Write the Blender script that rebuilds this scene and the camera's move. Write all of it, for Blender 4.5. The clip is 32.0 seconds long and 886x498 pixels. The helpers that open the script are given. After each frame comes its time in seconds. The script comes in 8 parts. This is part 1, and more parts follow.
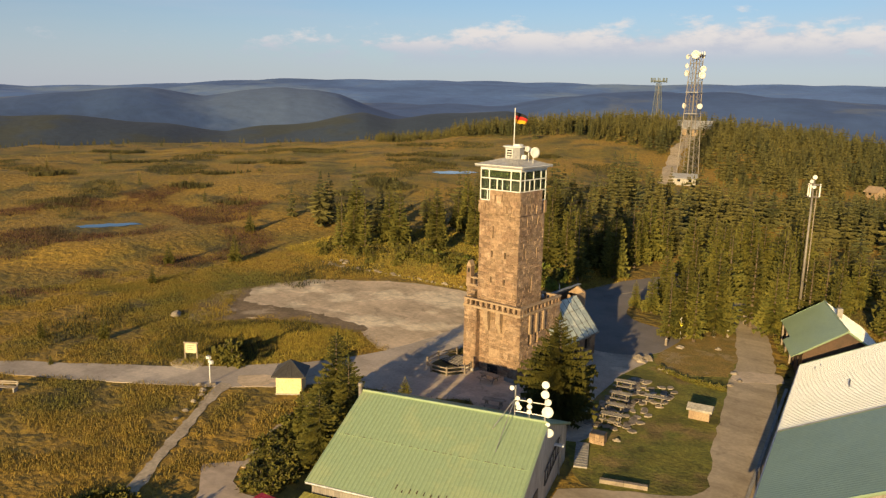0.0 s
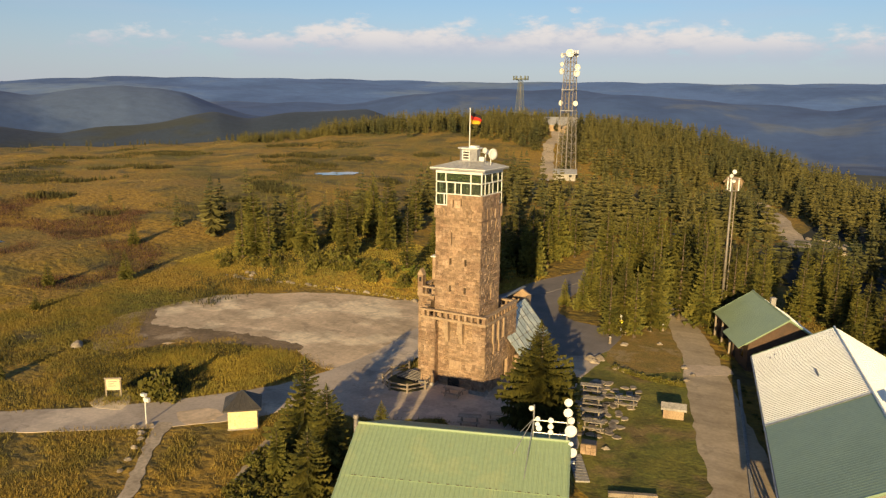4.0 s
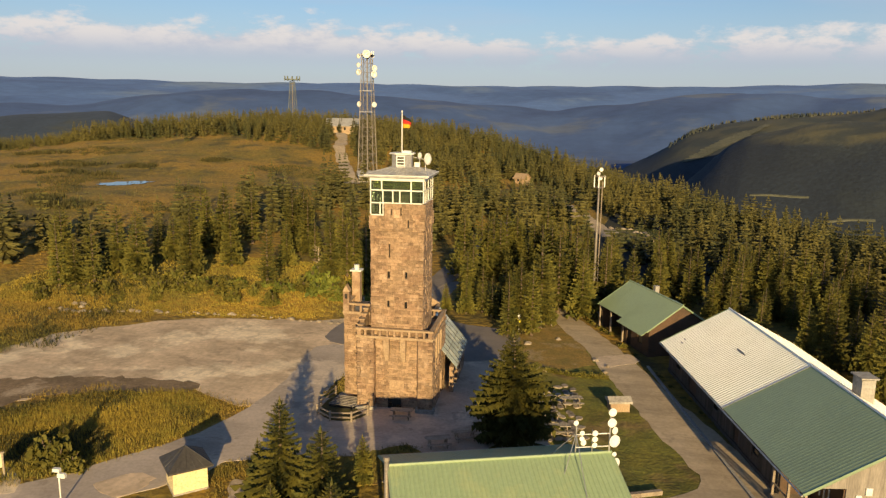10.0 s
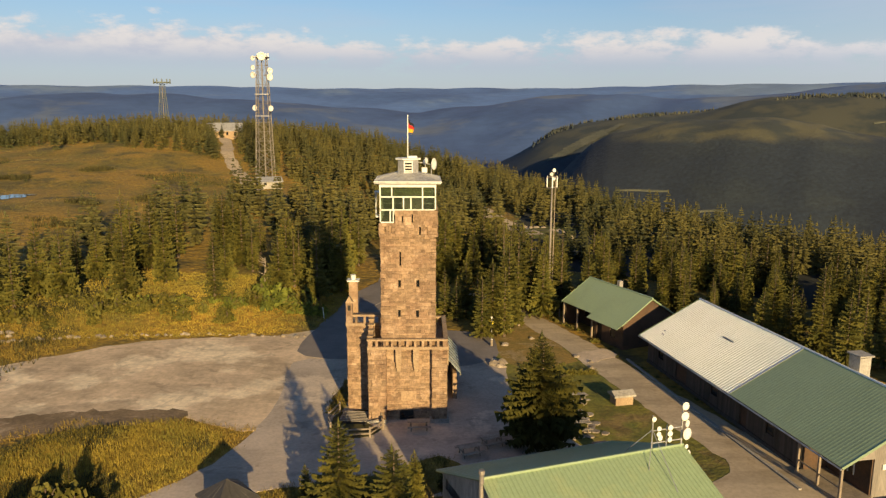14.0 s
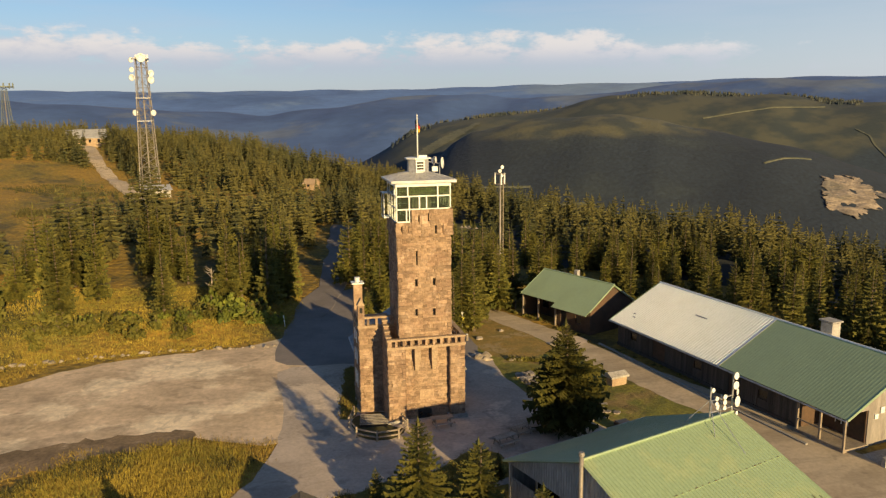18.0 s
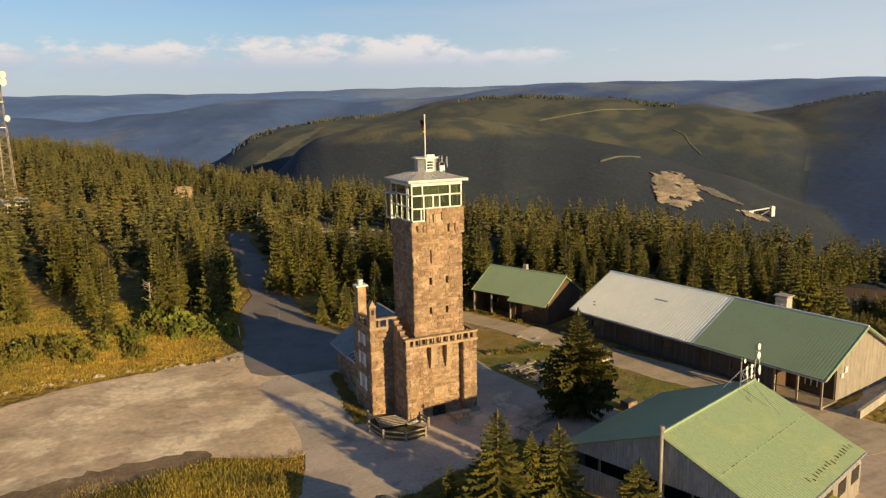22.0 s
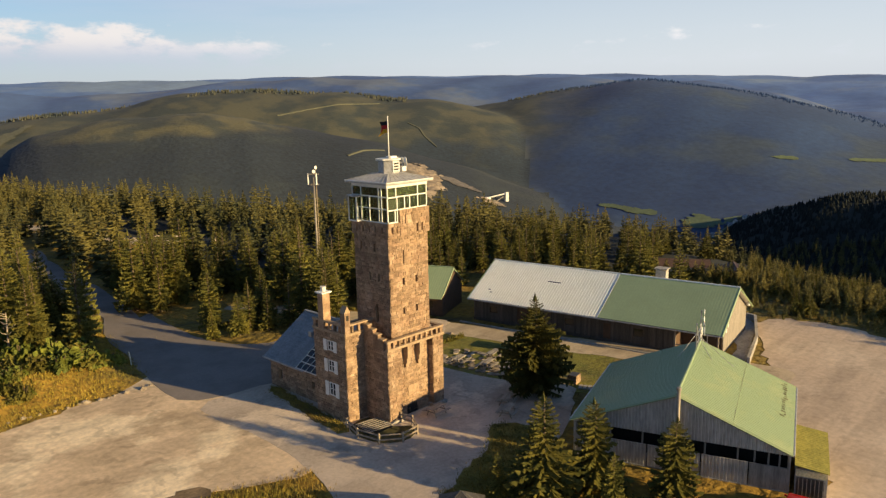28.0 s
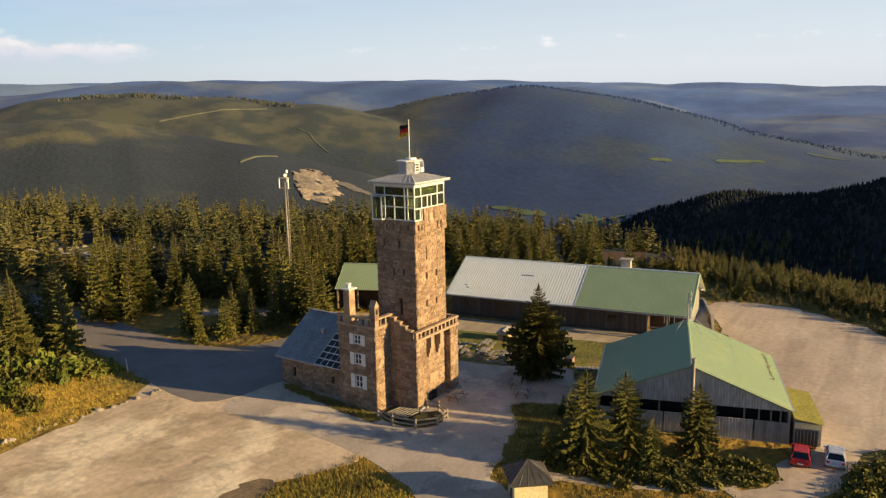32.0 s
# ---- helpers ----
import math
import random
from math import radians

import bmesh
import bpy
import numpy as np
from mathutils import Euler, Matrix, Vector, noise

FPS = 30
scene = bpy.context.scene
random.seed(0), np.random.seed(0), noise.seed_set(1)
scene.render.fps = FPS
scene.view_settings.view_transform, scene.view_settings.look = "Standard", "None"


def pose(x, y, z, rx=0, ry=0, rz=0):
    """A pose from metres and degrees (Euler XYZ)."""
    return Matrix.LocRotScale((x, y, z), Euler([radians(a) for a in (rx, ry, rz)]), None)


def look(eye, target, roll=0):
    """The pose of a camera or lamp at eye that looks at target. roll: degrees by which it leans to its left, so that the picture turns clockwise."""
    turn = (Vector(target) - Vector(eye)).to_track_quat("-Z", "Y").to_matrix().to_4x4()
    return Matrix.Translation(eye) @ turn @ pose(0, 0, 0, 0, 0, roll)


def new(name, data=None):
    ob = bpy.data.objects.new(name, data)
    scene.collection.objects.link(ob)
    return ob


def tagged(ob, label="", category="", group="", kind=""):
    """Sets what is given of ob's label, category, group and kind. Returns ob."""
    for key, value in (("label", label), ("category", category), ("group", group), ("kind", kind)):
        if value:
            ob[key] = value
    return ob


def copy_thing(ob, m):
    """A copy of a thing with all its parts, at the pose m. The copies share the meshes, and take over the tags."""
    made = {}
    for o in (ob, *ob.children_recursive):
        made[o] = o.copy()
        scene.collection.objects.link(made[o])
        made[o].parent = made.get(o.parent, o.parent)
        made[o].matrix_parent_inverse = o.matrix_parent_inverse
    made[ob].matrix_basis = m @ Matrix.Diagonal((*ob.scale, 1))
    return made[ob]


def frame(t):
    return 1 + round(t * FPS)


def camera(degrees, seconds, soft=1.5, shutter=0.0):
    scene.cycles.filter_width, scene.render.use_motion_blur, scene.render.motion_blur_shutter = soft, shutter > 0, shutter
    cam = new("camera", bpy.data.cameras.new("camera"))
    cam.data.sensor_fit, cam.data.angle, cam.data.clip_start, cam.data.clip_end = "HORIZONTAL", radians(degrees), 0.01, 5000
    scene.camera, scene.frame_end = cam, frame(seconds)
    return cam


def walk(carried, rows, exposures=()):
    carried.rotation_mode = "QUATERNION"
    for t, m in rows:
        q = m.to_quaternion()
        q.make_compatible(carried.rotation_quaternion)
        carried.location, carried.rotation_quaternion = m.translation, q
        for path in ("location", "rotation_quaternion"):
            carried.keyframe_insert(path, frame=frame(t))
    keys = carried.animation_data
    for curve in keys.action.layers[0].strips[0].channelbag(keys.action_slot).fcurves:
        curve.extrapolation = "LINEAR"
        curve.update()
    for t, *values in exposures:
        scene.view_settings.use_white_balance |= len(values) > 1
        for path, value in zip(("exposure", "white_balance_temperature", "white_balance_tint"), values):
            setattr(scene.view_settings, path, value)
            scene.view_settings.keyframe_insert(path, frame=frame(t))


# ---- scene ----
cam = camera(61.0, 32.0, soft=1.35)
PATH = [
    (0, (40.289, -60.265, 26.362), (15.481, -29.861, 18.610), 1.21),
    (0.5, (39.168, -60.289, 26.392), (15.439, -29.027, 18.666), 0.96),
    (1, (38.028, -60.461, 26.364), (15.404, -28.387, 18.658), 0.93),
    (1.5, (36.766, -60.761, 26.458), (15.162, -27.996, 18.731), 0.95),
    (2, (35.459, -61.077, 26.564), (14.514, -27.883, 18.853), 0.92),
    (2.5, (34.102, -61.305, 26.597), (13.682, -27.787, 18.880), 0.91),
    (4.5, (28.674, -62.266, 26.322), (11.252, -27.104, 18.570), 0.88),
    (5, (27.323, -62.427, 26.368), (11.000, -26.749, 18.577), 0.90),
    (5.5, (25.868, -62.607, 26.331), (10.437, -26.530, 18.563), 0.96),
    (6, (24.469, -62.792, 26.234), (9.666, -26.438, 18.535), 0.93),
    (6.5, (22.975, -62.833, 26.340), (8.800, -26.243, 18.580), 0.99),
    (7, (21.700, -62.937, 26.417), (8.391, -26.018, 18.677), 0.96),
    (7.5, (20.245, -63.056, 26.463), (8.174, -25.709, 18.746), 0.97),
    (8, (18.946, -63.170, 26.483), (8.046, -25.459, 18.801), 0.96),
    (8.5, (17.409, -63.124, 26.424), (7.467, -25.139, 18.790), 0.98),
    (9, (16.204, -63.238, 26.357), (6.802, -25.105, 18.777), 0.83),
    (9.5, (14.401, -63.467, 26.297), (7.138, -24.869, 18.721), 0.77),
    (10, (13.303, -63.521, 26.265), (7.272, -24.696, 18.767), 0.84),
    (10.5, (11.824, -63.535, 26.297), (6.737, -24.565, 18.850), 0.89),
    (11, (10.397, -63.509, 26.263), (5.978, -24.455, 18.827), 0.89),
    (11.5, (8.767, -63.420, 26.179), (5.051, -24.283, 18.798), 0.88),
    (12, (7.327, -63.411, 26.217), (4.481, -24.203, 18.827), 0.73),
    (12.5, (5.785, -63.484, 26.358), (4.164, -24.209, 18.956), 0.56),
    (13, (4.136, -63.605, 26.462), (3.552, -24.298, 19.071), 0.39),
    (13.5, (2.516, -63.445, 26.329), (2.838, -24.123, 19.003), 0.40),
    (14, (0.913, -63.387, 26.287), (2.096, -24.079, 18.971), 0.32),
    (14.5, (-0.715, -63.338, 26.285), (1.351, -24.062, 18.993), 0.23),
    (16.5, (-7.512, -63.154, 26.352), (-1.444, -24.296, 19.056), -0.29),
    (17, (-9.242, -63.031, 26.324), (-2.291, -24.322, 19.022), -0.38),
    (17.5, (-10.818, -62.783, 26.240), (-2.931, -24.257, 18.922), -0.51),
    (18, (-12.474, -62.519, 26.134), (-3.592, -24.199, 18.877), -0.58),
    (18.5, (-14.772, -62.122, 26.260), (-4.725, -24.099, 18.957), -0.50),
    (19, (-16.395, -61.719, 26.215), (-5.540, -23.917, 18.924), -0.46),
    (19.5, (-18.022, -61.467, 26.243), (-6.230, -23.941, 18.979), -0.66),
    (20, (-19.591, -61.006, 26.126), (-6.773, -23.809, 18.909), -0.74),
    (20.5, (-21.170, -60.518, 26.115), (-7.550, -23.614, 18.861), -0.84),
    (21, (-22.714, -60.106, 25.996), (-8.372, -23.465, 18.799), -0.92),
    (21.5, (-23.987, -59.784, 25.648), (-8.719, -23.477, 18.670), -0.97),
    (22, (-26.485, -58.523, 25.967), (-9.502, -23.023, 18.802), -0.98),
    (22.5, (-27.999, -57.889, 26.045), (-9.798, -23.004, 18.851), -1.00),
    (23, (-29.569, -57.032, 26.036), (-10.355, -22.683, 18.897), -0.84),
    (23.5, (-31.247, -56.480, 26.228), (-11.206, -22.612, 19.066), -1.06),
    (24, (-33.057, -55.861, 26.485), (-12.405, -22.371, 19.282), -1.02),
    (24.5, (-34.847, -55.348, 26.759), (-13.901, -22.045, 19.535), -1.00),
    (26.5, (-41.729, -51.644, 28.294), (-18.663, -19.935, 20.388), -1.25),
    (27, (-42.475, -50.202, 27.728), (-17.800, -19.702, 19.925), -1.03),
    (27.5, (-42.632, -49.031, 27.337), (-16.040, -20.184, 19.547), -1.18),
    (28, (-43.372, -47.736, 26.926), (-14.990, -20.626, 19.211), -1.20),
    (28.5, (-44.357, -46.834, 26.762), (-15.059, -20.699, 19.103), -1.15),
    (29, (-45.725, -46.076, 26.816), (-16.119, -20.290, 19.163), -1.19),
    (29.5, (-47.282, -45.276, 27.032), (-17.519, -19.681, 19.345), -1.20),
    (30, (-48.818, -44.703, 27.250), (-18.943, -19.249, 19.529), -1.29),
    (30.5, (-50.390, -44.048, 27.276), (-20.266, -18.873, 19.609), -1.25),
    (31, (-51.898, -43.285, 27.338), (-21.319, -18.666, 19.668), -1.30),
    (31.5, (-53.127, -42.391, 27.345), (-21.785, -18.757, 19.658), -1.33),
    (32, (-54.342, -41.207, 27.132), (-22.016, -18.896, 19.565), -1.11),
]
EXPOSURE = [(0.0, 0.68, 6500, 10), (10.0, 0.64, 6500, 10), (20.0, 0.69, 6500, 10), (26.0, 0.78, 6500, 10), (32.0, 0.94, 6500, 10)]
walk(cam, [(t, look(eye, target, roll)) for t, eye, target, roll in PATH], EXPOSURE)
# ---- world, sun ----
SUN_AZ, SUN_EL = radians(164.0), radians(12.9)
wd = bpy.data.worlds.new("sky")
scene.world = wd
wd.use_nodes = True
wt = wd.node_tree
wt.nodes.clear()


def wnode(kind, **kw):
    n = wt.nodes.new(kind)
    for k, v in kw.items():
        if k in n.inputs:
            n.inputs[k].default_value = v
    return n


def wlink(a, b):
    wt.links.new(a, b)


w_out = wnode("ShaderNodeOutputWorld")
w_bg = wnode("ShaderNodeBackground", Strength=0.058)
w_sky = wnode("ShaderNodeTexSky")
w_sky.sky_type, w_sky.sun_disc = "NISHITA", False
w_sky.sun_elevation, w_sky.sun_rotation = SUN_EL, SUN_AZ
w_sky.altitude, w_sky.air_density, w_sky.dust_density, w_sky.ozone_density = 1100, 1.0, 0.6, 1.4
w_tc = wnode("ShaderNodeTexCoord")
w_sep = wnode("ShaderNodeSeparateXYZ")
wlink(w_tc.outputs["Generated"], w_sep.inputs[0])


def wmath(op, a, b=None, clamp=False):
    n = wnode("ShaderNodeMath")
    n.operation, n.use_clamp = op, clamp
    for i, v in enumerate((a, b)):
        if v is None:
            continue
        if isinstance(v, (int, float)):
            n.inputs[i].default_value = v
        else:
            wlink(v, n.inputs[i])
    return n.outputs[0]


def wrange(v, a, b, c, d):
    n = wnode("ShaderNodeMapRange")
    n.interpolation_type = "SMOOTHSTEP"
    wlink(v, n.inputs[0])
    for i, x in enumerate((a, b, c, d)):
        n.inputs[i + 1].default_value = x
    return n.outputs[0]


elev = w_sep.outputs[2]
w_map = wnode("ShaderNodeMapping")
w_map.inputs["Scale"].default_value = (1.0, 1.0, 2.6)
wlink(w_tc.outputs["Generated"], w_map.inputs[0])
n_big = wnode("ShaderNodeTexNoise", Scale=15.0, Detail=8.0, Roughness=0.62)
wlink(w_map.outputs[0], n_big.inputs["Vector"])
# heaped clouds with level bases above the horizon haze
n_low = wnode("ShaderNodeTexNoise", Scale=2.6, Detail=3.0, Roughness=0.5)
wlink(w_map.outputs[0], n_low.inputs["Vector"])
above = wmath("MAXIMUM", wmath("SUBTRACT", elev, 0.072), 0.0)
bank = wrange(wmath("ADD", wmath("MULTIPLY", w_sep.outputs[0], -0.16), wmath("MULTIPLY", w_sep.outputs[1], 0.99)), 0.62, 0.93, -0.12, 0.13)
swell = wmath("ADD", n_big.outputs["Fac"], wmath("MULTIPLY", n_low.outputs["Fac"], 0.5))
swell = wmath("ADD", wmath("SUBTRACT", swell, wmath("MULTIPLY", above, 9.0)), bank)
heap = wmath("MULTIPLY", wrange(swell, 0.66, 0.86, 0.0, 0.90), wrange(elev, 0.030, 0.075, 0.0, 1.0))
# thin streaks higher up
w_map2 = wnode("ShaderNodeMapping")
w_map2.inputs["Scale"].default_value = (1.0, 1.0, 9.0)
wlink(w_tc.outputs["Generated"], w_map2.inputs[0])
n_thin = wnode("ShaderNodeTexNoise", Scale=3.0, Detail=6.0, Roughness=0.55)
wlink(w_map2.outputs[0], n_thin.inputs["Vector"])
upper = wrange(elev, 0.16, 0.42, 1.0, 0.12)
thin = wmath("MULTIPLY", upper, wmath("MULTIPLY", wrange(n_thin.outputs["Fac"], 0.45, 0.75, 0.0, 0.32), wrange(elev, 0.06, 0.16, 0.25, 1.0)))
low = wrange(elev, 0.17, -0.02, 0.0, 0.85)
mixA = wnode("ShaderNodeMix")
mixA.data_type = "RGBA"
wlink(low, mixA.inputs[0])
w_tint = wnode("ShaderNodeMix")
w_tint.data_type, w_tint.blend_type = "RGBA", "MULTIPLY"
w_tint.inputs[0].default_value, w_tint.inputs[7].default_value = 1.0, (0.88, 1.0, 1.16, 1)
wlink(w_sky.outputs[0], w_tint.inputs[6])
wlink(w_tint.outputs[2], mixA.inputs[6])
mixA.inputs[7].default_value = (4.8, 5.1, 6.1, 1)
mixB = wnode("ShaderNodeMix")
mixB.data_type = "RGBA"
wlink(thin, mixB.inputs[0])
wlink(mixA.outputs[2], mixB.inputs[6])
mixB.inputs[7].default_value = (5.9, 6.0, 7.0, 1)
mixC = wnode("ShaderNodeMix")
mixC.data_type = "RGBA"
wlink(heap, mixC.inputs[0])
wlink(mixB.outputs[2], mixC.inputs[6])
tone = wnode("ShaderNodeMix")
tone.data_type = "RGBA"
tone.inputs[6].default_value, tone.inputs[7].default_value = (5.3, 5.6, 6.7, 1), (8.8, 8.1, 7.7, 1)
wlink(wmath("MULTIPLY", wrange(elev, 0.050, 0.086, 0.0, 1.0), wrange(n_big.outputs["Fac"], 0.36, 0.58, 0.35, 1.0)), tone.inputs[0])
wlink(tone.outputs[2], mixC.inputs[7])
mixD = wnode("ShaderNodeMix")
mixD.data_type = "RGBA"
wlink(wmath("MULTIPLY", upper, wmath("MULTIPLY", wrange(w_sep.outputs[0], 0.2, 1.0, 0.0, 0.45), wrange(elev, 0.0, 0.05, 0.7, 1.0))), mixD.inputs[0])
wlink(mixC.outputs[2], mixD.inputs[6])
mixD.inputs[7].default_value = (9.6, 9.9, 10.2, 1)
wlink(mixD.outputs[2], w_bg.inputs[0])
wlink(w_bg.outputs[0], w_out.inputs[0])

sun = new("sun", bpy.data.lights.new("sun", "SUN"))
sun.data.energy, sun.data.angle, sun.data.color = 5.0, radians(0.6), (1.0, 0.715, 0.33)
sun_dir = Vector((math.sin(SUN_AZ) * math.cos(SUN_EL), math.cos(SUN_AZ) * math.cos(SUN_EL), math.sin(SUN_EL)))
sun.matrix_world = look(sun_dir * 300, (0, 0, 0))


# ---- materials ----
def material(name, base, second=None, scale=1.0, detail_scale=8.0, rough=0.85, metal=0.0, bump=0.2, bump_scale=20.0, mix=(0.4, 0.65),
             random_amount=0.0, island=False, stretch=(1, 1, 1), third=None, third_scale=0.2, third_mix=(0.5, 0.62), bump_dist=0.02, contrast=0.28):
    m = bpy.data.materials.new(name)
    m.use_nodes = True
    t = m.node_tree
    bs = t.nodes["Principled BSDF"]
    bs.inputs["Roughness"].default_value = rough
    bs.inputs["Metallic"].default_value = metal
    tc = t.nodes.new("ShaderNodeTexCoord")
    geo = t.nodes.new("ShaderNodeNewGeometry")
    mp = t.nodes.new("ShaderNodeMapping")
    mp.inputs["Scale"].default_value = stretch
    t.links.new(geo.outputs["Position"], mp.inputs[0])

    def noise_fac(sc, det, lo, hi):
        n = t.nodes.new("ShaderNodeTexNoise")
        n.inputs["Scale"].default_value, n.inputs["Detail"].default_value, n.inputs["Roughness"].default_value = sc, det, 0.62
        t.links.new(mp.outputs[0], n.inputs["Vector"])
        r = t.nodes.new("ShaderNodeMapRange")
        r.interpolation_type = "SMOOTHSTEP"
        r.inputs[1].default_value, r.inputs[2].default_value = lo, hi
        t.links.new(n.outputs["Fac"], r.inputs[0])
        return n, r.outputs[0]

    def blend(fac, a, b, kind="MIX"):
        x = t.nodes.new("ShaderNodeMix")
        x.data_type, x.blend_type = "RGBA", kind
        for sock, v in ((0, fac), (6, a), (7, b)):
            if isinstance(v, (int, float)):
                x.inputs[sock].default_value = v
            elif isinstance(v, tuple):
                x.inputs[sock].default_value = (*v, 1)
            else:
                t.links.new(v, x.inputs[sock])
        return x.outputs[2]

    second = second or tuple(c * 0.7 for c in base)
    _, f1 = noise_fac(scale, 6, *mix)
    col = blend(f1, base, second)
    if third:
        _, f3 = noise_fac(third_scale, 5, *third_mix)
        col = blend(f3, col, third)
    n2, f2 = noise_fac(detail_scale, 8, 0.25, 0.75)
    v = t.nodes.new("ShaderNodeMapRange")
    v.inputs[3].default_value, v.inputs[4].default_value = 1 - contrast, 1 + contrast
    t.links.new(f2, v.inputs[0])
    col = blend(1.0, col, v.outputs[0], "MULTIPLY")
    if random_amount:
        if island:
            src = geo.outputs["Random Per Island"]
        else:
            oi = t.nodes.new("ShaderNodeObjectInfo")
            src = oi.outputs["Random"]
        rr = t.nodes.new("ShaderNodeMapRange")
        rr.inputs[3].default_value, rr.inputs[4].default_value = 1 - random_amount, 1 + random_amount
        t.links.new(src, rr.inputs[0])
        col = blend(1.0, col, rr.outputs[0], "MULTIPLY")
    t.links.new(col, bs.inputs["Base Color"])
    if bump:
        nb = t.nodes.new("ShaderNodeTexNoise")
        nb.inputs["Scale"].default_value, nb.inputs["Detail"].default_value = bump_scale, 6
        t.links.new(mp.outputs[0], nb.inputs["Vector"])
        bp = t.nodes.new("ShaderNodeBump")
        bp.inputs["Strength"].default_value, bp.inputs["Distance"].default_value = bump, bump_dist
        t.links.new(nb.outputs["Fac"], bp.inputs["Height"])
        t.links.new(bp.outputs[0], bs.inputs["Normal"])
    return m


M = {}
M["moor"] = material("moor_grass", (0.295, 0.180, 0.024), (0.150, 0.118, 0.019), 0.05, 1.3, 0.95, bump=1.0, bump_scale=0.9, bump_dist=0.5,
                     third=(0.090, 0.070, 0.018), third_scale=0.10, third_mix=(0.53, 0.65), contrast=0.42)
# dark hillside: spruce forest plus the slope's shade, put into the base colour
M["slope_shade_forest"] = material("forest_shade_hillside", (0.017, 0.027, 0.043), (0.012, 0.020, 0.034), 0.012, 0.33, 0.95, bump=0.4, bump_scale=0.3, bump_dist=2.0,
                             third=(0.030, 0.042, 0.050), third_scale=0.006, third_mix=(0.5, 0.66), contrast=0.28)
# aerial haze painted into the base colour: blue forest for far ridges
M["far_haze_forest"] = material("distant_haze_forest", (0.090, 0.180, 0.42), (0.050, 0.108, 0.28), 0.0016, 0.03, 1.0, bump=0.2, bump_scale=0.01, bump_dist=20.0,
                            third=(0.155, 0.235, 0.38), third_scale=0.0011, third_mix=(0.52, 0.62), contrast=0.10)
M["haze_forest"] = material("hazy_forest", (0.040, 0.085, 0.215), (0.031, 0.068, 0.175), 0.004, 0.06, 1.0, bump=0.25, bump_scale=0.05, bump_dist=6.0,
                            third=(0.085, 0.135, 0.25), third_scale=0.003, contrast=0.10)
# long ridge: its shade and blue haze are set as base colour
M["shade_haze_forest"] = material("painted_shade_forest", (0.020, 0.053, 0.146), (0.014, 0.040, 0.116), 0.006, 0.16, 1.0, bump=0.12, bump_scale=0.12, bump_dist=4.0,
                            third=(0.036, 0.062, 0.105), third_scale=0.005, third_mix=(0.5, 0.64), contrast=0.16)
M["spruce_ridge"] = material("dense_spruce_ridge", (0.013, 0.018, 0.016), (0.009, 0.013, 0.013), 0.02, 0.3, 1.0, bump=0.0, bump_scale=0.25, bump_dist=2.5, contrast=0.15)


def two_zone(m, upper, upper2, way, gain, lo, hi):
    """Paler sunlit heath beyond a wandering line across the hill, dark forest with shade painted in before it."""
    t = m.node_tree
    bs = t.nodes["Principled BSDF"]
    forest = bs.inputs["Base Color"].links[0].from_socket
    geo = t.nodes.new("ShaderNodeNewGeometry")
    dot = t.nodes.new("ShaderNodeVectorMath")
    dot.operation = "DOT_PRODUCT"
    dot.inputs[1].default_value = way
    t.links.new(geo.outputs["Position"], dot.inputs[0])

    def patches(sc, det):
        n = t.nodes.new("ShaderNodeTexNoise")
        n.inputs["Scale"].default_value, n.inputs["Detail"].default_value = sc, det
        t.links.new(geo.outputs["Position"], n.inputs["Vector"])
        return n.outputs["Fac"]

    wander = t.nodes.new("ShaderNodeMath")
    wander.operation = "MULTIPLY_ADD"
    wander.inputs[1].default_value = gain
    t.links.new(patches(0.02, 6), wander.inputs[0])
    t.links.new(dot.outputs["Value"], wander.inputs[2])
    zone = t.nodes.new("ShaderNodeMapRange")
    zone.interpolation_type = "SMOOTHSTEP"
    zone.inputs[1].default_value, zone.inputs[2].default_value = lo, hi
    t.links.new(wander.outputs[0], zone.inputs[0])
    spots = t.nodes.new("ShaderNodeMapRange")
    spots.interpolation_type = "SMOOTHSTEP"
    spots.inputs[1].default_value, spots.inputs[2].default_value = 0.40, 0.60
    t.links.new(patches(0.03, 8), spots.inputs[0])
    heath = t.nodes.new("ShaderNodeMix")
    heath.data_type = "RGBA"
    heath.inputs[6].default_value, heath.inputs[7].default_value = (*upper, 1), (*upper2, 1)
    t.links.new(spots.outputs[0], heath.inputs[0])
    both = t.nodes.new("ShaderNodeMix")
    both.data_type = "RGBA"
    t.links.new(zone.outputs[0], both.inputs[0])
    t.links.new(forest, both.inputs[6])
    t.links.new(heath.outputs[2], both.inputs[7])
    t.links.new(both.outputs[2], bs.inputs["Base Color"])


# sunlit heath tones, dulled and cooled for distance haze
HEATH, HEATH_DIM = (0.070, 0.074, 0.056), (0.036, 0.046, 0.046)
two_zone(M["slope_shade_forest"], (0.098, 0.095, 0.058), HEATH_DIM, (-0.02, 0.02, 1.0), 18.0, 17.0, 24.0)
two_zone(M["shade_haze_forest"], HEATH, HEATH_DIM, (-0.643, 0.766, 0.9), 80.0, -100.0, 20.0)
# plateau slope: haze-cooled heath above, dark bluish forest tone below
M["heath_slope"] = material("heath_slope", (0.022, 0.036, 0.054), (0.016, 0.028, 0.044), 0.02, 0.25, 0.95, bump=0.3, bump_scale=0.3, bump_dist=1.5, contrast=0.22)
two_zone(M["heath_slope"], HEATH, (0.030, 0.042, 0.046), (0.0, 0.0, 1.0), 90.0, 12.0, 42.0)
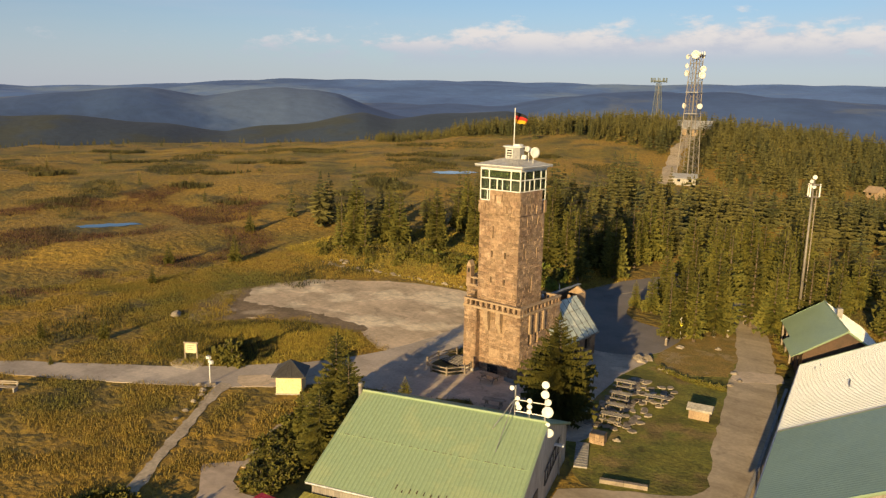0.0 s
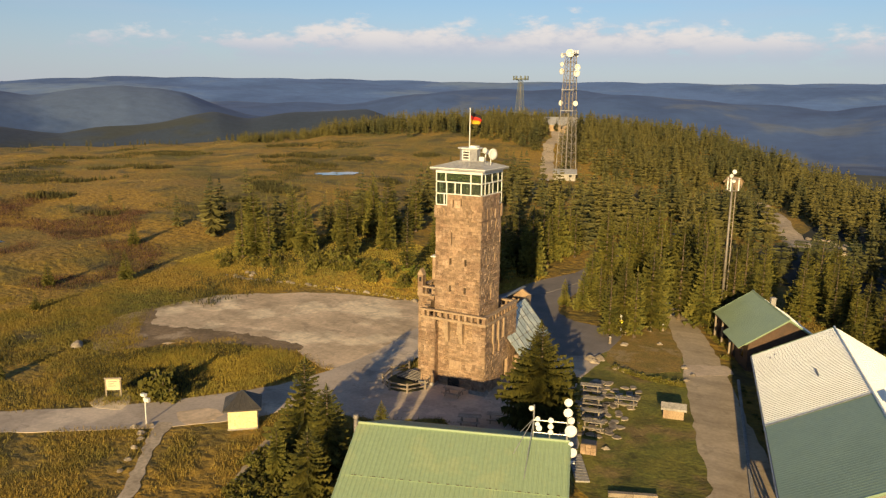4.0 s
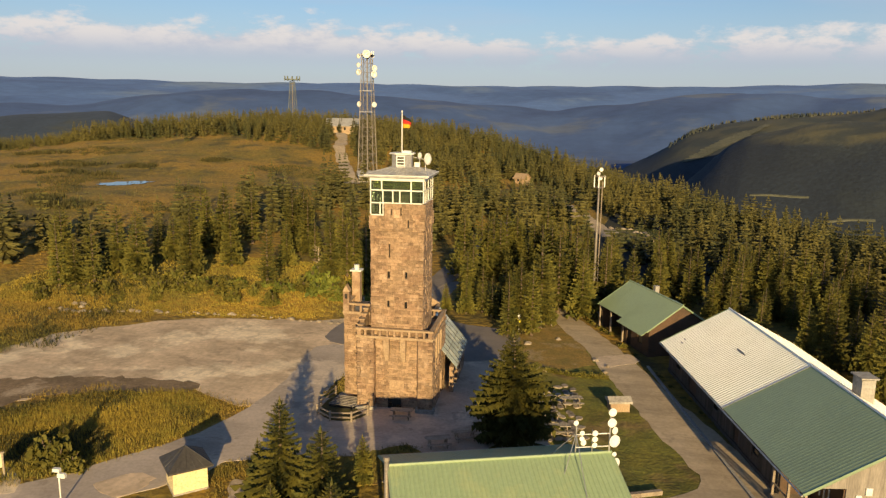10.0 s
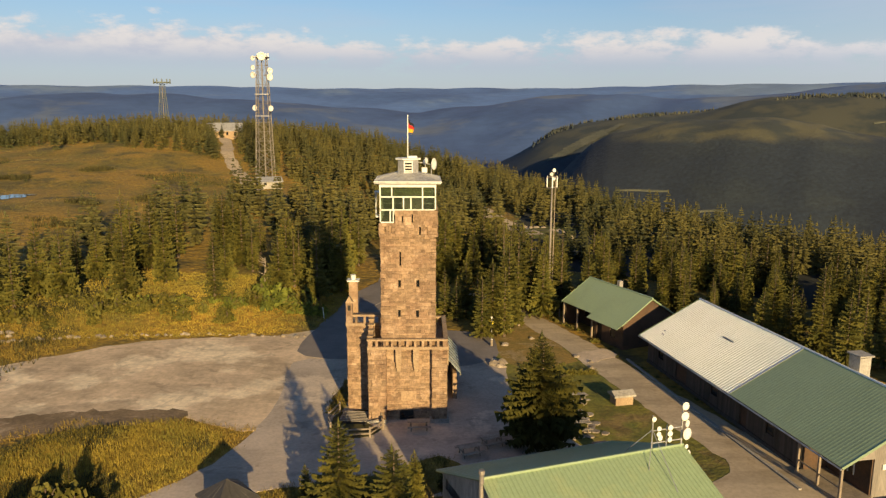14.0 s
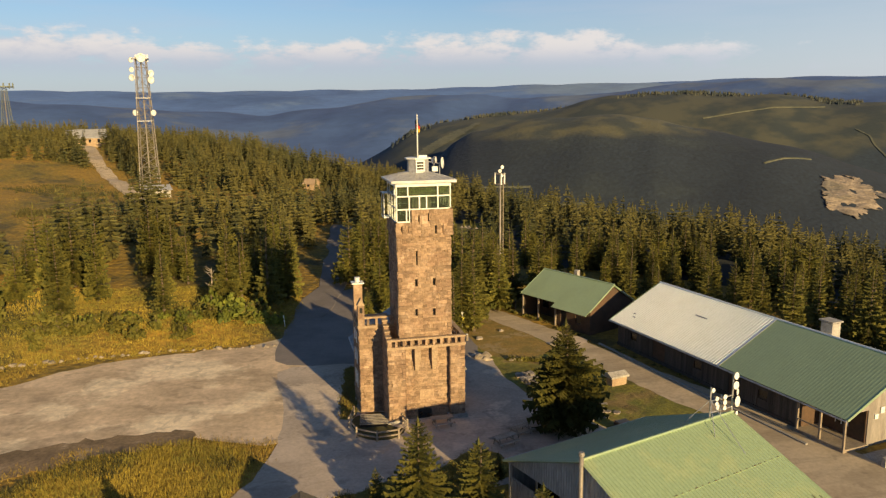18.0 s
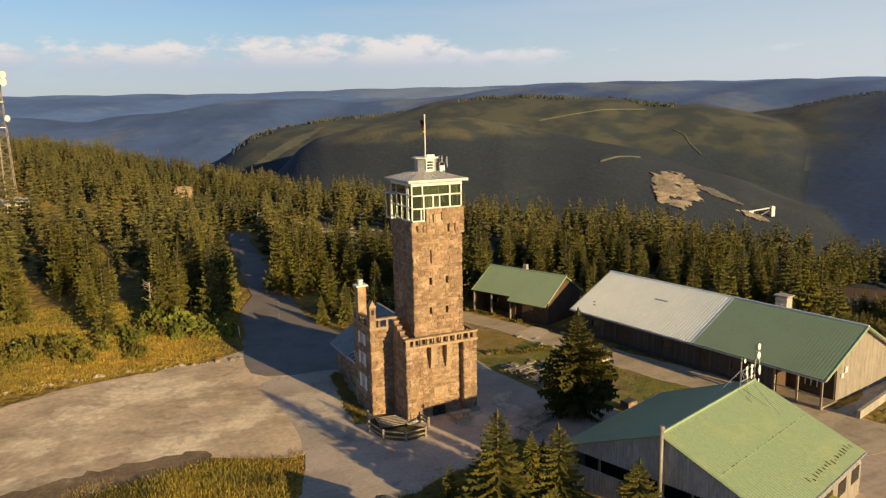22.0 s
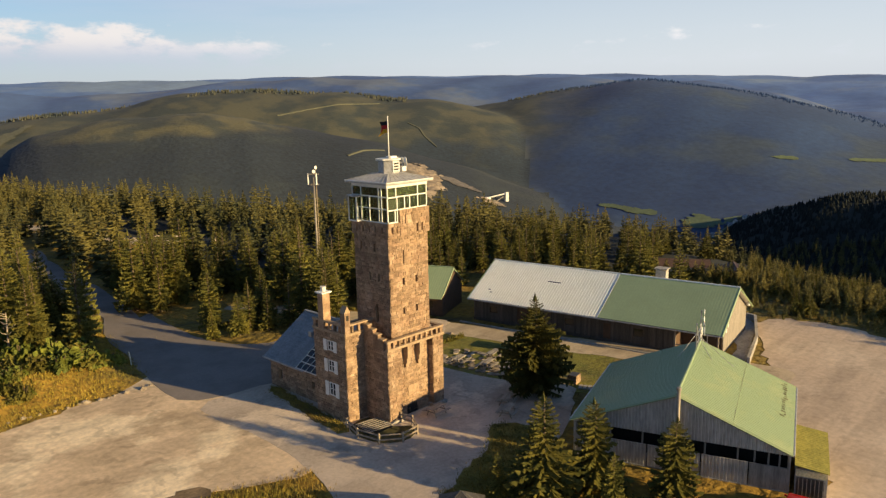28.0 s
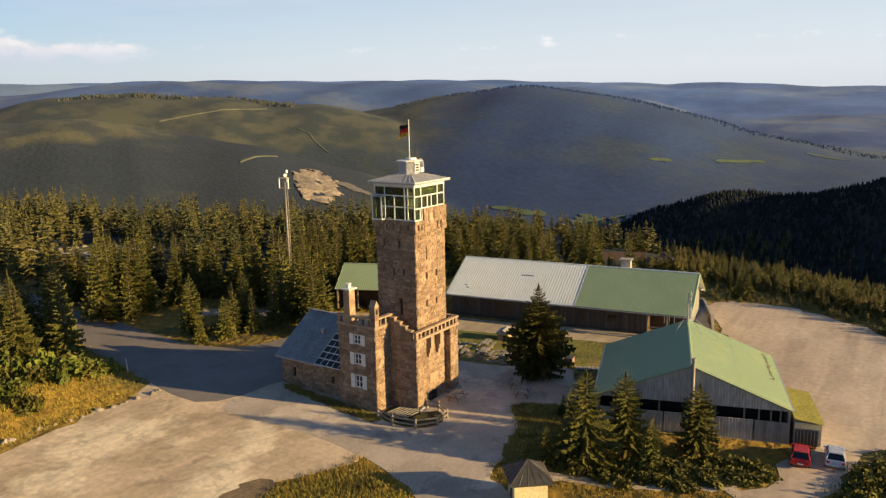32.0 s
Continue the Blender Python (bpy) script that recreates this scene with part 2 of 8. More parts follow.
# left and middle ridges: bluish haze mixed into the forest colour
M["left_haze_forest"] = material("hazed_left_ridge", (0.030, 0.050, 0.088), (0.022, 0.040, 0.074), 0.01, 0.2, 1.0, bump=0.2, bump_scale=0.1, bump_dist=4.0,
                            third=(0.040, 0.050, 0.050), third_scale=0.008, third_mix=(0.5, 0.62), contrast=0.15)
M["mid_haze_forest"] = material("hazed_far_ridge", (0.056, 0.112, 0.275), (0.037, 0.080, 0.215), 0.0035, 0.04, 1.0, bump=0.2, bump_scale=0.02, bump_dist=10.0,
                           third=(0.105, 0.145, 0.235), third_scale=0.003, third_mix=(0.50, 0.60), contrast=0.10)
# meadow green greyed to carry distance haze
M["valley_meadow"] = material("valley_meadow", (0.095, 0.135, 0.075), (0.07, 0.10, 0.06), 0.05, 0.4, 0.95, bump=0.2, bump_scale=0.4, bump_dist=0.6)
M["clearing"] = material("hill_meadow", (0.108, 0.112, 0.080), (0.072, 0.080, 0.060), 0.03, 0.4, 0.95, bump=0.5, bump_scale=0.4, bump_dist=0.6)
M["quarry_spoil"] = material("quarry_spoil", (0.13, 0.12, 0.12), (0.09, 0.085, 0.085), 0.09, 0.6, 0.95, bump=0.6, bump_scale=0.2, bump_dist=1.5)
M["quarry"] = material("quarry_rock", (0.34, 0.275, 0.205), (0.19, 0.155, 0.12), 0.09, 0.6, 0.9, bump=0.8, bump_scale=0.2, bump_dist=2.0, stretch=(1, 1, 3), third=(0.17, 0.15, 0.12), third_scale=0.04, third_mix=(0.5, 0.62))
M["grass"] = material("meadow_grass", (0.22, 0.17, 0.027), (0.14, 0.125, 0.021), 0.15, 2.5, 0.95, bump=0.9, bump_scale=4.0, bump_dist=0.15,
                      third=(0.15, 0.10, 0.032), third_scale=0.12)
M["lawn"] = material("lawn", (0.22, 0.20, 0.028), (0.14, 0.148, 0.022), 0.3, 3.0, 0.95, bump=0.7, bump_scale=3.0, bump_dist=0.12,
                     third=(0.27, 0.19, 0.06), third_scale=0.16, third_mix=(0.52, 0.66))
M["gravel"] = material("gravel", (0.72, 0.55, 0.365), (0.56, 0.425, 0.275), 0.14, 1.7, 0.95, bump=0.35, bump_scale=14.0, bump_dist=0.02,
                       third=(0.90, 0.735, 0.50), third_scale=0.11, third_mix=(0.50, 0.60), contrast=0.17, mix=(0.44, 0.60))
M["yard_gravel"] = material("yard_gravel", (0.56, 0.44, 0.33), (0.47, 0.365, 0.27), 0.14, 1.7, 0.95, bump=0.35, bump_scale=14.0, bump_dist=0.02,
                            third=(0.63, 0.51, 0.39), third_scale=0.07, third_mix=(0.48, 0.64), contrast=0.14)
M["dry_turf"] = material("dry_turf", (0.30, 0.195, 0.045), (0.205, 0.155, 0.035), 0.5, 4.0, 0.95, bump=0.7, bump_scale=4.0, bump_dist=0.12,
                         third=(0.33, 0.24, 0.11), third_scale=0.3, third_mix=(0.54, 0.64), contrast=0.3)
M["asphalt"] = material("worn_asphalt", (0.225, 0.198, 0.182), (0.18, 0.16, 0.147), 0.25, 4.0, 0.92, bump=0.2, bump_scale=30.0, contrast=0.1)
M["road"] = material("old_road", (0.52, 0.42, 0.285), (0.42, 0.335, 0.225), 0.15, 3.0, 0.92, bump=0.2, bump_scale=20.0,
                     third=(0.52, 0.42, 0.29), third_scale=0.12, contrast=0.12)
M["plaza"] = material("pale_asphalt", (0.545, 0.455, 0.365), (0.445, 0.37, 0.295), 0.2, 3.5, 0.92, bump=0.2, bump_scale=20.0,
                      third=(0.66, 0.55, 0.43), third_scale=0.11, third_mix=(0.54, 0.60), contrast=0.12)
M["dirt"] = material("dirt_path", (0.52, 0.42, 0.295), (0.39, 0.31, 0.215), 0.6, 3.0, 0.95, bump=0.5, bump_scale=8.0)
M["stone"] = material("red_sandstone", (0.285, 0.197, 0.126), (0.21, 0.134, 0.086), 0.7, 6.0, 0.9, bump=0.7, bump_scale=9.0, random_amount=0.30,
                       third=(0.35, 0.25, 0.172), third_scale=0.9, third_mix=(0.5, 0.66))
M["stones"] = material("red_sandstone_blocks", (0.285, 0.197, 0.126), (0.21, 0.134, 0.086), 0.7, 6.0, 0.9, bump=0.7, bump_scale=9.0, random_amount=0.30, island=True,
                       third=(0.35, 0.25, 0.172), third_scale=0.9, third_mix=(0.5, 0.66))
M["mortar"] = material("stone_core", (0.36, 0.255, 0.165), (0.29, 0.20, 0.13), 1.0, 7.0, 0.95, bump=0.6, bump_scale=8.0)
M["coping"] = material("sandstone_trim", (0.36, 0.265, 0.17), (0.29, 0.205, 0.135), 1.0, 7.0, 0.9, bump=0.5, bump_scale=10.0)
M["white"] = material("white_paint", (0.74, 0.74, 0.71), (0.66, 0.66, 0.63), 1.5, 9.0, 0.5, bump=0.05, contrast=0.08)
# near-black colour that stands in for the shade inside openings
M["dark"] = material("interior_shade", (0.012, 0.011, 0.010), (0.02, 0.018, 0.016), 2.0, 5.0, 0.8, bump=0.0)
M["dullsteel"] = material("weathered_steel", (0.26, 0.235, 0.205), (0.20, 0.18, 0.16), 2.0, 10.0, 0.6, 0.3, bump=0.05)
M["steel"] = material("galvanised_steel", (0.50, 0.50, 0.50), (0.38, 0.38, 0.38), 2.0, 10.0, 0.42, 0.7, bump=0.05)
M["greyroof"] = material("grey_metal_roof", (0.42, 0.42, 0.42), (0.33, 0.33, 0.34), 0.8, 5.0, 0.42, 0.3, bump=0.08)


def streaks(m, angle, along, across, amount, spots):
    """Wheel tracks and washed stains: long noise across the ground that darkens it, with a few small pits."""
    t = m.node_tree
    bs = t.nodes["Principled BSDF"]
    col = bs.inputs["Base Color"].links[0].from_socket
    geo = t.nodes.new("ShaderNodeNewGeometry")
    for ang, scale, lo, hi, dark in ((angle, (along, across, 1), 0.46, 0.62, amount), (angle + 1.1, (along * 1.7, across * 0.7, 1), 0.50, 0.62, amount * 0.8), (0.3, (0.45, 0.45, 1), 0.58, 0.66, spots)):
        mp = t.nodes.new("ShaderNodeMapping")
        mp.inputs["Rotation"].default_value = (0, 0, ang)
        mp.inputs["Scale"].default_value = scale
        t.links.new(geo.outputs["Position"], mp.inputs[0])
        n = t.nodes.new("ShaderNodeTexNoise")
        n.inputs["Scale"].default_value, n.inputs["Detail"].default_value, n.inputs["Roughness"].default_value = 1.0, 7, 0.6
        n.inputs["Distortion"].default_value = 0.6
        t.links.new(mp.outputs[0], n.inputs["Vector"])
        r = t.nodes.new("ShaderNodeMapRange")
        r.interpolation_type = "SMOOTHSTEP"
        for i, x in enumerate((lo, hi, 1.0, 1.0 - dark)):
            r.inputs[i + 1].default_value = x
        t.links.new(n.outputs["Fac"], r.inputs[0])
        mix = t.nodes.new("ShaderNodeMix")
        mix.data_type, mix.blend_type = "RGBA", "MULTIPLY"
        mix.inputs[0].default_value = 1.0
        t.links.new(col, mix.inputs[6])
        t.links.new(r.outputs[0], mix.inputs[7])
        col = mix.outputs[2]
    t.links.new(col, bs.inputs["Base Color"])


streaks(M["gravel"], 0.7, 0.10, 0.24, 0.22, 0.22)
streaks(M["yard_gravel"], 0.5, 0.05, 0.45, 0.16, 0.12)
streaks(M["plaza"], 1.2, 0.10, 0.25, 0.14, 0.22)
streaks(M["road"], 1.35, 0.06, 0.4, 0.2, 0.2)
streaks(M["lawn"], 0.4, 0.2, 0.35, 0.35, 0.35)
M["slate"] = material("grey_slate", (0.23, 0.245, 0.265), (0.18, 0.195, 0.215), 0.7, 5.0, 0.6, bump=0.3, bump_scale=14.0)
M["green_roof"] = material("green_sheet_roof", (0.27, 0.36, 0.215), (0.255, 0.345, 0.205), 0.3, 4.0, 0.5, bump=0.0, third=(0.31, 0.38, 0.215), third_scale=0.3, contrast=0.07)
M["green_dark"] = material("dark_green_roof", (0.315, 0.405, 0.225), (0.295, 0.38, 0.21), 0.3, 4.0, 0.27, bump=0.0, contrast=0.05)
M["white_roof"] = material("pale_sheet_roof", (0.95, 0.95, 0.87), (0.91, 0.91, 0.82), 0.4, 4.0, 0.27, bump=0.0, contrast=0.04)
for roof_mat in ("white_roof", "green_dark"):
    M[roof_mat].node_tree.nodes["Principled BSDF"].inputs["Specular IOR Level"].default_value = 0.75
M["wallgrey"] = material("weathered_boards", (0.27, 0.245, 0.215), (0.20, 0.18, 0.16), 0.8, 6.0, 0.85, bump=0.4, bump_scale=12.0, stretch=(3, 3, 0.3))
# barn front: dark stain, with the wall's shade added to the colour
M["darkboards"] = material("stained_shade_boards", (0.085, 0.072, 0.060), (0.06, 0.052, 0.045), 0.8, 6.0, 0.85, bump=0.4, bump_scale=12.0, stretch=(3, 3, 0.3), random_amount=0.3)
M["metalwall"] = material("grey_sheet_wall", (0.50, 0.48, 0.45), (0.40, 0.38, 0.35), 0.5, 4.0, 0.55, 0.2, bump=0.1, stretch=(1, 1, 0.3))
M["wallgrey_r"] = material("weathered_board", (0.25, 0.225, 0.195), (0.18, 0.16, 0.14), 0.8, 6.0, 0.85, bump=0.4, bump_scale=12.0, stretch=(3, 3, 0.3), random_amount=0.25)
M["moss"] = material("mossy_roof", (0.32, 0.29, 0.06), (0.25, 0.235, 0.05), 0.8, 5.0, 0.9, bump=0.3)
M["concrete"] = material("concrete", (0.36, 0.34, 0.31), (0.28, 0.265, 0.24), 0.7, 6.0, 0.9, bump=0.3)
M["wood"] = material("grey_timber", (0.30, 0.25, 0.19), (0.22, 0.18, 0.14), 1.0, 8.0, 0.85, bump=0.4, stretch=(1, 1, 1))
# brown timber, darkened so the shade on the shed gable is in the colour
M["brownwood"] = material("brown_timber", (0.095, 0.056, 0.034), (0.065, 0.042, 0.028), 1.0, 8.0, 0.8, bump=0.4)
M["inn_roof"] = material("brown_tile_roof", (0.085, 0.048, 0.038), (0.065, 0.038, 0.03), 1.0, 5.0, 0.8, bump=0.3)
M["yellow"] = material("cream_render", (0.72, 0.62, 0.36), (0.66, 0.56, 0.32), 1.0, 8.0, 0.9, bump=0.2)
M["blackroof"] = material("dark_metal_roof", (0.045, 0.042, 0.040), (0.06, 0.056, 0.05), 1.0, 6.0, 0.5, bump=0.1)
M["bark"] = material("bark", (0.13, 0.095, 0.065), (0.09, 0.065, 0.045), 3.0, 9.0, 0.95, bump=0.6)
M["deadwood"] = material("bleached_deadwood", (0.36, 0.30, 0.23), (0.28, 0.23, 0.18), 2.0, 8.0, 0.9, bump=0.4)
M["wood_r"] = material("grey_plank", (0.36, 0.32, 0.26), (0.27, 0.235, 0.19), 1.0, 8.0, 0.85, bump=0.4, random_amount=0.2)
M["steel_green"] = material("green_grey_steel", (0.16, 0.18, 0.16), (0.12, 0.14, 0.125), 2.0, 10.0, 0.6, 0.2, bump=0.05)
M["cream"] = material("pale_board", (0.62, 0.58, 0.36), (0.56, 0.52, 0.32), 2.0, 8.0, 0.7, bump=0.1)
M["signyellow"] = material("yellow_paint", (0.75, 0.62, 0.04), (0.70, 0.58, 0.04), 2.0, 8.0, 0.5, bump=0.05)
M["water"] = material("pond_water", (0.03, 0.035, 0.04), (0.03, 0.035, 0.04), 1.0, 2.0, 0.04, bump=0.03, bump_scale=2.0)
M["rock"] = material("granite_boulder", (0.33, 0.28, 0.22), (0.21, 0.175, 0.14), 1.0, 5.0, 0.9, bump=0.8, bump_scale=6.0, random_amount=0.2)
M["red"] = material("red_car_paint", (0.42, 0.02, 0.015), (0.40, 0.02, 0.015), 1.0, 3.0, 0.25, bump=0.0)
M["silver"] = material("silver_car_paint", (0.60, 0.61, 0.63), (0.58, 0.59, 0.61), 1.0, 3.0, 0.28, 0.3, bump=0.0)
M["rubber"] = material("tyre_rubber", (0.02, 0.02, 0.02), (0.03, 0.03, 0.03), 4.0, 9.0, 0.9, bump=0.1)
M["carglass"] = material("dark_car_glass", (0.015, 0.017, 0.02), (0.015, 0.017, 0.02), 1.0, 2.0, 0.06, bump=0.0)
M["flag_black"] = material("black_cloth", (0.02, 0.02, 0.02), None, 2.0, 9.0, 0.9, bump=0.1)
M["flag_red"] = material("red_cloth", (0.62, 0.03, 0.02), None, 2.0, 9.0, 0.9, bump=0.1)
M["flag_gold"] = material("gold_cloth", (0.80, 0.42, 0.02), None, 2.0, 9.0, 0.9, bump=0.1)


def leaf_material(name, base, tip, rnd=0.3, rough=0.75):
    m = material(name, base, tip, 0.9, 6.0, rough, bump=0.0, random_amount=rnd, mix=(0.35, 0.7))
    bs = m.node_tree.nodes["Principled BSDF"]
    bs.inputs["Specular IOR Level"].default_value = 0.2
    return m


M["needles"] = leaf_material("spruce_needles", (0.128, 0.114, 0.022), (0.050, 0.057, 0.013))
M["needles_far"] = material("spruce_needles_far", (0.105, 0.092, 0.020), (0.046, 0.051, 0.014), 0.05, 1.5, 0.8, bump=0.0, random_amount=0.35, island=True)
M["young"] = material("young_spruce_needles", (0.165, 0.138, 0.028), (0.080, 0.080, 0.019), 0.08, 1.5, 0.8, bump=0.0, random_amount=0.3, island=True)
M["shrub"] = leaf_material("shrub_leaves", (0.135, 0.118, 0.022), (0.075, 0.078, 0.017))
M["leafy"] = leaf_material("green_shrub_leaves", (0.150, 0.165, 0.026), (0.085, 0.108, 0.020))
M["tuft"] = material("dry_grass", (0.245, 0.172, 0.028), (0.115, 0.112, 0.020), 0.05, 2.0, 0.9, bump=0.0, random_amount=0.25, island=True)
M["bank_tuft"] = material("rank_bank_grass", (0.34, 0.255, 0.036), (0.19, 0.17, 0.027), 0.12, 2.0, 0.9, bump=0.0, random_amount=0.25, island=True)
M["heather"] = material("faded_heather", (0.088, 0.042, 0.024), (0.055, 0.036, 0.018), 0.1, 2.0, 0.9, bump=0.0, random_amount=0.3, island=True)
M["heath"] = material("heath_shrub", (0.070, 0.060, 0.014), (0.040, 0.040, 0.011), 0.1, 2.0, 0.9, bump=0.0, random_amount=0.3, island=True)


def glass_material():
    m = bpy.data.materials.new("window_glass")
    m.use_nodes = True
    bs = m.node_tree.nodes["Principled BSDF"]
    bs.inputs["Base Color"].default_value = (0.17, 0.22, 0.17, 1)
    bs.inputs["Roughness"].default_value = 0.03
    bs.inputs["Transmission Weight"].default_value = 0.9
    bs.inputs["IOR"].default_value = 1.45
    return m


M["glass"] = glass_material()
M["blind"] = material("green_blinds", (0.34, 0.36, 0.08), (0.27, 0.29, 0.06), 2.0, 8.0, 0.7, bump=0.0)

# ---- mesh helpers ----
def bm_box(bm, x0, y0, z0, x1, y1, z1, m=None):
    vs = [bm.verts.new(p) for p in ((x0, y0, z0), (x1, y0, z0), (x1, y1, z0), (x0, y1, z0), (x0, y0, z1), (x1, y0, z1), (x1, y1, z1), (x0, y1, z1))]
    for f in ((3, 2, 1, 0), (4, 5, 6, 7), (0, 1, 5, 4), (1, 2, 6, 5), (2, 3, 7, 6), (3, 0, 4, 7)):
        bm.faces.new([vs[i] for i in f])
    if m is not None:
        for v in vs:
            v.co = m @ v.co
    return vs


def bm_prism(bm, outline, z0, z1, m=None):
    """An upright prism over an outline given anticlockwise."""
    lo = [bm.verts.new((x, y, z0)) for x, y in outline]
    hi = [bm.verts.new((x, y, z1)) for x, y in outline]
    n = len(outline)
    for i in range(n):
        bm.faces.new((lo[i], lo[(i + 1) % n], hi[(i + 1) % n], hi[i]))
    bm.faces.new(hi)
    bm.faces.new(lo[::-1])
    if m is not None:
        for v in lo + hi:
            v.co = m @ v.co


def bm_tube(bm, a, b, r0, r1=None, sides=8, cap=True):
    a, b = Vector(a), Vector(b)
    r1 = r0 if r1 is None else r1
    q = (b - a).to_track_quat("Z", "Y")
    rings = []
    for p, r in ((a, r0), (b, r1)):
        rings.append([bm.verts.new(p + q @ Vector((r * math.cos(k * math.tau / sides), r * math.sin(k * math.tau / sides), 0))) for k in range(sides)])
    for k in range(sides):
        bm.faces.new((rings[0][k], rings[0][(k + 1) % sides], rings[1][(k + 1) % sides], rings[1][k]))
    if cap:
        bm.faces.new(rings[1])
        bm.faces.new(rings[0][::-1])


def bm_dish(bm, centre, facing, radius, depth, segs=14):
    """A shallow bowl whose hollow faces the given way."""
    c, q = Vector(centre), Vector(facing).to_track_quat("Z", "Y")
    rings = []
    for k in range(1, 4):
        r = radius * k / 3
        z = depth * (k / 3) ** 2
        rings.append([bm.verts.new(c + q @ Vector((r * math.cos(j * math.tau / segs), r * math.sin(j * math.tau / segs), z))) for j in range(segs)])
    mid = bm.verts.new(c)
    for j in range(segs):
        bm.faces.new((mid, rings[0][j], rings[0][(j + 1) % segs]))
        for k in range(2):
            bm.faces.new((rings[k][j], rings[k + 1][j], rings[k + 1][(j + 1) % segs], rings[k][(j + 1) % segs]))
    back = [bm.verts.new(c + q @ Vector((radius * math.cos(j * math.tau / segs), radius * math.sin(j * math.tau / segs), depth - 0.03))) for j in range(segs)]
    low = bm.verts.new(c - q @ Vector((0, 0, 0.05)))
    for j in range(segs):
        bm.faces.new((rings[2][j], back[j], back[(j + 1) % segs], rings[2][(j + 1) % segs]))
        bm.faces.new((low, back[(j + 1) % segs], back[j]))


def to_mesh(bm, name, mat, smooth=False):
    me = bpy.data.meshes.new(name)
    bm.normal_update()
    bm.to_mesh(me)
    bm.free()
    if mat is not None:
        me.materials.append(mat)
    if smooth:
        me.polygons.foreach_set("use_smooth", [True] * len(me.polygons))
    return me


def array_mesh(name, verts, faces, mat, smooth=False):
    me = bpy.data.meshes.new(name)
    verts = np.asarray(verts, dtype=np.float32)
    faces = np.asarray(faces, dtype=np.int32)
    k = faces.shape[1]
    me.vertices.add(len(verts))
    me.vertices.foreach_set("co", verts.ravel())
    me.loops.add(faces.size)
    me.loops.foreach_set("vertex_index", faces.ravel())
    me.polygons.add(len(faces))
    me.polygons.foreach_set("loop_start", np.arange(0, faces.size, k, dtype=np.int32))
    me.polygons.foreach_set("use_smooth", np.full(len(faces), smooth, dtype=bool))
    me.update(calc_edges=True)
    for m in (mat if isinstance(mat, list) else [mat]):
        me.materials.append(m)
    return me


def part(name, bm, mat, parent, label="", smooth=False):
    ob = new(name, to_mesh(bm, name, mat, smooth))
    ob.parent = parent
    if label:
        ob["label"] = label
    return ob


def thing(name, label, category, m=None, group="", kind=""):
    ob = new(name)
    ob.empty_display_size = 0.3
    if m is not None:
        ob.matrix_world = m
    return tagged(ob, label, category, group, kind)


def box_part(name, parent, mat, *b, label=""):
    bm = bmesh.new()
    bm_box(bm, *b)
    return part(name, bm, mat, parent, label)


# ---- the lie of the land ----
def smooth01(t):
    t = np.clip(t, 0, 1)
    return t * t * (3 - 2 * t)


def fade(table, az):
    a, v = zip(*table)
    return np.interp(az, a, v)


EDGE = ((-180, 120), (-130, 170), (-95, 280), (-70, 330), (-40, 330), (-15, 340), (-4, 280), (4, 215), (11, 165), (24, 115), (40, 92), (60, 88), (75, 80), (100, 61), (140, 58), (180, 110))
FALL = ((-180, 0.3), (-90, 0.3), (-20, 0.35), (0, 0.30), (30, 0.33), (60, 0.36), (90, 0.42), (180, 0.3))
FLOOR = ((-180, -60), (-70, -50), (-30, -60), (0, -75), (20, -85), (50, -85), (75, -80), (100, -70), (180, -60))


def ridge_near_east(az):
    return fade(((60, -95), (68, -90), (71, -56), (73.8, -45), (78, -36), (82, -33), (86.5, -31), (89, -24), (92, -15), (98, -10), (120, -10), (150, -60)), az)


def ridge_spur(az):
    return fade(((4, -85), (9, -55), (12, -25), (14, -4), (15.7, 7), (18.4, 12), (21.6, 17), (25.3, 20.5), (28, 21.5), (30.8, 19), (33.5, 9), (37.4, 0), (41, -9), (45, -19), (50, -36), (57, -70), (62, -85)), az)


def ridge_plateau(az):
    return fade(((2, -85), (6, -45), (8.5, -22), (10.6, -3), (13, 9), (16, 17), (19.5, 22), (22.5, 29), (24.5, 36), (26.5, 41), (28.5, 43), (31, 41), (35, 41.5), (38.5, 41), (41, 36), (43, 32), (46, 28), (49, 20), (52, 8), (56, -14), (62, -42), (70, -75)), az)


RIGHT = ((38, -60), (44, -16), (47, 8), (49.5, 21), (52, 28), (56.5, 40), (60.5, 48), (63, 49), (66.5, 41), (70, 29), (73.8, 21), (75.5, 4), (77.5, -10), (80, -20), (84, -36), (90, -50), (110, -70))


def ridge_right(az):
    return sum(fade(RIGHT, az + d) * w for d, w in ((-3, 0.15), (-1.5, 0.22), (0, 0.26), (1.5, 0.22), (3, 0.15)))


def ridge_left_near(az):
    return fade(((-110, 0), (-80, 6), (-73, 5), (-66, 5), (-61.7, 0), (-57.5, -7), (-53, -2), (-50.4, 3), (-46.5, 14), (-44, 9), (-41, 12), (-37, 15), (-34.5, 15), (-32.5, 7), (-29, -12), (-20, -45), (0, -80)), az)


def ridge_left(az):
    return fade(((-110, -10), (-80, 8), (-71.8, 19), (-67, 26), (-64.6, 33), (-62, 34.6), (-60.7, 32), (-58.3, 28), (-55.8, 34.5), (-52.4, 41.5), (-49.8, 37), (-48, 30), (-46, 16), (-43.6, 4), (-38, -12), (-28, -30), (-15, -60)), az)


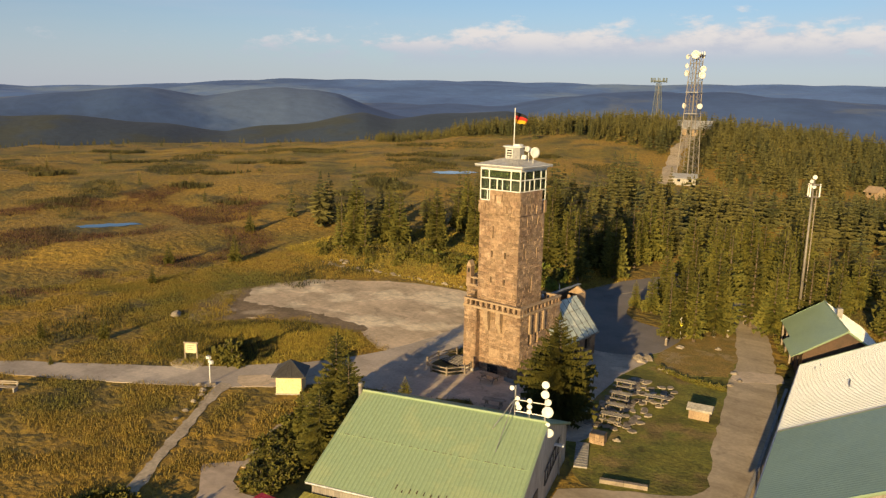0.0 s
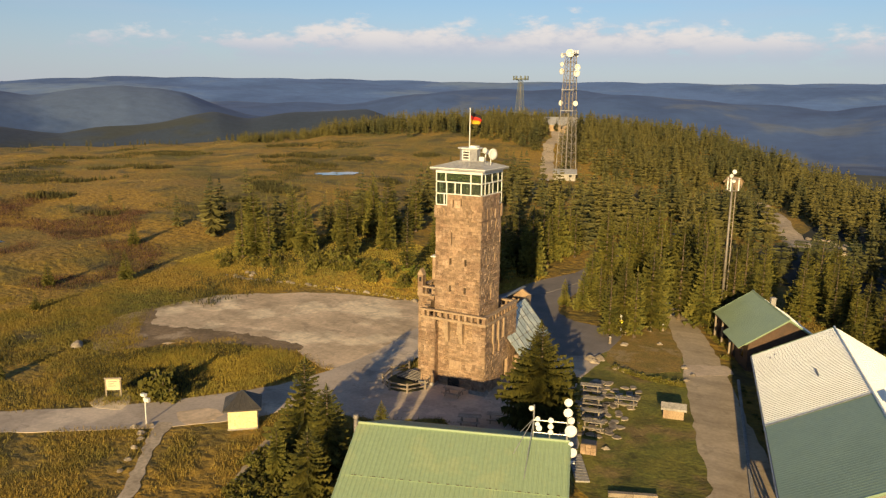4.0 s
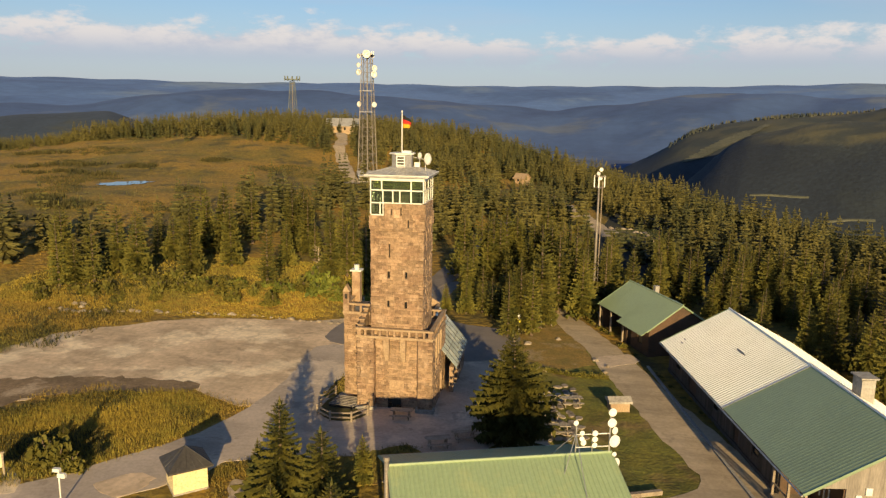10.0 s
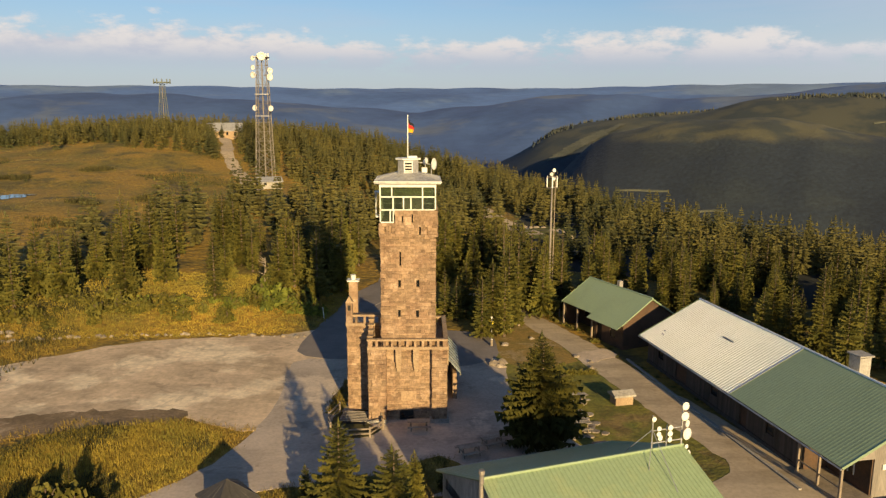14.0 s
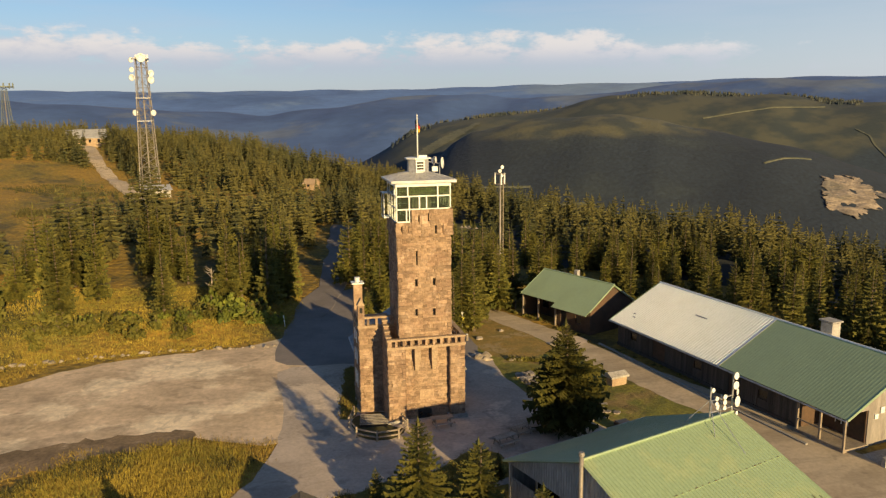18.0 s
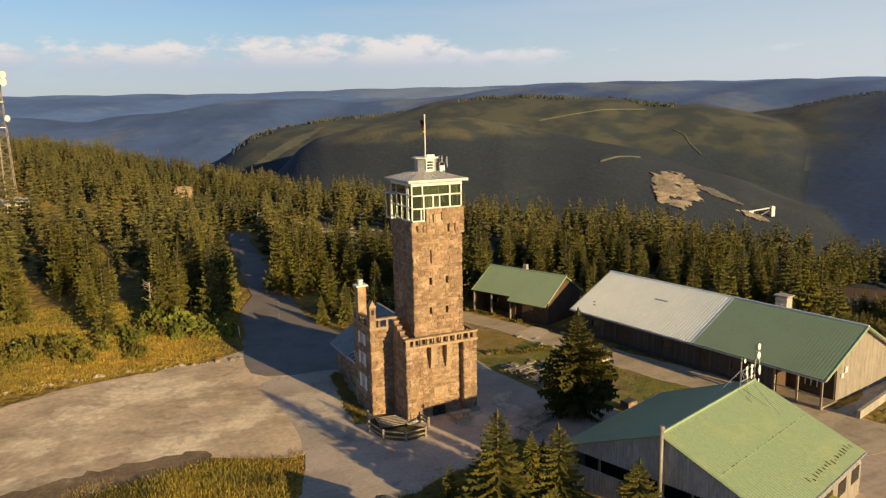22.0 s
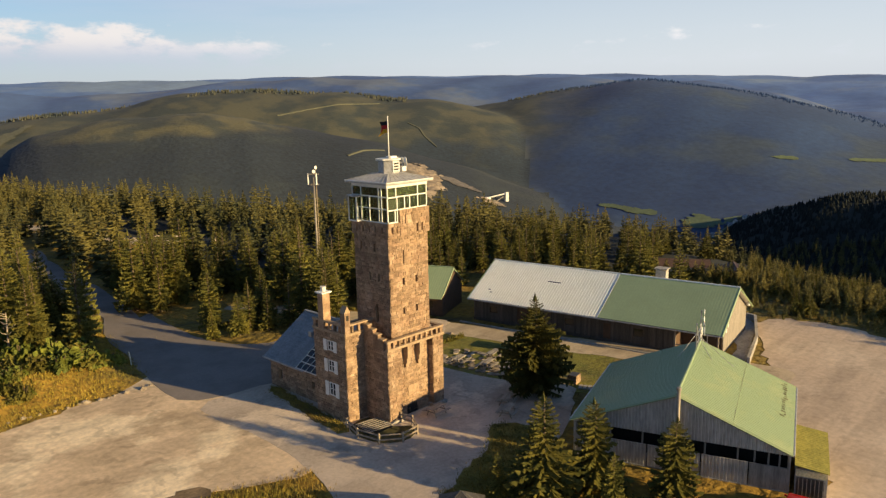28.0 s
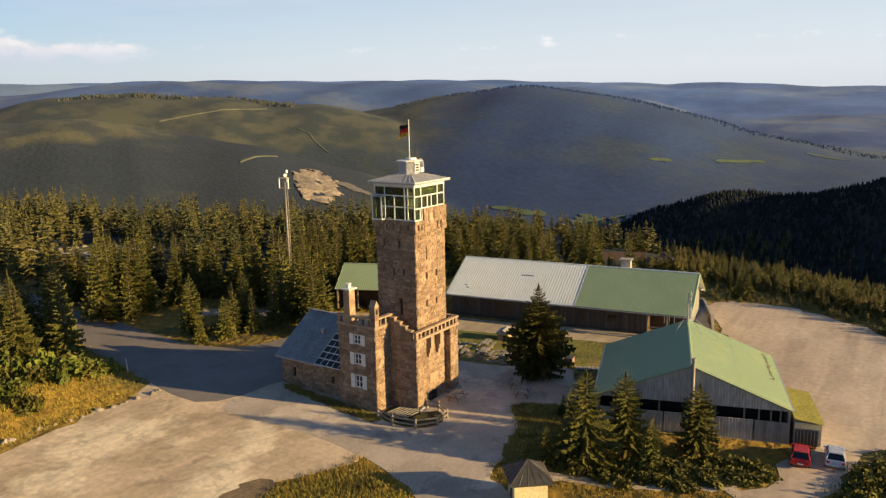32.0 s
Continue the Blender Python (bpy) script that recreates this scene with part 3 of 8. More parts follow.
def ridge_mid(az):
    return fade(((-110, 0), (-50, 20), (-38, 12), (-34.4, 14), (-30.3, 46), (-27.5, 56), (-23.7, 57), (-17.7, 52), (-9, 40), (-4.6, 24), (0, 14), (4, 34), (9, 60), (13, 66), (18, 52), (23, 58), (28, 78), (36, 86), (43, 88), (50, 84), (58, 74), (66, 60), (71, 24), (75, -12), (79, -18), (84, -15), (90, -24), (110, -30)), az)


def ridge_far(az):
    return fade(((-180, 60), (-110, 60), (-68, 48), (-60, 72), (-52, 104), (-43, 116), (-30, 113), (-14, 118), (0, 117), (12, 126), (22, 136), (33, 146), (42, 146), (52, 137), (60, 130), (66, 116), (72, 94), (77, 95), (82, 72), (90, 52), (110, 60), (180, 60)), az)


def bump_of(r, centre, inner, outer):
    return np.where(r < centre, smooth01((r - centre + inner) / inner), smooth01(1 - (r - centre) / outer))


RIDGES = ((ridge_near_east, 430, 200, 300, 1.0), (ridge_spur, 620, 330, 260, 1.3), (ridge_plateau, 880, 460, 500, 1.6), (ridge_right, 1000, 530, 600, 1.1),
          (ridge_left_near, 700, 300, 260, 1.0), (ridge_left, 1080, 420, 600, 1.0), (ridge_mid, 1900, 800, 900, 1.0), (ridge_far, 3600, 1900, 2500, 1.0))


def ground_z(x, y, layers=False):
    x, y = np.asarray(x, float), np.asarray(y, float)
    r, az = np.hypot(x, y), np.degrees(np.arctan2(x, y))
    moorside = smooth01((8 - az) / 38) * smooth01((az + 150) / 60)
    z = (5.4 - 2.6 * smooth01((r - 190) / 130)) * smooth01((-0.66 * x + 0.75 * y - 35) / 95) * moorside
    z = z + 13.0 * np.exp(-((x + 108) ** 2 + (y - 272) ** 2) / (2 * 75.0 ** 2))
    z = z + 1.6 * smooth01((y - 23 - 0.12 * (x + 20)) / 7) * smooth01((-x - 12) / 4) * smooth01((x + 60) / 20)
    z = z - 2.8 * np.exp(-((x + 40) ** 2 / (2 * 24.0 ** 2) + (y - 146) ** 2 / (2 * 30.0 ** 2)))
    uneven = 0.5 * np.sin(x * 0.11 + 1.3) * np.sin(y * 0.13) + 0.35 * np.sin(x * 0.31) * np.sin(y * 0.27 + 0.7)
    z = z + uneven * smooth01((r - 62) / 40)
    for px_, py_, level in ((-93.0, 108.0, 6.2), (-95.1, 7.4, 2.2)):
        w = smooth01((27 - np.hypot(x - px_, y - py_)) / 10)
        z = z * (1 - w) + level * w
    edge, fall, floor = fade(EDGE, az), fade(FALL, az), fade(FLOOR, az)
    over = np.maximum(r - edge, 0)
    near = z - fall * np.sqrt(over * over + 400) + fall * 20
    wob = 6 * np.sin(az * 0.35 + r * 0.011) + 4 * np.sin(az * 0.9 - r * 0.017)
    land = np.maximum(near, floor + wob * smooth01((r - 300) / 200))
    which, rank = np.zeros(land.shape, int), 1
    for crest, centre, inner, outer, power in RIDGES:
        c = crest(az) + wob * (0.25 if centre < 1500 else 0.7)
        hill = floor + (c - floor) * bump_of(r, centre, inner, outer) ** power
        which = np.where(hill > land + 0.5, rank, which)
        land = np.maximum(land, hill)
        rank += 1
    return which if layers else land


def gz(x, y):
    return float(ground_z(x, y))


def ground_sheet():
    radii = np.concatenate([np.arange(0, 96, 3.0), np.arange(96, 340, 7.0), np.geomspace(340, 4700, 130)])
    count = 840
    ang = np.linspace(0, math.tau, count, endpoint=False)
    rr, aa = np.meshgrid(radii[1:], ang, indexing="ij")
    x, y = rr * np.sin(aa), rr * np.cos(aa)
    z = ground_z(x, y)
    verts = np.concatenate([[[0, 0, 0]], np.stack([x, y, z], -1).reshape(-1, 3)])
    rows = len(radii) - 1
    a = 1 + np.arange(rows - 1)[:, None] * count + np.arange(count)[None]
    b = 1 + np.arange(rows - 1)[:, None] * count + (np.arange(count)[None] + 1) % count
    quads = np.stack([a, b, b + count, a + count], -1).reshape(-1, 4)[:, ::-1]
    me = array_mesh("ground", verts, quads, [M["moor"], M["slope_shade_forest"], M["far_haze_forest"], M["shade_haze_forest"], M["haze_forest"], M["spruce_ridge"], M["heath_slope"], M["left_haze_forest"], M["mid_haze_forest"]], True)
    mid = verts[quads].mean(1)
    r, az = np.hypot(mid[:, 0], mid[:, 1]), np.degrees(np.arctan2(mid[:, 0], mid[:, 1]))
    layer = ground_z(mid[:, 0], mid[:, 1], True)
    slot = np.zeros(len(quads), np.int32)
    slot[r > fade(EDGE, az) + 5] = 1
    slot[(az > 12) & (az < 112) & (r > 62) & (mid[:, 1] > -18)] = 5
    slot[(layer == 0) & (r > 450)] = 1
    # each ridge layer takes its own haze-tinted base colour
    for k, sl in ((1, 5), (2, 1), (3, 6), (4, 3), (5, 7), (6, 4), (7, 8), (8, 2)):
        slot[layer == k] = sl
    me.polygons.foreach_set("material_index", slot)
    fan = bmesh.new()
    fan.from_mesh(me)
    fan.verts.ensure_lookup_table()
    for k in range(count):
        f = fan.faces.new((fan.verts[0], fan.verts[1 + (k + 1) % count], fan.verts[1 + k]))
        f.normal_update()
        f.smooth = True
        if f.normal.z < 0:
            f.normal_flip()
    fan.to_mesh(me)
    fan.free()
    return tagged(new("ground", me), "ochre moor plateau falling to wooded valleys and ridges with shade and haze painted in", "ground", kind="structure")


ground_sheet()


def closed_curve(points, step=1.2, wobble=0.25, seed=1):
    """An outline through the points, cut finely and made uneven."""
    rnd = random.Random(seed)
    out = []
    n = len(points)
    for i in range(n):
        p0, p1, p2, p3 = (Vector(points[(i + k - 1) % n]) for k in range(4))
        parts = max(1, int((p2 - p1).length / step))
        for k in range(parts):
            s = k / parts
            p = 0.5 * ((2 * p1) + (p2 - p0) * s + (2 * p0 - 5 * p1 + 4 * p2 - p3) * s * s + (3 * p1 - p0 - 3 * p2 + p3) * s ** 3)
            out.append((p.x + rnd.uniform(-wobble, wobble), p.y + rnd.uniform(-wobble, wobble)))
    return out


def patch(name, points, top, mat, label, category, step=1.2, wobble=0.25, seed=1):
    """A thin sheet of ground cover with an uneven outline."""
    bm = bmesh.new()
    ring = closed_curve(points, step, wobble, seed)
    hi = [bm.verts.new((x, y, top)) for x, y in ring]
    lo = [bm.verts.new((x, y, -0.15)) for x, y in ring]
    f = bm.faces.new(hi)
    n = len(ring)
    for i in range(n):
        bm.faces.new((lo[i], lo[(i + 1) % n], hi[(i + 1) % n], hi[i]))
    bm.normal_update()
    bmesh.ops.triangulate(bm, faces=[f])
    bmesh.ops.recalc_face_normals(bm, faces=bm.faces)
    if sum(q.normal.z for q in bm.faces) < 0:
        bmesh.ops.reverse_faces(bm, faces=bm.faces)
    return tagged(new(name, to_mesh(bm, name, mat)), label, category, kind="structure")


LOT = [(-10.5, 25.5), (-18, 22.2), (-27, 21), (-37, 18), (-43, 11), (-45, 1), (-38, -7), (-33, -7), (-32, -3.2), (-26, -2.0), (-19, -1.6), (-15, -4), (-9, -4), (-6.5, 3), (-6, 12), (-9.6, 14)]
ASPHALT = [(-12.3, 15.5), (-11.5, 26.5), (-9.5, 36), (-6, 60), (-4, 84), (2.5, 84), (1.5, 60), (-1, 44), (-1.5, 31), (1.5, 25), (6.5, 23.5), (9.2, 21.5), (9.4, 17), (9, 14), (4.5, 11), (-4.5, 13.2)]
PLAZA = [(-12.4, 12.5), (-12.2, 1), (-13.8, -8), (-17, -13.6), (-24, -21.5), (-40, -34), (-38, -36), (-19, -24), (-12, -17.5), (-9, -14), (2, -15.5), (11.5, -11.5), (14, -9), (10.5, -2), (9.5, 6), (9.5, 13), (5.5, 14), (-5.5, 13.6), (-9, 13.6)]
ROAD = [(7.0, 41.5), (9.6, 36.5), (13.2, 28), (15.2, 22), (17.0, 17), (18.4, 10.5), (20.5, 2.5), (22.4, -4.9), (24.2, -11.4), (21.6, -14.0), (17.5, -16.5), (16.5, -19), (22, -24), (31, -24), (30, -16), (28.8, -9), (25.8, 0.5), (22.6, 11), (20.6, 18), (16.8, 28.5), (14.2, 33.5), (11.6, 38.4), (9.6, 42.5)]
LAWN = [(8.6, 21), (8.4, 13), (9.0, 6), (10.0, 1), (12.0, -8), (14.4, -13.0), (18.0, -16.2), (22.2, -14.7), (25.4, -11.5), (23.7, -4.9), (21.8, 2.5), (19.7, 10.5), (18.3, 17), (16.5, 22), (14.5, 28), (11.6, 31), (9.0, 26.5)]
FIELD = [(20, -25), (30, -22), (46, -15), (50, -19.6), (49.8, -23.7), (48.3, -28), (46, -32), (42, -36), (34, -42), (22, -44), (13, -41.5), (9.5, -38), (5, -36.4), (-0.5, -35.4), (-4.6, -32), (-3.6, -30), (-0.9, -32.4), (3, -32), (8, -33.6), (16, -31)]
MOUND = [(-33, -9.5), (-28, -4.2), (-20, -2.5), (-15.6, -4.8), (-14.4, -8.5), (-15.5, -13), (-19, -17), (-24.5, -20.8), (-31, -22), (-36, -15)]
patch("gravel_lot", LOT, 0.03, M["gravel"], "pale worn gravel parking lot beside the tower", "gravel lot", wobble=0.4)
patch("asphalt_road", ASPHALT, 0.05, M["asphalt"], "dark asphalt service road into the spruce wood", "road", wobble=0.1, seed=2)
patch("forecourt", PLAZA, 0.04, M["plaza"], "pale asphalt forecourt and lane around the tower", "pavement", wobble=0.15, seed=3)
patch("barn_road", ROAD, 0.045, M["road"], "worn grey road along the long barn", "road", wobble=0.15, seed=4)
patch("lawn", LAWN, 0.025, M["lawn"], "mown lawn with bare stony patches", "lawn", wobble=0.2, seed=5)
patch("gravel_field", FIELD, 0.035, M["yard_gravel"], "wide pale gravel yard behind the hall", "gravel yard", wobble=0.5, seed=6)
patch("footpath_1", [(-17.7, -21.6), (-15.3, -25.1), (-12.9, -28.2), (-8.9, -33.4), (-4.5, -39), (-3.7, -38.5), (-8.1, -32.9), (-12.2, -27.6), (-14.7, -24.4), (-16.7, -21.2)], 0.05, M["dirt"], "narrow stony dirt footpath through grass", "path", 0.7, 0.16, seed=7)
patch("footpath_2", [(-8.6, -17.2), (-7.9, -20), (-6.0, -24.7), (-4.6, -27.3), (-2.6, -30.4), (-1.8, -29.9), (-3.7, -27.0), (-5.1, -24.3), (-7.0, -19.4), (-7.6, -17.0)], 0.055, M["dirt"], "beaten dirt track beside the hall", "path", 0.7, 0.16, seed=8)
patch("dry_turf", [(8.6, 23.0), (9.6, 27.5), (12.6, 28.6), (15.4, 22), (17.0, 16.5), (17.4, 12.6), (14.6, 10.9), (11.8, 10.6), (9.6, 13.5), (8.9, 18)], 0.032, M["dry_turf"], "dry orange-brown turf above the lawn", "lawn", 0.8, 0.3, 43)
patch("lane_gravel", [(-17.8, -19.6), (-16.0, -17.6), (-14.2, -18.0), (-14.6, -20.2), (-16.2, -20.8)], 0.052, M["gravel"], "pale gravel washed over the lane", "gravel", 0.5, 0.2, 45)
M["bare_soil"] = material("bare_soil", (0.25, 0.175, 0.098), (0.165, 0.115, 0.062), 0.35, 3.0, 0.95, bump=0.6, bump_scale=6.0, third=(0.42, 0.32, 0.21), third_scale=0.25, third_mix=(0.52, 0.64), contrast=0.3)
SOIL = [(-46, 3), (-40, -2.5), (-33, -0.8), (-27, 0.2), (-21, 0.1), (-19.5, -2.2), (-26, -3.4), (-32, -6), (-37, -12), (-44, -8)]
VERGE = [(2.6, -9.4), (-1, -11.8), (-4.6, -12.8), (-7.6, -14.2), (-8.0, -16.7), (-3.4, -17.6), (-0.3, -16.6), (2.4, -15.0), (4.6, -13.2)]
STRIP = [(-4.7, 12.0), (-5.4, 4.8), (-6.0, -0.6), (-7.3, -1.2), (-7.1, 3.0), (-6.2, 8.0), (-5.7, 11.6)]
patch("bare_soil", SOIL, 0.038, M["bare_soil"], "brown bare soil between lot and mound", "soil", 0.7, 0.45, 46)
patch("hall_verge", VERGE, 0.058, M["grass"], "rough green verge in front of the hall", "grass", 0.6, 0.25, 47)
patch("house_verge", STRIP, 0.058, M["grass"], "weedy grass strip along the rear house", "grass", 0.5, 0.2, 48)
M["road_pale"] = material("patched_road", (0.62, 0.50, 0.37), (0.52, 0.415, 0.30), 0.5, 3.0, 0.92, bump=0.2, bump_scale=20.0, contrast=0.14)
patch("road_joint", [(17.6, 14.6), (19.6, 15.8), (21.6, 16.6), (22.2, 14.2), (20.2, 12.9), (18.4, 12.0)], 0.053, M["road_pale"], "pale patched band across the barn road", "road", 0.5, 0.15, 12)

# ---- building helpers ----
def turn_z(x, y, z, deg):
    return Matrix.Translation((x, y, z)) @ Matrix.Rotation(radians(deg), 4, "Z")


def bm_sheet(bm, p00, p10, p11, p01, pitch=0.25, rib=0.035, thick=0.05, prof=((0.0, 0.0), (0.55, 0.0), (0.66, 1.0), (0.89, 1.0))):
    """A ribbed metal sheet over four corners; ribs run from the first edge to the last (p00 to p01)."""
    p00, p10, p11, p01 = map(Vector, (p00, p10, p11, p01))
    nrm = (p10 - p00).cross(p01 - p00).normalized()
    n = max(2, int((p10 - p00).length / pitch))
    cols = []
    for i in range(n):
        for u, h in prof:
            cols.append(((i + u) / n, h * rib))
    cols.append((1.0, 0.0))
    top = [(bm.verts.new(p00.lerp(p10, u) + nrm * h), bm.verts.new(p01.lerp(p11, u) + nrm * h)) for u, h in cols]
    low = [(bm.verts.new(p - nrm * thick), bm.verts.new(q - nrm * thick)) for p, q in ((p00, p01), (p10, p11))]
    for (a, b), (c, d) in zip(top, top[1:]):
        bm.faces.new((a, c, d, b))
    bm.faces.new((low[0][0], low[0][1], low[1][1], low[1][0]))
    bm.faces.new([low[0][0], low[1][0]] + [t[0] for t in top[::-1]])
    bm.faces.new([low[1][1], low[0][1]] + [t[1] for t in top])
    bm.faces.new((low[0][1], low[0][0], top[0][0], top[0][1]))
    bm.faces.new((low[1][0], low[1][1], top[-1][1], top[-1][0]))


def bm_wall(bm, p, along, width, height, holes=(), thick=0.3, inward=None):
    """An upright wall from p along a level direction, with openings (u0, v0, u1, v1) that go through it."""
    p, along = Vector(p), Vector(along).normalized()
    up = Vector((0, 0, 1))
    inward = Vector(inward) if inward is not None else Vector((-along.y, along.x, 0))
    us = sorted({0.0, width, *[h[0] for h in holes], *[h[2] for h in holes]})
    vs = sorted({0.0, height, *[h[1] for h in holes], *[h[3] for h in holes]})

    def solid(i, j):
        if not (0 <= i < len(us) - 1 and 0 <= j < len(vs) - 1):
            return False
        u, v = (us[i] + us[i + 1]) / 2, (vs[j] + vs[j + 1]) / 2
        return not any(h[0] < u < h[2] and h[1] < v < h[3] for h in holes)

    cache = {}

    def vert(i, j, k):
        key = (i, j, k)
        if key not in cache:
            cache[key] = bm.verts.new(p + along * us[i] + up * vs[j] + inward * thick * k)
        return cache[key]

    for i in range(len(us) - 1):
        for j in range(len(vs) - 1):
            if not solid(i, j):
                continue
            bm.faces.new((vert(i, j, 0), vert(i + 1, j, 0), vert(i + 1, j + 1, 0), vert(i, j + 1, 0)))
            bm.faces.new((vert(i, j, 1), vert(i, j + 1, 1), vert(i + 1, j + 1, 1), vert(i + 1, j, 1)))
            for di, dj, a, b in ((-1, 0, (i, j), (i, j + 1)), (1, 0, (i + 1, j + 1), (i + 1, j)), (0, -1, (i + 1, j), (i, j)), (0, 1, (i, j + 1), (i + 1, j + 1))):
                if not solid(i + di, j + dj):
                    bm.faces.new((vert(*a, 0), vert(*b, 0), vert(*b, 1), vert(*a, 1)))


# ---- the tower ----
TX0, TX1, TY0, TY1 = -2.40, 2.14, -2.42, 1.95
tower = thing("lookout_tower", "square red sandstone lookout tower with balcony, annexe and glazed top room", "tower")
stone_variants = {}


def stone_mesh(w, h, d):
    key = (round(w, 2), round(h, 2), round(d, 2))
    if key not in stone_variants:
        bm = bmesh.new()
        g = 0.007
        lo = [bm.verts.new(q) for q in ((g, 0, g), (w - g, 0, g), (w - g, 0, h - g), (g, 0, h - g))]
        c = 0.02
        hi = [bm.verts.new(q) for q in ((g + c, -d, g + c), (w - g - c, -d, g + c), (w - g - c, -d, h - g - c), (g + c, -d, h - g - c))]
        bm.faces.new(hi)
        for k in range(4):
            bm.faces.new((lo[k], lo[(k + 1) % 4], hi[(k + 1) % 4], hi[k]))
        stone_variants[key] = to_mesh(bm, "stone_block", M["stone"])
    return stone_variants[key]


def courses(width, height, holes, rnd, course=0.28, lengths=(0.24, 0.32, 0.42, 0.55, 0.75)):
    """Stones (u, v, w, h, depth) in level courses that leave the openings free."""
    out = []
    v, row = 0.0, 0
    while v < height - 0.12:
        h = min(rnd.choice((course * 0.66, course * 0.85, course, course * 1.25)), height - v)
        u = 0.0
        while u < width - 0.05:
            w = rnd.choice(lengths)
            if width - u - w < 0.25:
                w = width - u
            spans = [(u, u + w)]
            for a, b, c, d in holes:
                if v < d and v + h > b:
                    cut = []
                    for s, e in spans:
                        if e <= a or s >= c:
                            cut.append((s, e))
                        else:
                            if a - s > 0.08:
                                cut.append((s, a))
                            if e - c > 0.08:
                                cut.append((c, e))
                    spans = cut
            out += [(s, v, e - s, h, rnd.choice((0.015, 0.03, 0.05))) for s, e in spans]
            u += w
        v += h
        row += 1
    return out


def stone_wall(parent, name, p, along, width, height, holes=(), seed=0, as_parts=0, thick=0.35, panes=True, course=0.28, label=""):
    """A core wall with openings, faced with blocks; the first as_parts blocks are parts, the rest one mesh."""
    p, along = Vector(p), Vector(along).normalized()
    inward = Vector((-along.y, along.x, 0))
    bm = bmesh.new()
    bm_wall(bm, p, along, width, height, holes, thick)
    core = part(name, bm, M["mortar"], parent, label)
    rnd = random.Random(seed)
    stones = courses(width, height, holes, rnd, course)
    if height > 12:
        stones.sort(key=lambda q: q[1] < 7.5)
    base = Matrix.Translation(p) @ Matrix(((along.x, inward.x, 0, 0), (along.y, inward.y, 0, 0), (0, 0, 1, 0), (0, 0, 0, 1)))
    for u, v, w, h, d in stones[:as_parts]:
        ob = new("stone_block", stone_mesh(round(w * 20) / 20 if w > 0.3 else w, h, d))
        ob.parent = core
        ob.matrix_local = base @ Matrix.Translation((u, 0, v))
    rest = stones[as_parts:]
    if rest:
        bm = bmesh.new()
        for u, v, w, h, d in rest:
            g, c = 0.007, 0.02
            c = min(c, w / 5)
            lo = [bm.verts.new(base @ Vector(q)) for q in ((u + g, 0, v + g), (u + w - g, 0, v + g), (u + w - g, 0, v + h - g), (u + g, 0, v + h - g))]
            hi = [bm.verts.new(base @ Vector(q)) for q in ((u + g + c, -d, v + g + c), (u + w - g - c, -d, v + g + c), (u + w - g - c, -d, v + h - g - c), (u + g + c, -d, v + h - g - c))]
            bm.faces.new(hi)
            for k in range(4):
                bm.faces.new((lo[k], lo[(k + 1) % 4], hi[(k + 1) % 4], hi[k]))
        ob = part("stonework", bm, M["stones"], core)
        ob["kind"] = "stuff"
    if panes:
        for a, b, c, d in holes:
            bm = bmesh.new()
            bm_box(bm, a, thick * 0.75, b, c, thick * 0.75 + 0.03, d, base)
            part("window_pane", bm, M["carglass"], core)
    return core


def slit(u, v, w=0.22, h=0.62):
    return (u - w / 2, v - h / 2, u + w / 2, v + h / 2)


SH = 17.14
W = TX1 - TX0
D = TY1 - TY0
front_holes = [slit(1.55, 12.0), slit(3.07, 12.0, 0.24), slit(1.52, 9.45), slit(3.05, 9.4, 0.24), slit(2.66, 16.45, 0.24, 0.7), slit(3.3, 16.45, 0.24, 0.7), slit(0.45, 16.6, 0.22, 0.5), slit(1.05, 16.6, 0.22, 0.5), slit(1.62, 14.1, 0.14, 1.2)]
side_holes = [slit(1.3, 15.2, 0.2, 0.7), slit(3.1, 15.2, 0.2, 0.7), slit(1.2, 12.2, 0.2, 0.7), slit(3.1, 12.2, 0.2, 0.7), slit(2.4, 9.0, 0.3, 1.5)]
stone_wall(tower, "shaft_wall_front", (TX0, TY0, 0.0), (1, 0, 0), W, SH, front_holes, 11, 300)
stone_wall(tower, "shaft_wall_right", (TX1, TY0, 0.0), (0, 1, 0), D, SH, side_holes, 12)
stone_wall(tower, "shaft_wall_back", (TX1, TY1, 0.0), (-1, 0, 0), W, SH, side_holes, 13)
stone_wall(tower, "shaft_wall_left", (TX0, TY1, 0.0), (0, -1, 0), D, SH, [slit(u, v, w, h) for u, v, w, h in ((0.9, 15.0, 0.2, 0.7), (1.9, 12.4, 0.2, 0.7), (3.0, 12.4, 0.2, 0.7), (2.6, 14.9, 0.2, 0.7), (2.6, 9.2, 0.35, 1.6))], 14)

# lower block with corner buttresses, recessed front and balcony
BX0, BX1, BY0, BY1, BZ = -3.50, 3.12, -3.05, 4.15, 6.55
stone_wall(tower, "lower_wall_front", (BX0 + 1.5, BY0 + 0.62, 0), (1, 0, 0), BX1 - BX0 - 2.75, BZ, [slit(0.55, 4.57, 0.26, 0.75), slit(3.2, 4.5, 0.26, 0.75)], 21, 110)
stone_wall(tower, "buttress_left", (BX0, BY0, 0), (1, 0, 0), 1.5, BZ, (), 22, 60, thick=0.3)
stone_wall(tower, "buttress_right", (BX1 - 1.25, BY0, 0), (1, 0, 0), 1.25, BZ, (), 23, 50, thick=0.3)
stone_wall(tower, "buttress_cheek", (BX0 + 1.5, BY0, 0), (0, 1, 0), 0.9, BZ, (), 24, 0, thick=0.3)
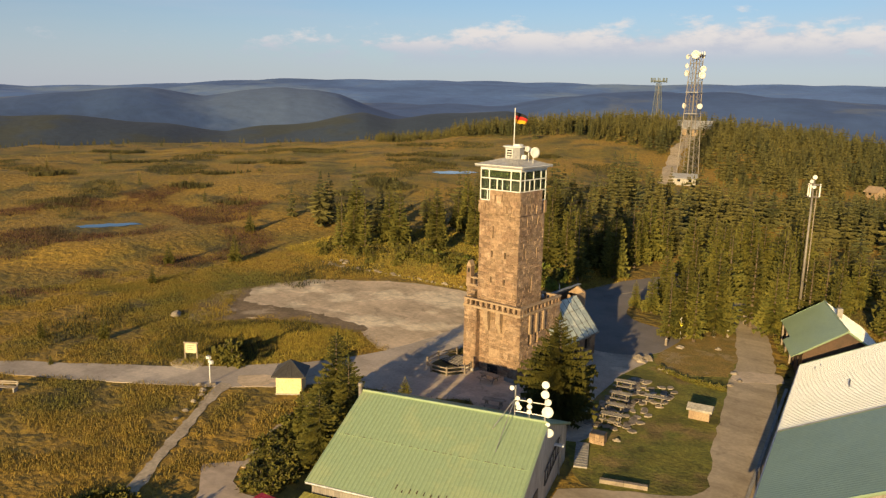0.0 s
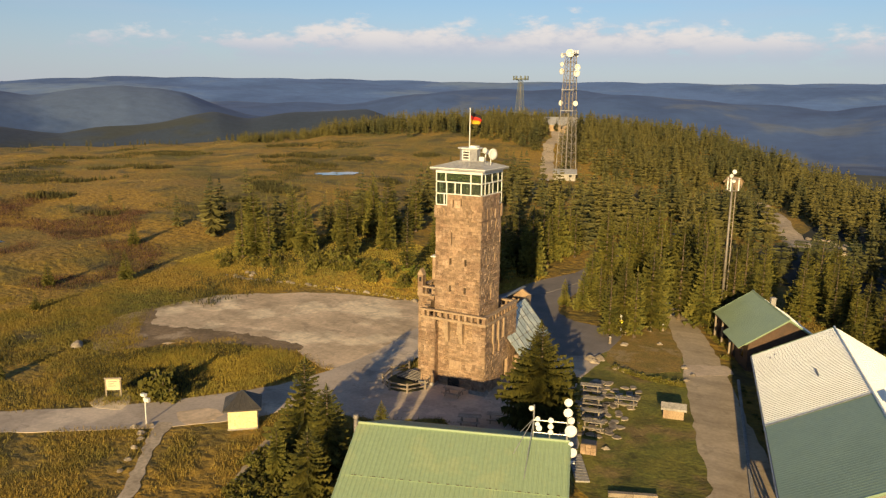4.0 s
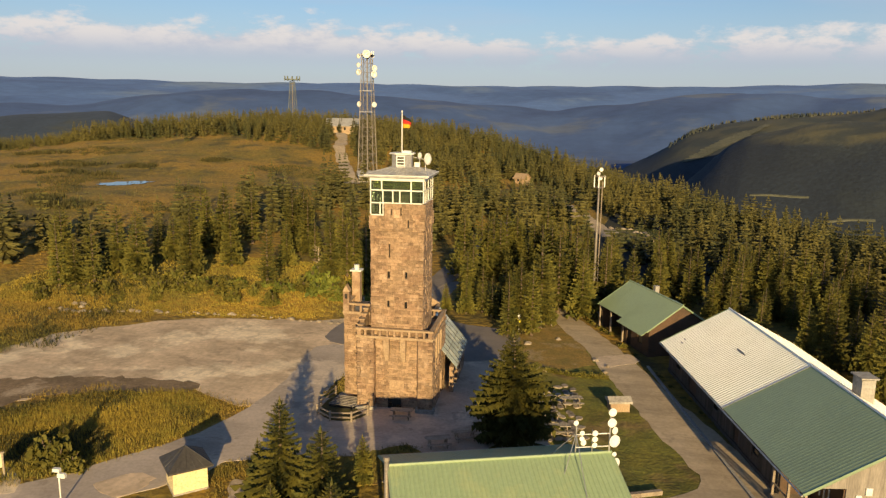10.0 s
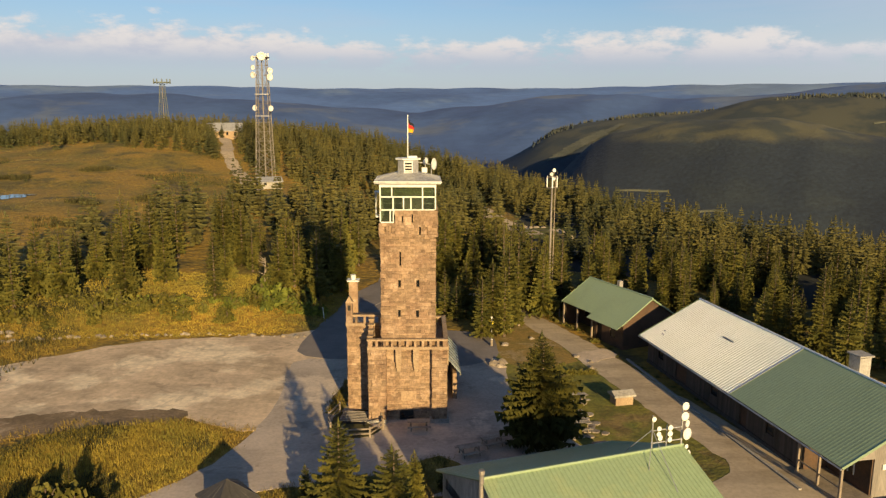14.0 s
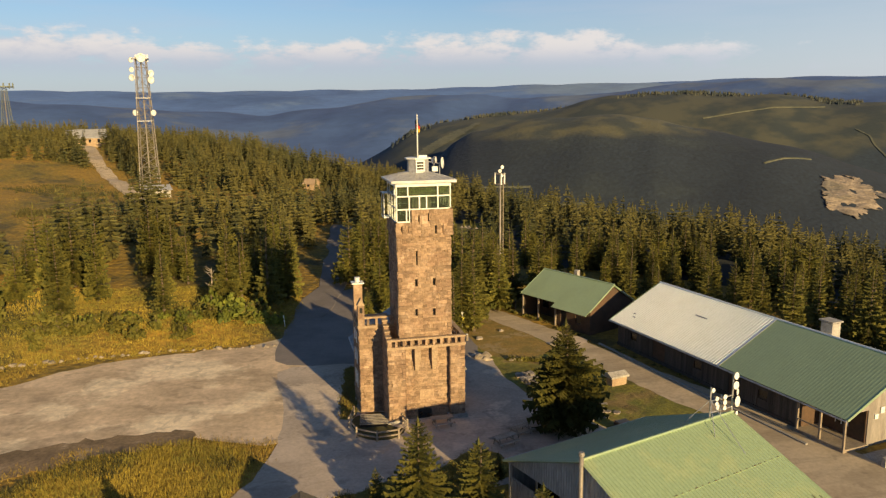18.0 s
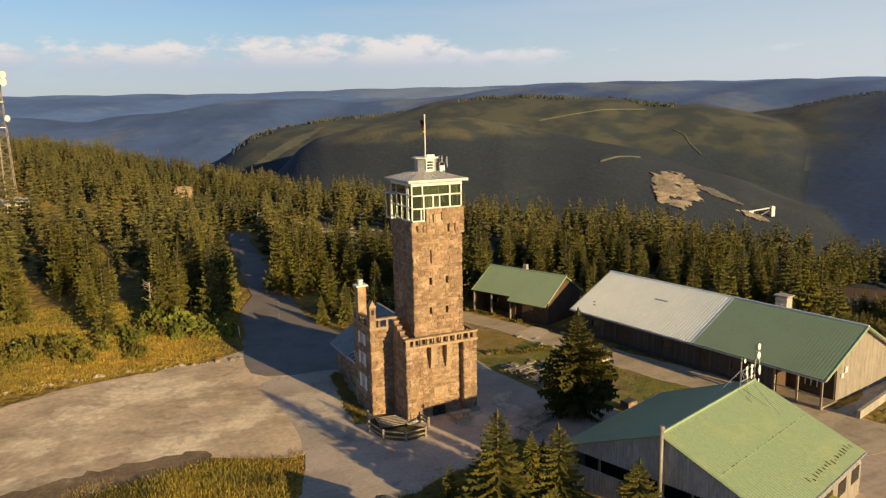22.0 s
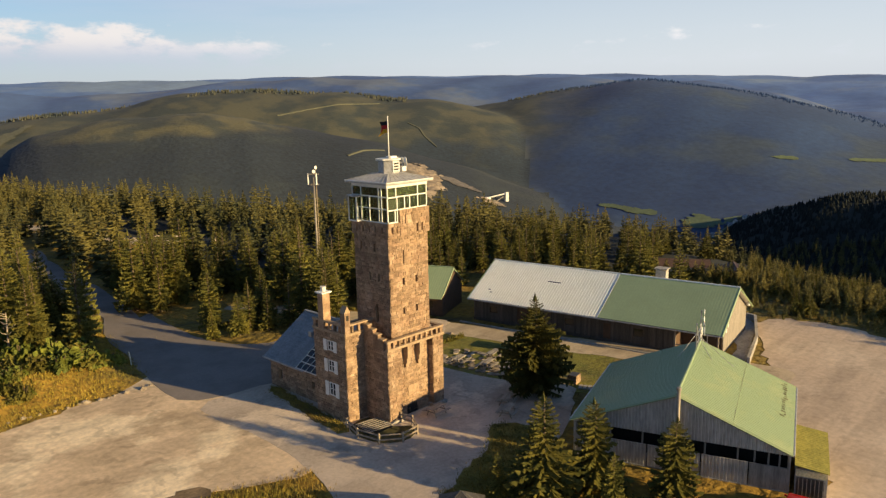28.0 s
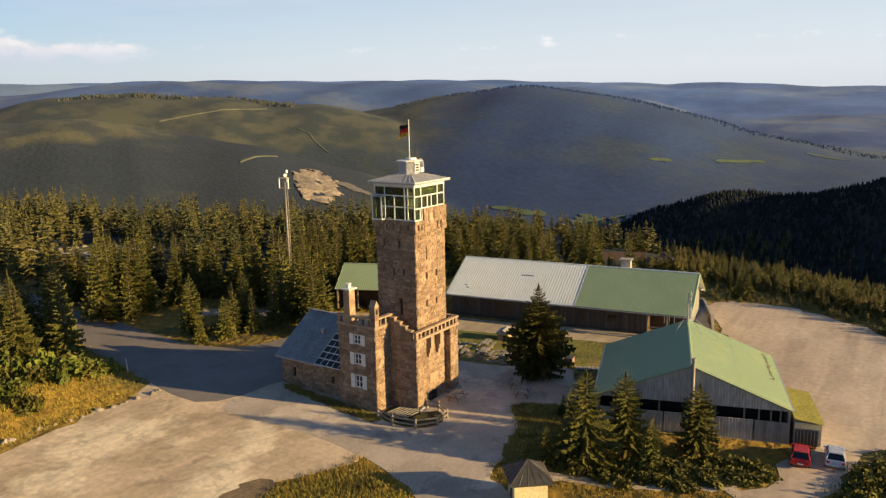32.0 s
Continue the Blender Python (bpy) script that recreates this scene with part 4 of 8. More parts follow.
stone_wall(tower, "buttress_cheek", (BX1 - 1.25, BY0 + 0.9, 0), (0, -1, 0), 0.9, BZ, (), 25, 0, thick=0.3)
stone_wall(tower, "lower_wall_left", (BX0, 0.0, 0), (0, -1, 0), -BY0, BZ, (), 26, 0)
stone_wall(tower, "lower_wall_right", (BX1, BY0, 0), (0, 1, 0), BY1 - BY0, BZ, [(1.5, 3.4, 2.0, 6.0), (2.7, 3.4, 3.2, 6.0), (4.2, 0.0, 5.3, 2.1)], 27, 0)
stone_wall(tower, "lower_wall_back", (BX1, BY1, 0), (-1, 0, 0), BX1 + 2.4, BZ, (), 28, 0)
bm = bmesh.new()
bm_box(bm, BX0 + 0.3, BY0 + 0.65, 6.2, BX1 - 0.3, BY1 - 0.3, 6.50)
part("balcony_floor", bm, M["coping"], tower)


def balustrade(parent, p, along, width, z, height=0.86, pier=0.2, gap=0.42, thick=0.26):
    """A pierced stone parapet: ledge, short piers and coping."""
    p, along = Vector(p), Vector(along).normalized()
    inw = Vector((-along.y, along.x, 0))
    m = Matrix.Translation((p.x, p.y, z)) @ Matrix(((along.x, inw.x, 0, 0), (along.y, inw.y, 0, 0), (0, 0, 1, 0), (0, 0, 0, 1)))
    bm = bmesh.new()
    bm_box(bm, -0.06, -0.12, -0.02, width + 0.06, thick, 0.2, m)
    rail = part("parapet_ledge", bm, M["coping"], parent)
    n = max(2, int((width - pier) / (pier + gap)))
    step = (width - pier) / n
    for k in range(n + 1):
        bm = bmesh.new()
        u = k * step
        w = pier * (1.8 if k in (0, n) else 1.0)
        u = min(u, width - w)
        bm_box(bm, u, -0.02, 0.2, u + w, thick - 0.04, height - 0.16, m)
        part("parapet_pier", bm, M["stone"], parent)
    bm = bmesh.new()
    bm_box(bm, -0.08, -0.08, height - 0.16, width + 0.08, thick + 0.03, height, m)
    part("parapet_coping", bm, M["coping"], parent)


balustrade(tower, (BX0, BY0, 0), (1, 0, 0), BX1 - BX0, BZ)
balustrade(tower, (BX1, BY0 + 0.3, 0), (0, 1, 0), BY1 - BY0 - 0.3, BZ)
balustrade(tower, (BX1 - 0.3, BY1, 0), (-1, 0, 0), BX1 + 2.2, BZ)
for cx in (-0.95, 0.52):
    bm = bmesh.new()
    for k, (z0, dep, wid) in enumerate(((5.35, 0.62, 0.5), (4.85, 0.46, 0.42), (4.45, 0.3, 0.34))):
        bm_box(bm, cx - wid / 2, BY0 + 0.64 - dep, z0, cx + wid / 2, BY0 + 0.64, z0 + (1.2 if k == 0 else 0.5))
    part("corbel", bm, M["coping"], tower)
for k in range(3):
    bm = bmesh.new()
    bm_box(bm, BX1 - 0.05, BY0 + 1.45 + 1.2 * k, 4.6, BX1 + 0.18, BY0 + 1.75 + 1.2 * k, 6.5)
    part("corbel", bm, M["coping"], tower)
box_part("plaque", tower, M["mortar"], -0.75, BY0 + 0.55, 1.75, 0.55, BY0 + 0.62, 2.65, label="dark weathered stone plaque")
# flat near-black panel low on the recessed front wall
box_part("entrance_recess", tower, M["dark"], -0.9, BY0 + 0.57, 0.0, 0.3, BY0 + 0.6, 0.9, label="low dark panel on the recessed wall")
box_part("plinth", tower, M["concrete"], BX1 - 1.45, BY0 - 0.22, 0.0, BX1 + 0.2, BY0 + 0.6, 0.35)
box_part("plinth", tower, M["concrete"], BX0 - 0.15, BY0 - 0.18, 0.0, BX0 + 1.6, BY0 + 0.6, 0.3)

# annexe on the left with bellcote, chimney and shuttered windows
AX0, AX1, AY0, AY1, AZ = -5.50, -2.42, -0.05, 4.3, 7.75
stone_wall(tower, "annexe_wall_front", (AX0, AY0, 0), (1, 0, 0), AX1 - AX0, AZ, (), 31, 130, course=0.24)
win = [(1.9, 2.0, 2.75, 3.2), (1.9, 4.2, 2.7, 5.25), (1.9, 6.1, 2.7, 7.0)]
annexe_side = stone_wall(tower, "annexe_wall_left", (AX0, AY1, 0), (0, -1, 0), AY1 - AY0, AZ, win, 32, 0, panes=False)
stone_wall(tower, "annexe_wall_back", (AX1, AY1, 0), (-1, 0, 0), AX1 - AX0, AZ, (), 33, 0)
box_part("annexe_roof", tower, M["slate"], AX0 + 0.3, AY0 + 0.3, AZ - 0.25, AX1, AY1 - 0.3, AZ - 0.05)
balustrade(tower, (AX0, AY0, 0), (1, 0, 0), AX1 - AX0, AZ, 0.95)
balustrade(tower, (AX0, AY1, 0), (0, -1, 0), AY1 - AY0, AZ, 0.95)
for u0, v0, u1, v1 in win:
    y1, y0 = AY1 - u0, AY1 - u1
    x = AX0
    casement = box_part("casement_window", tower, M["white"], x - 0.03, y0, v0, x + 0.07, y0 + 0.07, v1, label="white casement window")
    for name, b, mat in (("casement_rail", (x - 0.03, y0, v0, x + 0.07, y1, v0 + 0.08), "white"), ("casement_rail", (x - 0.03, y0, v1 - 0.08, x + 0.07, y1, v1), "white"),
                         ("casement_stile", (x - 0.03, y1 - 0.08, v0 + 0.08, x + 0.07, y1, v1 - 0.08), "white"),
                         ("casement_stile", (x - 0.02, (y0 + y1) / 2 - 0.04, v0 + 0.08, x + 0.06, (y0 + y1) / 2 + 0.04, v1 - 0.08), "white"),
                         ("glazing_bar", (x - 0.01, y0 + 0.08, (v0 + v1) / 2 - 0.025, x + 0.05, y1 - 0.08, (v0 + v1) / 2 + 0.025), "white"),
                         ("pane", (x + 0.1, y0, v0, x + 0.12, y1, v1), "carglass")):
        box_part(name, casement, M[mat], *b)
    for s0, s1 in ((y0 - 0.5, y0 - 0.04), (y1 + 0.04, y1 + 0.5)):
        sh = box_part("shutter", tower, M["white"], x - 0.1, s0, v0 - 0.05, x - 0.05, s1, v1 + 0.05, label="white wooden shutter")
bm = bmesh.new()
bm_box(bm, AX0 - 0.06, AY0 - 0.1, 7.6, AX0 + 0.5, AY0 + 0.5, 9.75)
part("bellcote", bm, M["stone"], tower)
# near-black sheet on the face stands in for the shaded bell opening
bm = bmesh.new()
bm_box(bm, AX0 + 0.1, AY0 - 0.12, 9.1, AX0 + 0.34, AY0 - 0.1, 9.55)
part("bell_opening", bm, M["dark"], tower)
bm = bmesh.new()
bm_prism(bm, [(-0.34, 0.0), (0.34, 0.0), (0.0, 0.62)], -0.32, 0.32, Matrix.Translation((AX0 + 0.22, AY0 + 0.2, 9.75)) @ Matrix.Rotation(radians(90), 4, "X"))
part("bellcote_cap", bm, M["coping"], tower)
bm = bmesh.new()
bm_box(bm, AX0 - 0.05, 2.75, 7.6, AX0 + 0.72, 3.45, 11.0)
part("chimney", bm, M["stone"], tower)
bm = bmesh.new()
bm_box(bm, AX0 - 0.2, 2.6, 11.0, AX0 + 0.87, 3.6, 11.12)
bm_tube(bm, (AX0 + 0.33, 3.1, 11.12), (AX0 + 0.33, 3.1, 11.55), 0.2, 0.26, 10)
part("chimney_cap", bm, M["white"], tower, "white chimney pot")
for k in range(4):
    h = AZ + 0.95 - 0.32 * (k + 1)
    bm = bmesh.new()
    bm_box(bm, BX0 - 0.02, AY0 - 0.62 * (k + 1), BZ, BX0 + 0.36, AY0 - 0.62 * k, h)
    part("stepped_parapet", bm, M["stone"], tower)
    bm = bmesh.new()
    bm_box(bm, BX0 - 0.08, AY0 - 0.62 * (k + 1) - 0.04, h, BX0 + 0.42, AY0 - 0.62 * k, h + 0.1)
    part("step_coping", bm, M["coping"], tower)

# rear house with slate roof
bm = bmesh.new()
HX, HY0, HY1, EZ, RZ = 4.75, 4.35, 13.2, 3.1, 6.4
rear = thing("rear_house", "low sandstone house with a grey slate gable roof behind the tower", "house")
stone_wall(rear, "wall_left", (-HX + 0.25, HY1 - 0.2, 0), (0, -1, 0), HY1 - HY0 - 0.2, EZ, [(1.4, 0.9, 1.9, 1.9), (6.6, 1.2, 7.0, 1.9)], 41, 0)
EX = 4.35
stone_wall(rear, "wall_right", (EX - 0.15, 2.2, 0), (0, 1, 0), 7.8, 2.5, [(0.6, 0.0, 2.6, 2.2), (3.4, 0.9, 4.6, 2.1), (5.6, 0.9, 6.6, 2.1)], 42, 0)
for sgn in (0,):
    bm = bmesh.new()
    y = HY1 - 0.2
    pts = [(-HX + 0.25, y, 0), (1.2, y, 0), (1.2, y, 5.7), (0.2, y, RZ - 0.1), (-HX + 0.25, y, EZ)]
    a = [bm.verts.new(p) for p in pts]
    b = [bm.verts.new((p[0], p[1] - 0.3, p[2])) for p in pts]
    bm.faces.new(a[::-1])
    bm.faces.new(b)
    for k in range(5):
        bm.faces.new((a[k], a[(k + 1) % 5], b[(k + 1) % 5], b[k]))
    part("gable_wall", bm, M["mortar"], rear)


def slate_slope(parent, x_eave, z_eave, x_ridge, z_ridge, y0, y1):
    """Overlapping slate courses on one slope."""
    n = 16
    e, r = Vector((x_eave, 0, z_eave)), Vector((x_ridge, 0, z_ridge))
    up = Vector((-(r - e).z, 0, (r - e).x)).normalized()
    if up.z < 0:
        up = -up
    for k in range(n):
        bm = bmesh.new()
        a, b = e.lerp(r, k / n), e.lerp(r, min(1, (k + 1.25) / n))
        lift0, lift1 = up * 0.05, up * 0.015
        vs = [bm.verts.new((a + lift0 + Vector((0, y0, 0)))), bm.verts.new((a + lift0 + Vector((0, y1, 0)))), bm.verts.new((b + lift1 + Vector((0, y1, 0)))), bm.verts.new((b + lift1 + Vector((0, y0, 0))))]
        lo = [bm.verts.new(v.co - up * 0.06) for v in vs]
        bm.faces.new(vs)
        bm.faces.new(lo[::-1])
        for j in range(4):
            bm.faces.new((vs[j], lo[j], lo[(j + 1) % 4], vs[(j + 1) % 4]))
        bmesh.ops.recalc_face_normals(bm, faces=bm.faces)
        part("slate_course", bm, M["slate"], parent)


slate_slope(rear, -HX - 0.25, EZ - 0.15, 0.2, RZ, 8.1, HY1 + 0.2)
box_part("wall_step", rear, M["mortar"], 0.95, 10.0, 0.0, 1.2, HY1 - 0.52, 5.7)
box_part("wall_end", rear, M["mortar"], 1.22, 9.7, 0.0, EX - 0.17, 9.98, 2.5)
# east slope: pale glass panes on dark bars
M["roof_glass"] = material("weathered_roof_glass", (0.50, 0.56, 0.50), (0.36, 0.42, 0.40), 0.5, 3.0, 0.22, bump=0.05, third=(0.64, 0.66, 0.56), third_scale=0.6, contrast=0.2)
e, r = Vector((EX + 0.2, 0, 2.55)), Vector((1.6, 0, 6.0))
canopy = box_part("canopy_frame", rear, M["wallgrey"], EX + 0.12, 1.9, 2.42, EX + 0.26, 10.2, 2.54, label="pale glazed roof slope on dark bars")
for i in range(8):
    y0, y1 = 1.95 + 8.2 * i / 8, 1.95 + 8.2 * (i + 1) / 8 - 0.08
    for k in range(3):
        bm = bmesh.new()
        a, b = e.lerp(r, k / 3), e.lerp(r, (k + 1) / 3 - 0.015)
        q = [Vector((a.x, y0, a.z)), Vector((a.x, y1, a.z)), Vector((b.x, y1, b.z)), Vector((b.x, y0, b.z))]
        hi, lo = [bm.verts.new(p + Vector((0, 0, 0.05))) for p in q], [bm.verts.new(p) for p in q]
        bm.faces.new(hi)
        bm.faces.new(lo[::-1])
        for j in range(4):
            bm.faces.new((hi[j], lo[j], lo[(j + 1) % 4], hi[(j + 1) % 4]))
        bmesh.ops.recalc_face_normals(bm, faces=bm.faces)
        part("roof_pane", bm, M["roof_glass"], canopy)
    bm = bmesh.new()
    bm_tube(bm, e + Vector((0, y1 + 0.04, 0.03)), r + Vector((0, y1 + 0.04, 0.03)), 0.05, sides=4)
    part("roof_bar", bm, M["blackroof"], canopy)
box_part("ridge_cap", rear, M["slate"], 0.05, 4.3, RZ - 0.02, 0.35, HY1 + 0.2, RZ + 0.08)
# glazed strip in the slope next to the annexe
e, r = Vector((-HX - 0.25, 0, EZ - 0.15)), Vector((0.2, 0, RZ))
bm = bmesh.new()
vs = [bm.verts.new(p) for p in (e + Vector((0, 4.4, 0)), e + Vector((0, 8.1, 0)), r + Vector((0, 8.1, 0)), r + Vector((0, 4.4, 0)))]
vb = [bm.verts.new(v.co - Vector((0, 0, 0.05))) for v in vs]
bm.faces.new(vs)
bm.faces.new(vb[::-1])
for j in range(4):
    bm.faces.new((vs[j], vb[j], vb[(j + 1) % 4], vs[(j + 1) % 4]))
bmesh.ops.recalc_face_normals(bm, faces=bm.faces)
glaz = part("roof_glazing", bm, M["carglass"], rear, "dark glazed strip with pale bars")
for k in range(9):
    p = e.lerp(r, k / 8)
    bm = bmesh.new()
    bm_box(bm, p.x - 0.04, 4.4, p.z, p.x + 0.04, 8.1, p.z + 0.07)
    part("glazing_bar", bm, M["white"], glaz)
for k in range(6):
    y = 4.4 + 3.7 * k / 5
    bm = bmesh.new()
    bm_tube(bm, e + Vector((0, y, 0.05)), r + Vector((0, y, 0.05)), 0.035, sides=4)
    part("glazing_bar", bm, M["white"], glaz)
bm = bmesh.new()
bm_box(bm, -2.2, 9.3, 5.0, -1.8, 9.75, 5.5)
part("roof_vent", bm, M["greyroof"], rear)
box_part("gutter", rear, M["greyroof"], -HX - 0.38, 6.9, EZ - 0.25, -HX - 0.26, HY1 + 0.2, EZ - 0.13)

# glazed top room
CX0, CX1, CY0, CY1 = -2.44, 2.16, -2.46, 1.98
CT = 20.2
# upper stone parapet, flared at the corners
stone_wall(tower, "crown_wall_front", (-1.18, CY0 - 0.1, 15.95), (1, 0, 0), CX1 + 0.12 + 1.18, 2.2, [(1.9, 0.15, 2.1, 0.85), (2.45, 0.15, 2.65, 0.85), (0.55, 1.0, 0.67, 1.75), (1.35, 1.2, 1.47, 1.9)], 51, 60, thick=0.3)
stone_wall(tower, "crown_wall_right", (CX1 + 0.12, CY0 - 0.1, 15.95), (0, 1, 0), 3.7, 2.2, [(0.9, 0.2, 1.1, 0.9), (1.7, 0.2, 1.9, 0.9), (2.6, 0.2, 2.8, 0.9)], 52, 0, thick=0.3)
stone_wall(tower, "crown_band_left", (CX0 - 0.08, CY1, 15.95), (0, -1, 0), CY1 - CY0, 1.15, [(0.5, 0.3, 0.7, 0.85), (1.3, 0.3, 1.5, 0.85), (2.1, 0.3, 2.3, 0.85), (2.9, 0.3, 3.1, 0.85), (3.7, 0.3, 3.9, 0.85)], 53, 0, thick=0.3)
stone_wall(tower, "crown_band_front", (CX0 - 0.08, CY0 - 0.08, 15.95), (1, 0, 0), 1.34, 1.15, [(0.35, 0.3, 0.55, 0.85), (0.85, 0.3, 1.05, 0.85)], 54, 0, thick=0.3)
stone_wall(tower, "crown_wall_back", (CX1 + 0.1, CY1 + 0.08, 15.95), (-1, 0, 0), CX1 - CX0 + 0.2, 1.15, (), 55, 0, thick=0.3)
box_part("room_floor", tower, M["concrete"], CX0 + 0.1, CY0 + 0.1, 16.95, CX1 - 0.1, CY1 - 0.1, 17.12)
cabin = box_part("glazed_room", tower, M["brownwood"], CX0 + 0.05, CY0 + 0.05, CT + 0.02, CX1 - 0.05, CY1 - 0.05, CT + 0.12, label="white-framed glazed lookout room")


def glazed_side(p, along, width, rows, thick=0.1):
    """White bars and panes: rows of (z0, z1, [u...]) where u are the uprights of that row."""
    p, along = Vector(p), Vector(along).normalized()
    inw = Vector((-along.y, along.x, 0))
    m = Matrix.Translation(p) @ Matrix(((along.x, inw.x, 0, 0), (along.y, inw.y, 0, 0), (0, 0, 1, 0), (0, 0, 0, 1)))
    for z0, z1, us in rows:
        bm = bmesh.new()
        bm_box(bm, us[0], 0, z0 - 0.05, us[-1], thick, z0 + 0.05, m)
        part("window_rail", bm, M["white"], cabin)
        for u in us:
            bm = bmesh.new()
            w = 0.075 if u in (us[0], us[-1]) else 0.05
            bm_box(bm, max(u - w, us[0]), 0.004, z0 + 0.05, min(u + w, us[-1]), thick - 0.004, z1 - 0.05, m)
            part("window_bar", bm, M["white"], cabin)
        for a, b in zip(us, us[1:]):
            bm = bmesh.new()
            bm_box(bm, a + 0.05, thick * 0.45, z0 + 0.05, b - 0.05, thick * 0.6, z1 - 0.05, m)
            ob = part("pane", bm, M["glass"], cabin)
            ob.visible_shadow = False
    bm = bmesh.new()
    bm_box(bm, 0, -0.02, CT - 0.16, width, thick + 0.02, CT + 0.12, m)
    part("top_rail", bm, M["white"], cabin)


FW, FD = CX1 - CX0, CY1 - CY0
f = FW
glazed_side((CX0, CY0, 0), (1, 0, 0), f, [(17.16, 18.18, [0, 0.86, 1.15]), (18.18, 19.25, [0, 1.1, 1.95, 2.55, 3.5, f]), (19.25, 20.15, [0, 1.0, 3.5, f])])
glazed_side((CX1, CY0, 0), (0, 1, 0), FD, [(17.16, 18.18, [3.55, FD]), (18.18, 19.25, [0, 0.75, 1.6, 2.4, 3.5, FD]), (19.25, 20.15, [0, 0.75, 2.2, 3.5, FD])])
glazed_side((CX1, CY1, 0), (-1, 0, 0), f, [(17.16, 18.18, [0, 1.1, 2.3, 3.5, f]), (18.18, 19.25, [0, 1.1, 2.3, 3.5, f]), (19.25, 20.15, [0, 1.1, 2.3, 3.5, f])])
glazed_side((CX0, CY1, 0), (0, -1, 0), FD, [(17.16, 18.3, [0, 0.75, 1.15, 2.2, 3.35, 3.7, FD]), (18.3, 19.3, [0, 1.15, 2.2, 3.35, 3.7, FD]), (19.3, 20.15, [0, 1.15, 3.35, 3.7, FD])])
# a small bay at the rear left corner
box_part("bay_floor", cabin, M["white"], CX0 - 0.55, CY1 - 1.2, 17.1, CX0 - 0.01, CY1 - 0.1, 17.22)
bm = bmesh.new()
for y in (CY1 - 1.2, CY1 - 0.2):
    bm_box(bm, CX0 - 0.55, y, 17.22, CX0 - 0.45, y + 0.1, 19.2)
part("bay_post", bm, M["white"], cabin)
bm = bmesh.new()
bm_box(bm, CX0 - 0.62, CY1 - 1.3, 19.2, CX0 - 0.01, CY1, 19.3)
part("bay_roof", bm, M["greyroof"], cabin)
bm = bmesh.new()
bm_box(bm, CX0 - 0.52, CY1 - 1.1, 17.22, CX0 - 0.5, CY1 - 0.2, 19.2)
part("pane", bm, M["glass"], cabin).visible_shadow = False
# blinds inside the upper row
for k in range(5):
    z = 19.42 + 0.13 * k
    for nm, b in (("blind_slat", (CX0 + 0.3, CY0 + 0.25, z, CX1 - 0.3, CY0 + 0.33, z + 0.045)), ("blind_slat", (CX1 - 0.33, CY0 + 0.3, z, CX1 - 0.25, CY1 - 0.3, z + 0.045)), ("blind_slat", (CX0 + 0.25, CY0 + 0.3, z, CX0 + 0.33, CY1 - 0.3, z + 0.045))):
        box_part(nm, cabin, M["blind"], *b)
box_part("stair_core", cabin, M["wallgrey"], -0.7, -0.4, 17.12, 0.9, 1.2, 19.4)
# roof: low hip with standing seams, lantern, flagpole
ov = 0.40
bm = bmesh.new()
e0, e1, f0, f1 = CX0 - ov, CX1 + ov, CY0 - ov, CY1 + ov
cx, cy = (CX0 + CX1) / 2, (CY0 + CY1) / 2
lo = [bm.verts.new(p) for p in ((e0, f0, CT + 0.14), (e1, f0, CT + 0.14), (e1, f1, CT + 0.14), (e0, f1, CT + 0.14))]
ed = [bm.verts.new(v.co + Vector((0, 0, 0.17))) for v in lo]
tp = [bm.verts.new(p) for p in ((cx - 0.9, cy - 0.9, CT + 0.86), (cx + 0.9, cy - 0.9, CT + 0.86), (cx + 0.9, cy + 0.9, CT + 0.86), (cx - 0.9, cy + 0.9, CT + 0.86))]
bm.faces.new(lo[::-1])
bm.faces.new(tp)
for k in range(4):
    bm.faces.new((lo[k], lo[(k + 1) % 4], ed[(k + 1) % 4], ed[k]))
    bm.faces.new((ed[k], ed[(k + 1) % 4], tp[(k + 1) % 4], tp[k]))
roof = part("hip_roof", bm, M["greyroof"], tower, "low grey metal hip roof")
E3 = [Vector(p) for p in ((e0, f0, CT + 0.31), (e1, f0, CT + 0.31), (e1, f1, CT + 0.31), (e0, f1, CT + 0.31))]
T3 = [Vector(p) for p in ((cx - 0.9, cy - 0.9, CT + 0.86), (cx + 0.9, cy - 0.9, CT + 0.86), (cx + 0.9, cy + 0.9, CT + 0.86), (cx - 0.9, cy + 0.9, CT + 0.86))]
for k in range(4):
    for j in range(9):
        s = j / 9
        bm = bmesh.new()
        bm_tube(bm, E3[k].lerp(E3[(k + 1) % 4], s), T3[k].lerp(T3[(k + 1) % 4], s), 0.03, sides=4)
        part("roof_seam", bm, M["greyroof"], roof)
    bm = bmesh.new()
    a, b = E3[k], E3[(k + 1) % 4]
    bm_tube(bm, a, b, 0.05, sides=6)
    part("gutter", bm, M["white"], roof)
bm = bmesh.new()
oct_ = [(cx + 0.92 * math.cos(radians(22.5 + 45 * k)), cy + 0.92 * math.sin(radians(22.5 + 45 * k))) for k in range(8)]
bm_prism(bm, oct_, CT + 0.8, CT + 1.95)
lantern = part("roof_lantern", bm, M["greyroof"], tower, "grey octagonal roof lantern with louvres")
bm = bmesh.new()
bm_prism(bm, [(cx + 1.13 * (x - cx) / 0.92, cy + 1.13 * (y - cy) / 0.92) for x, y in oct_], CT + 1.95, CT + 2.06)
part("lantern_lid", bm, M["white"], lantern)
bm = bmesh.new()
bm_box(bm, cx + 0.02, cy - 0.3, CT + 2.06, cx + 0.75, cy + 0.3, CT + 2.24)
part("lantern_hatch", bm, M["white"], lantern)
bm = bmesh.new()
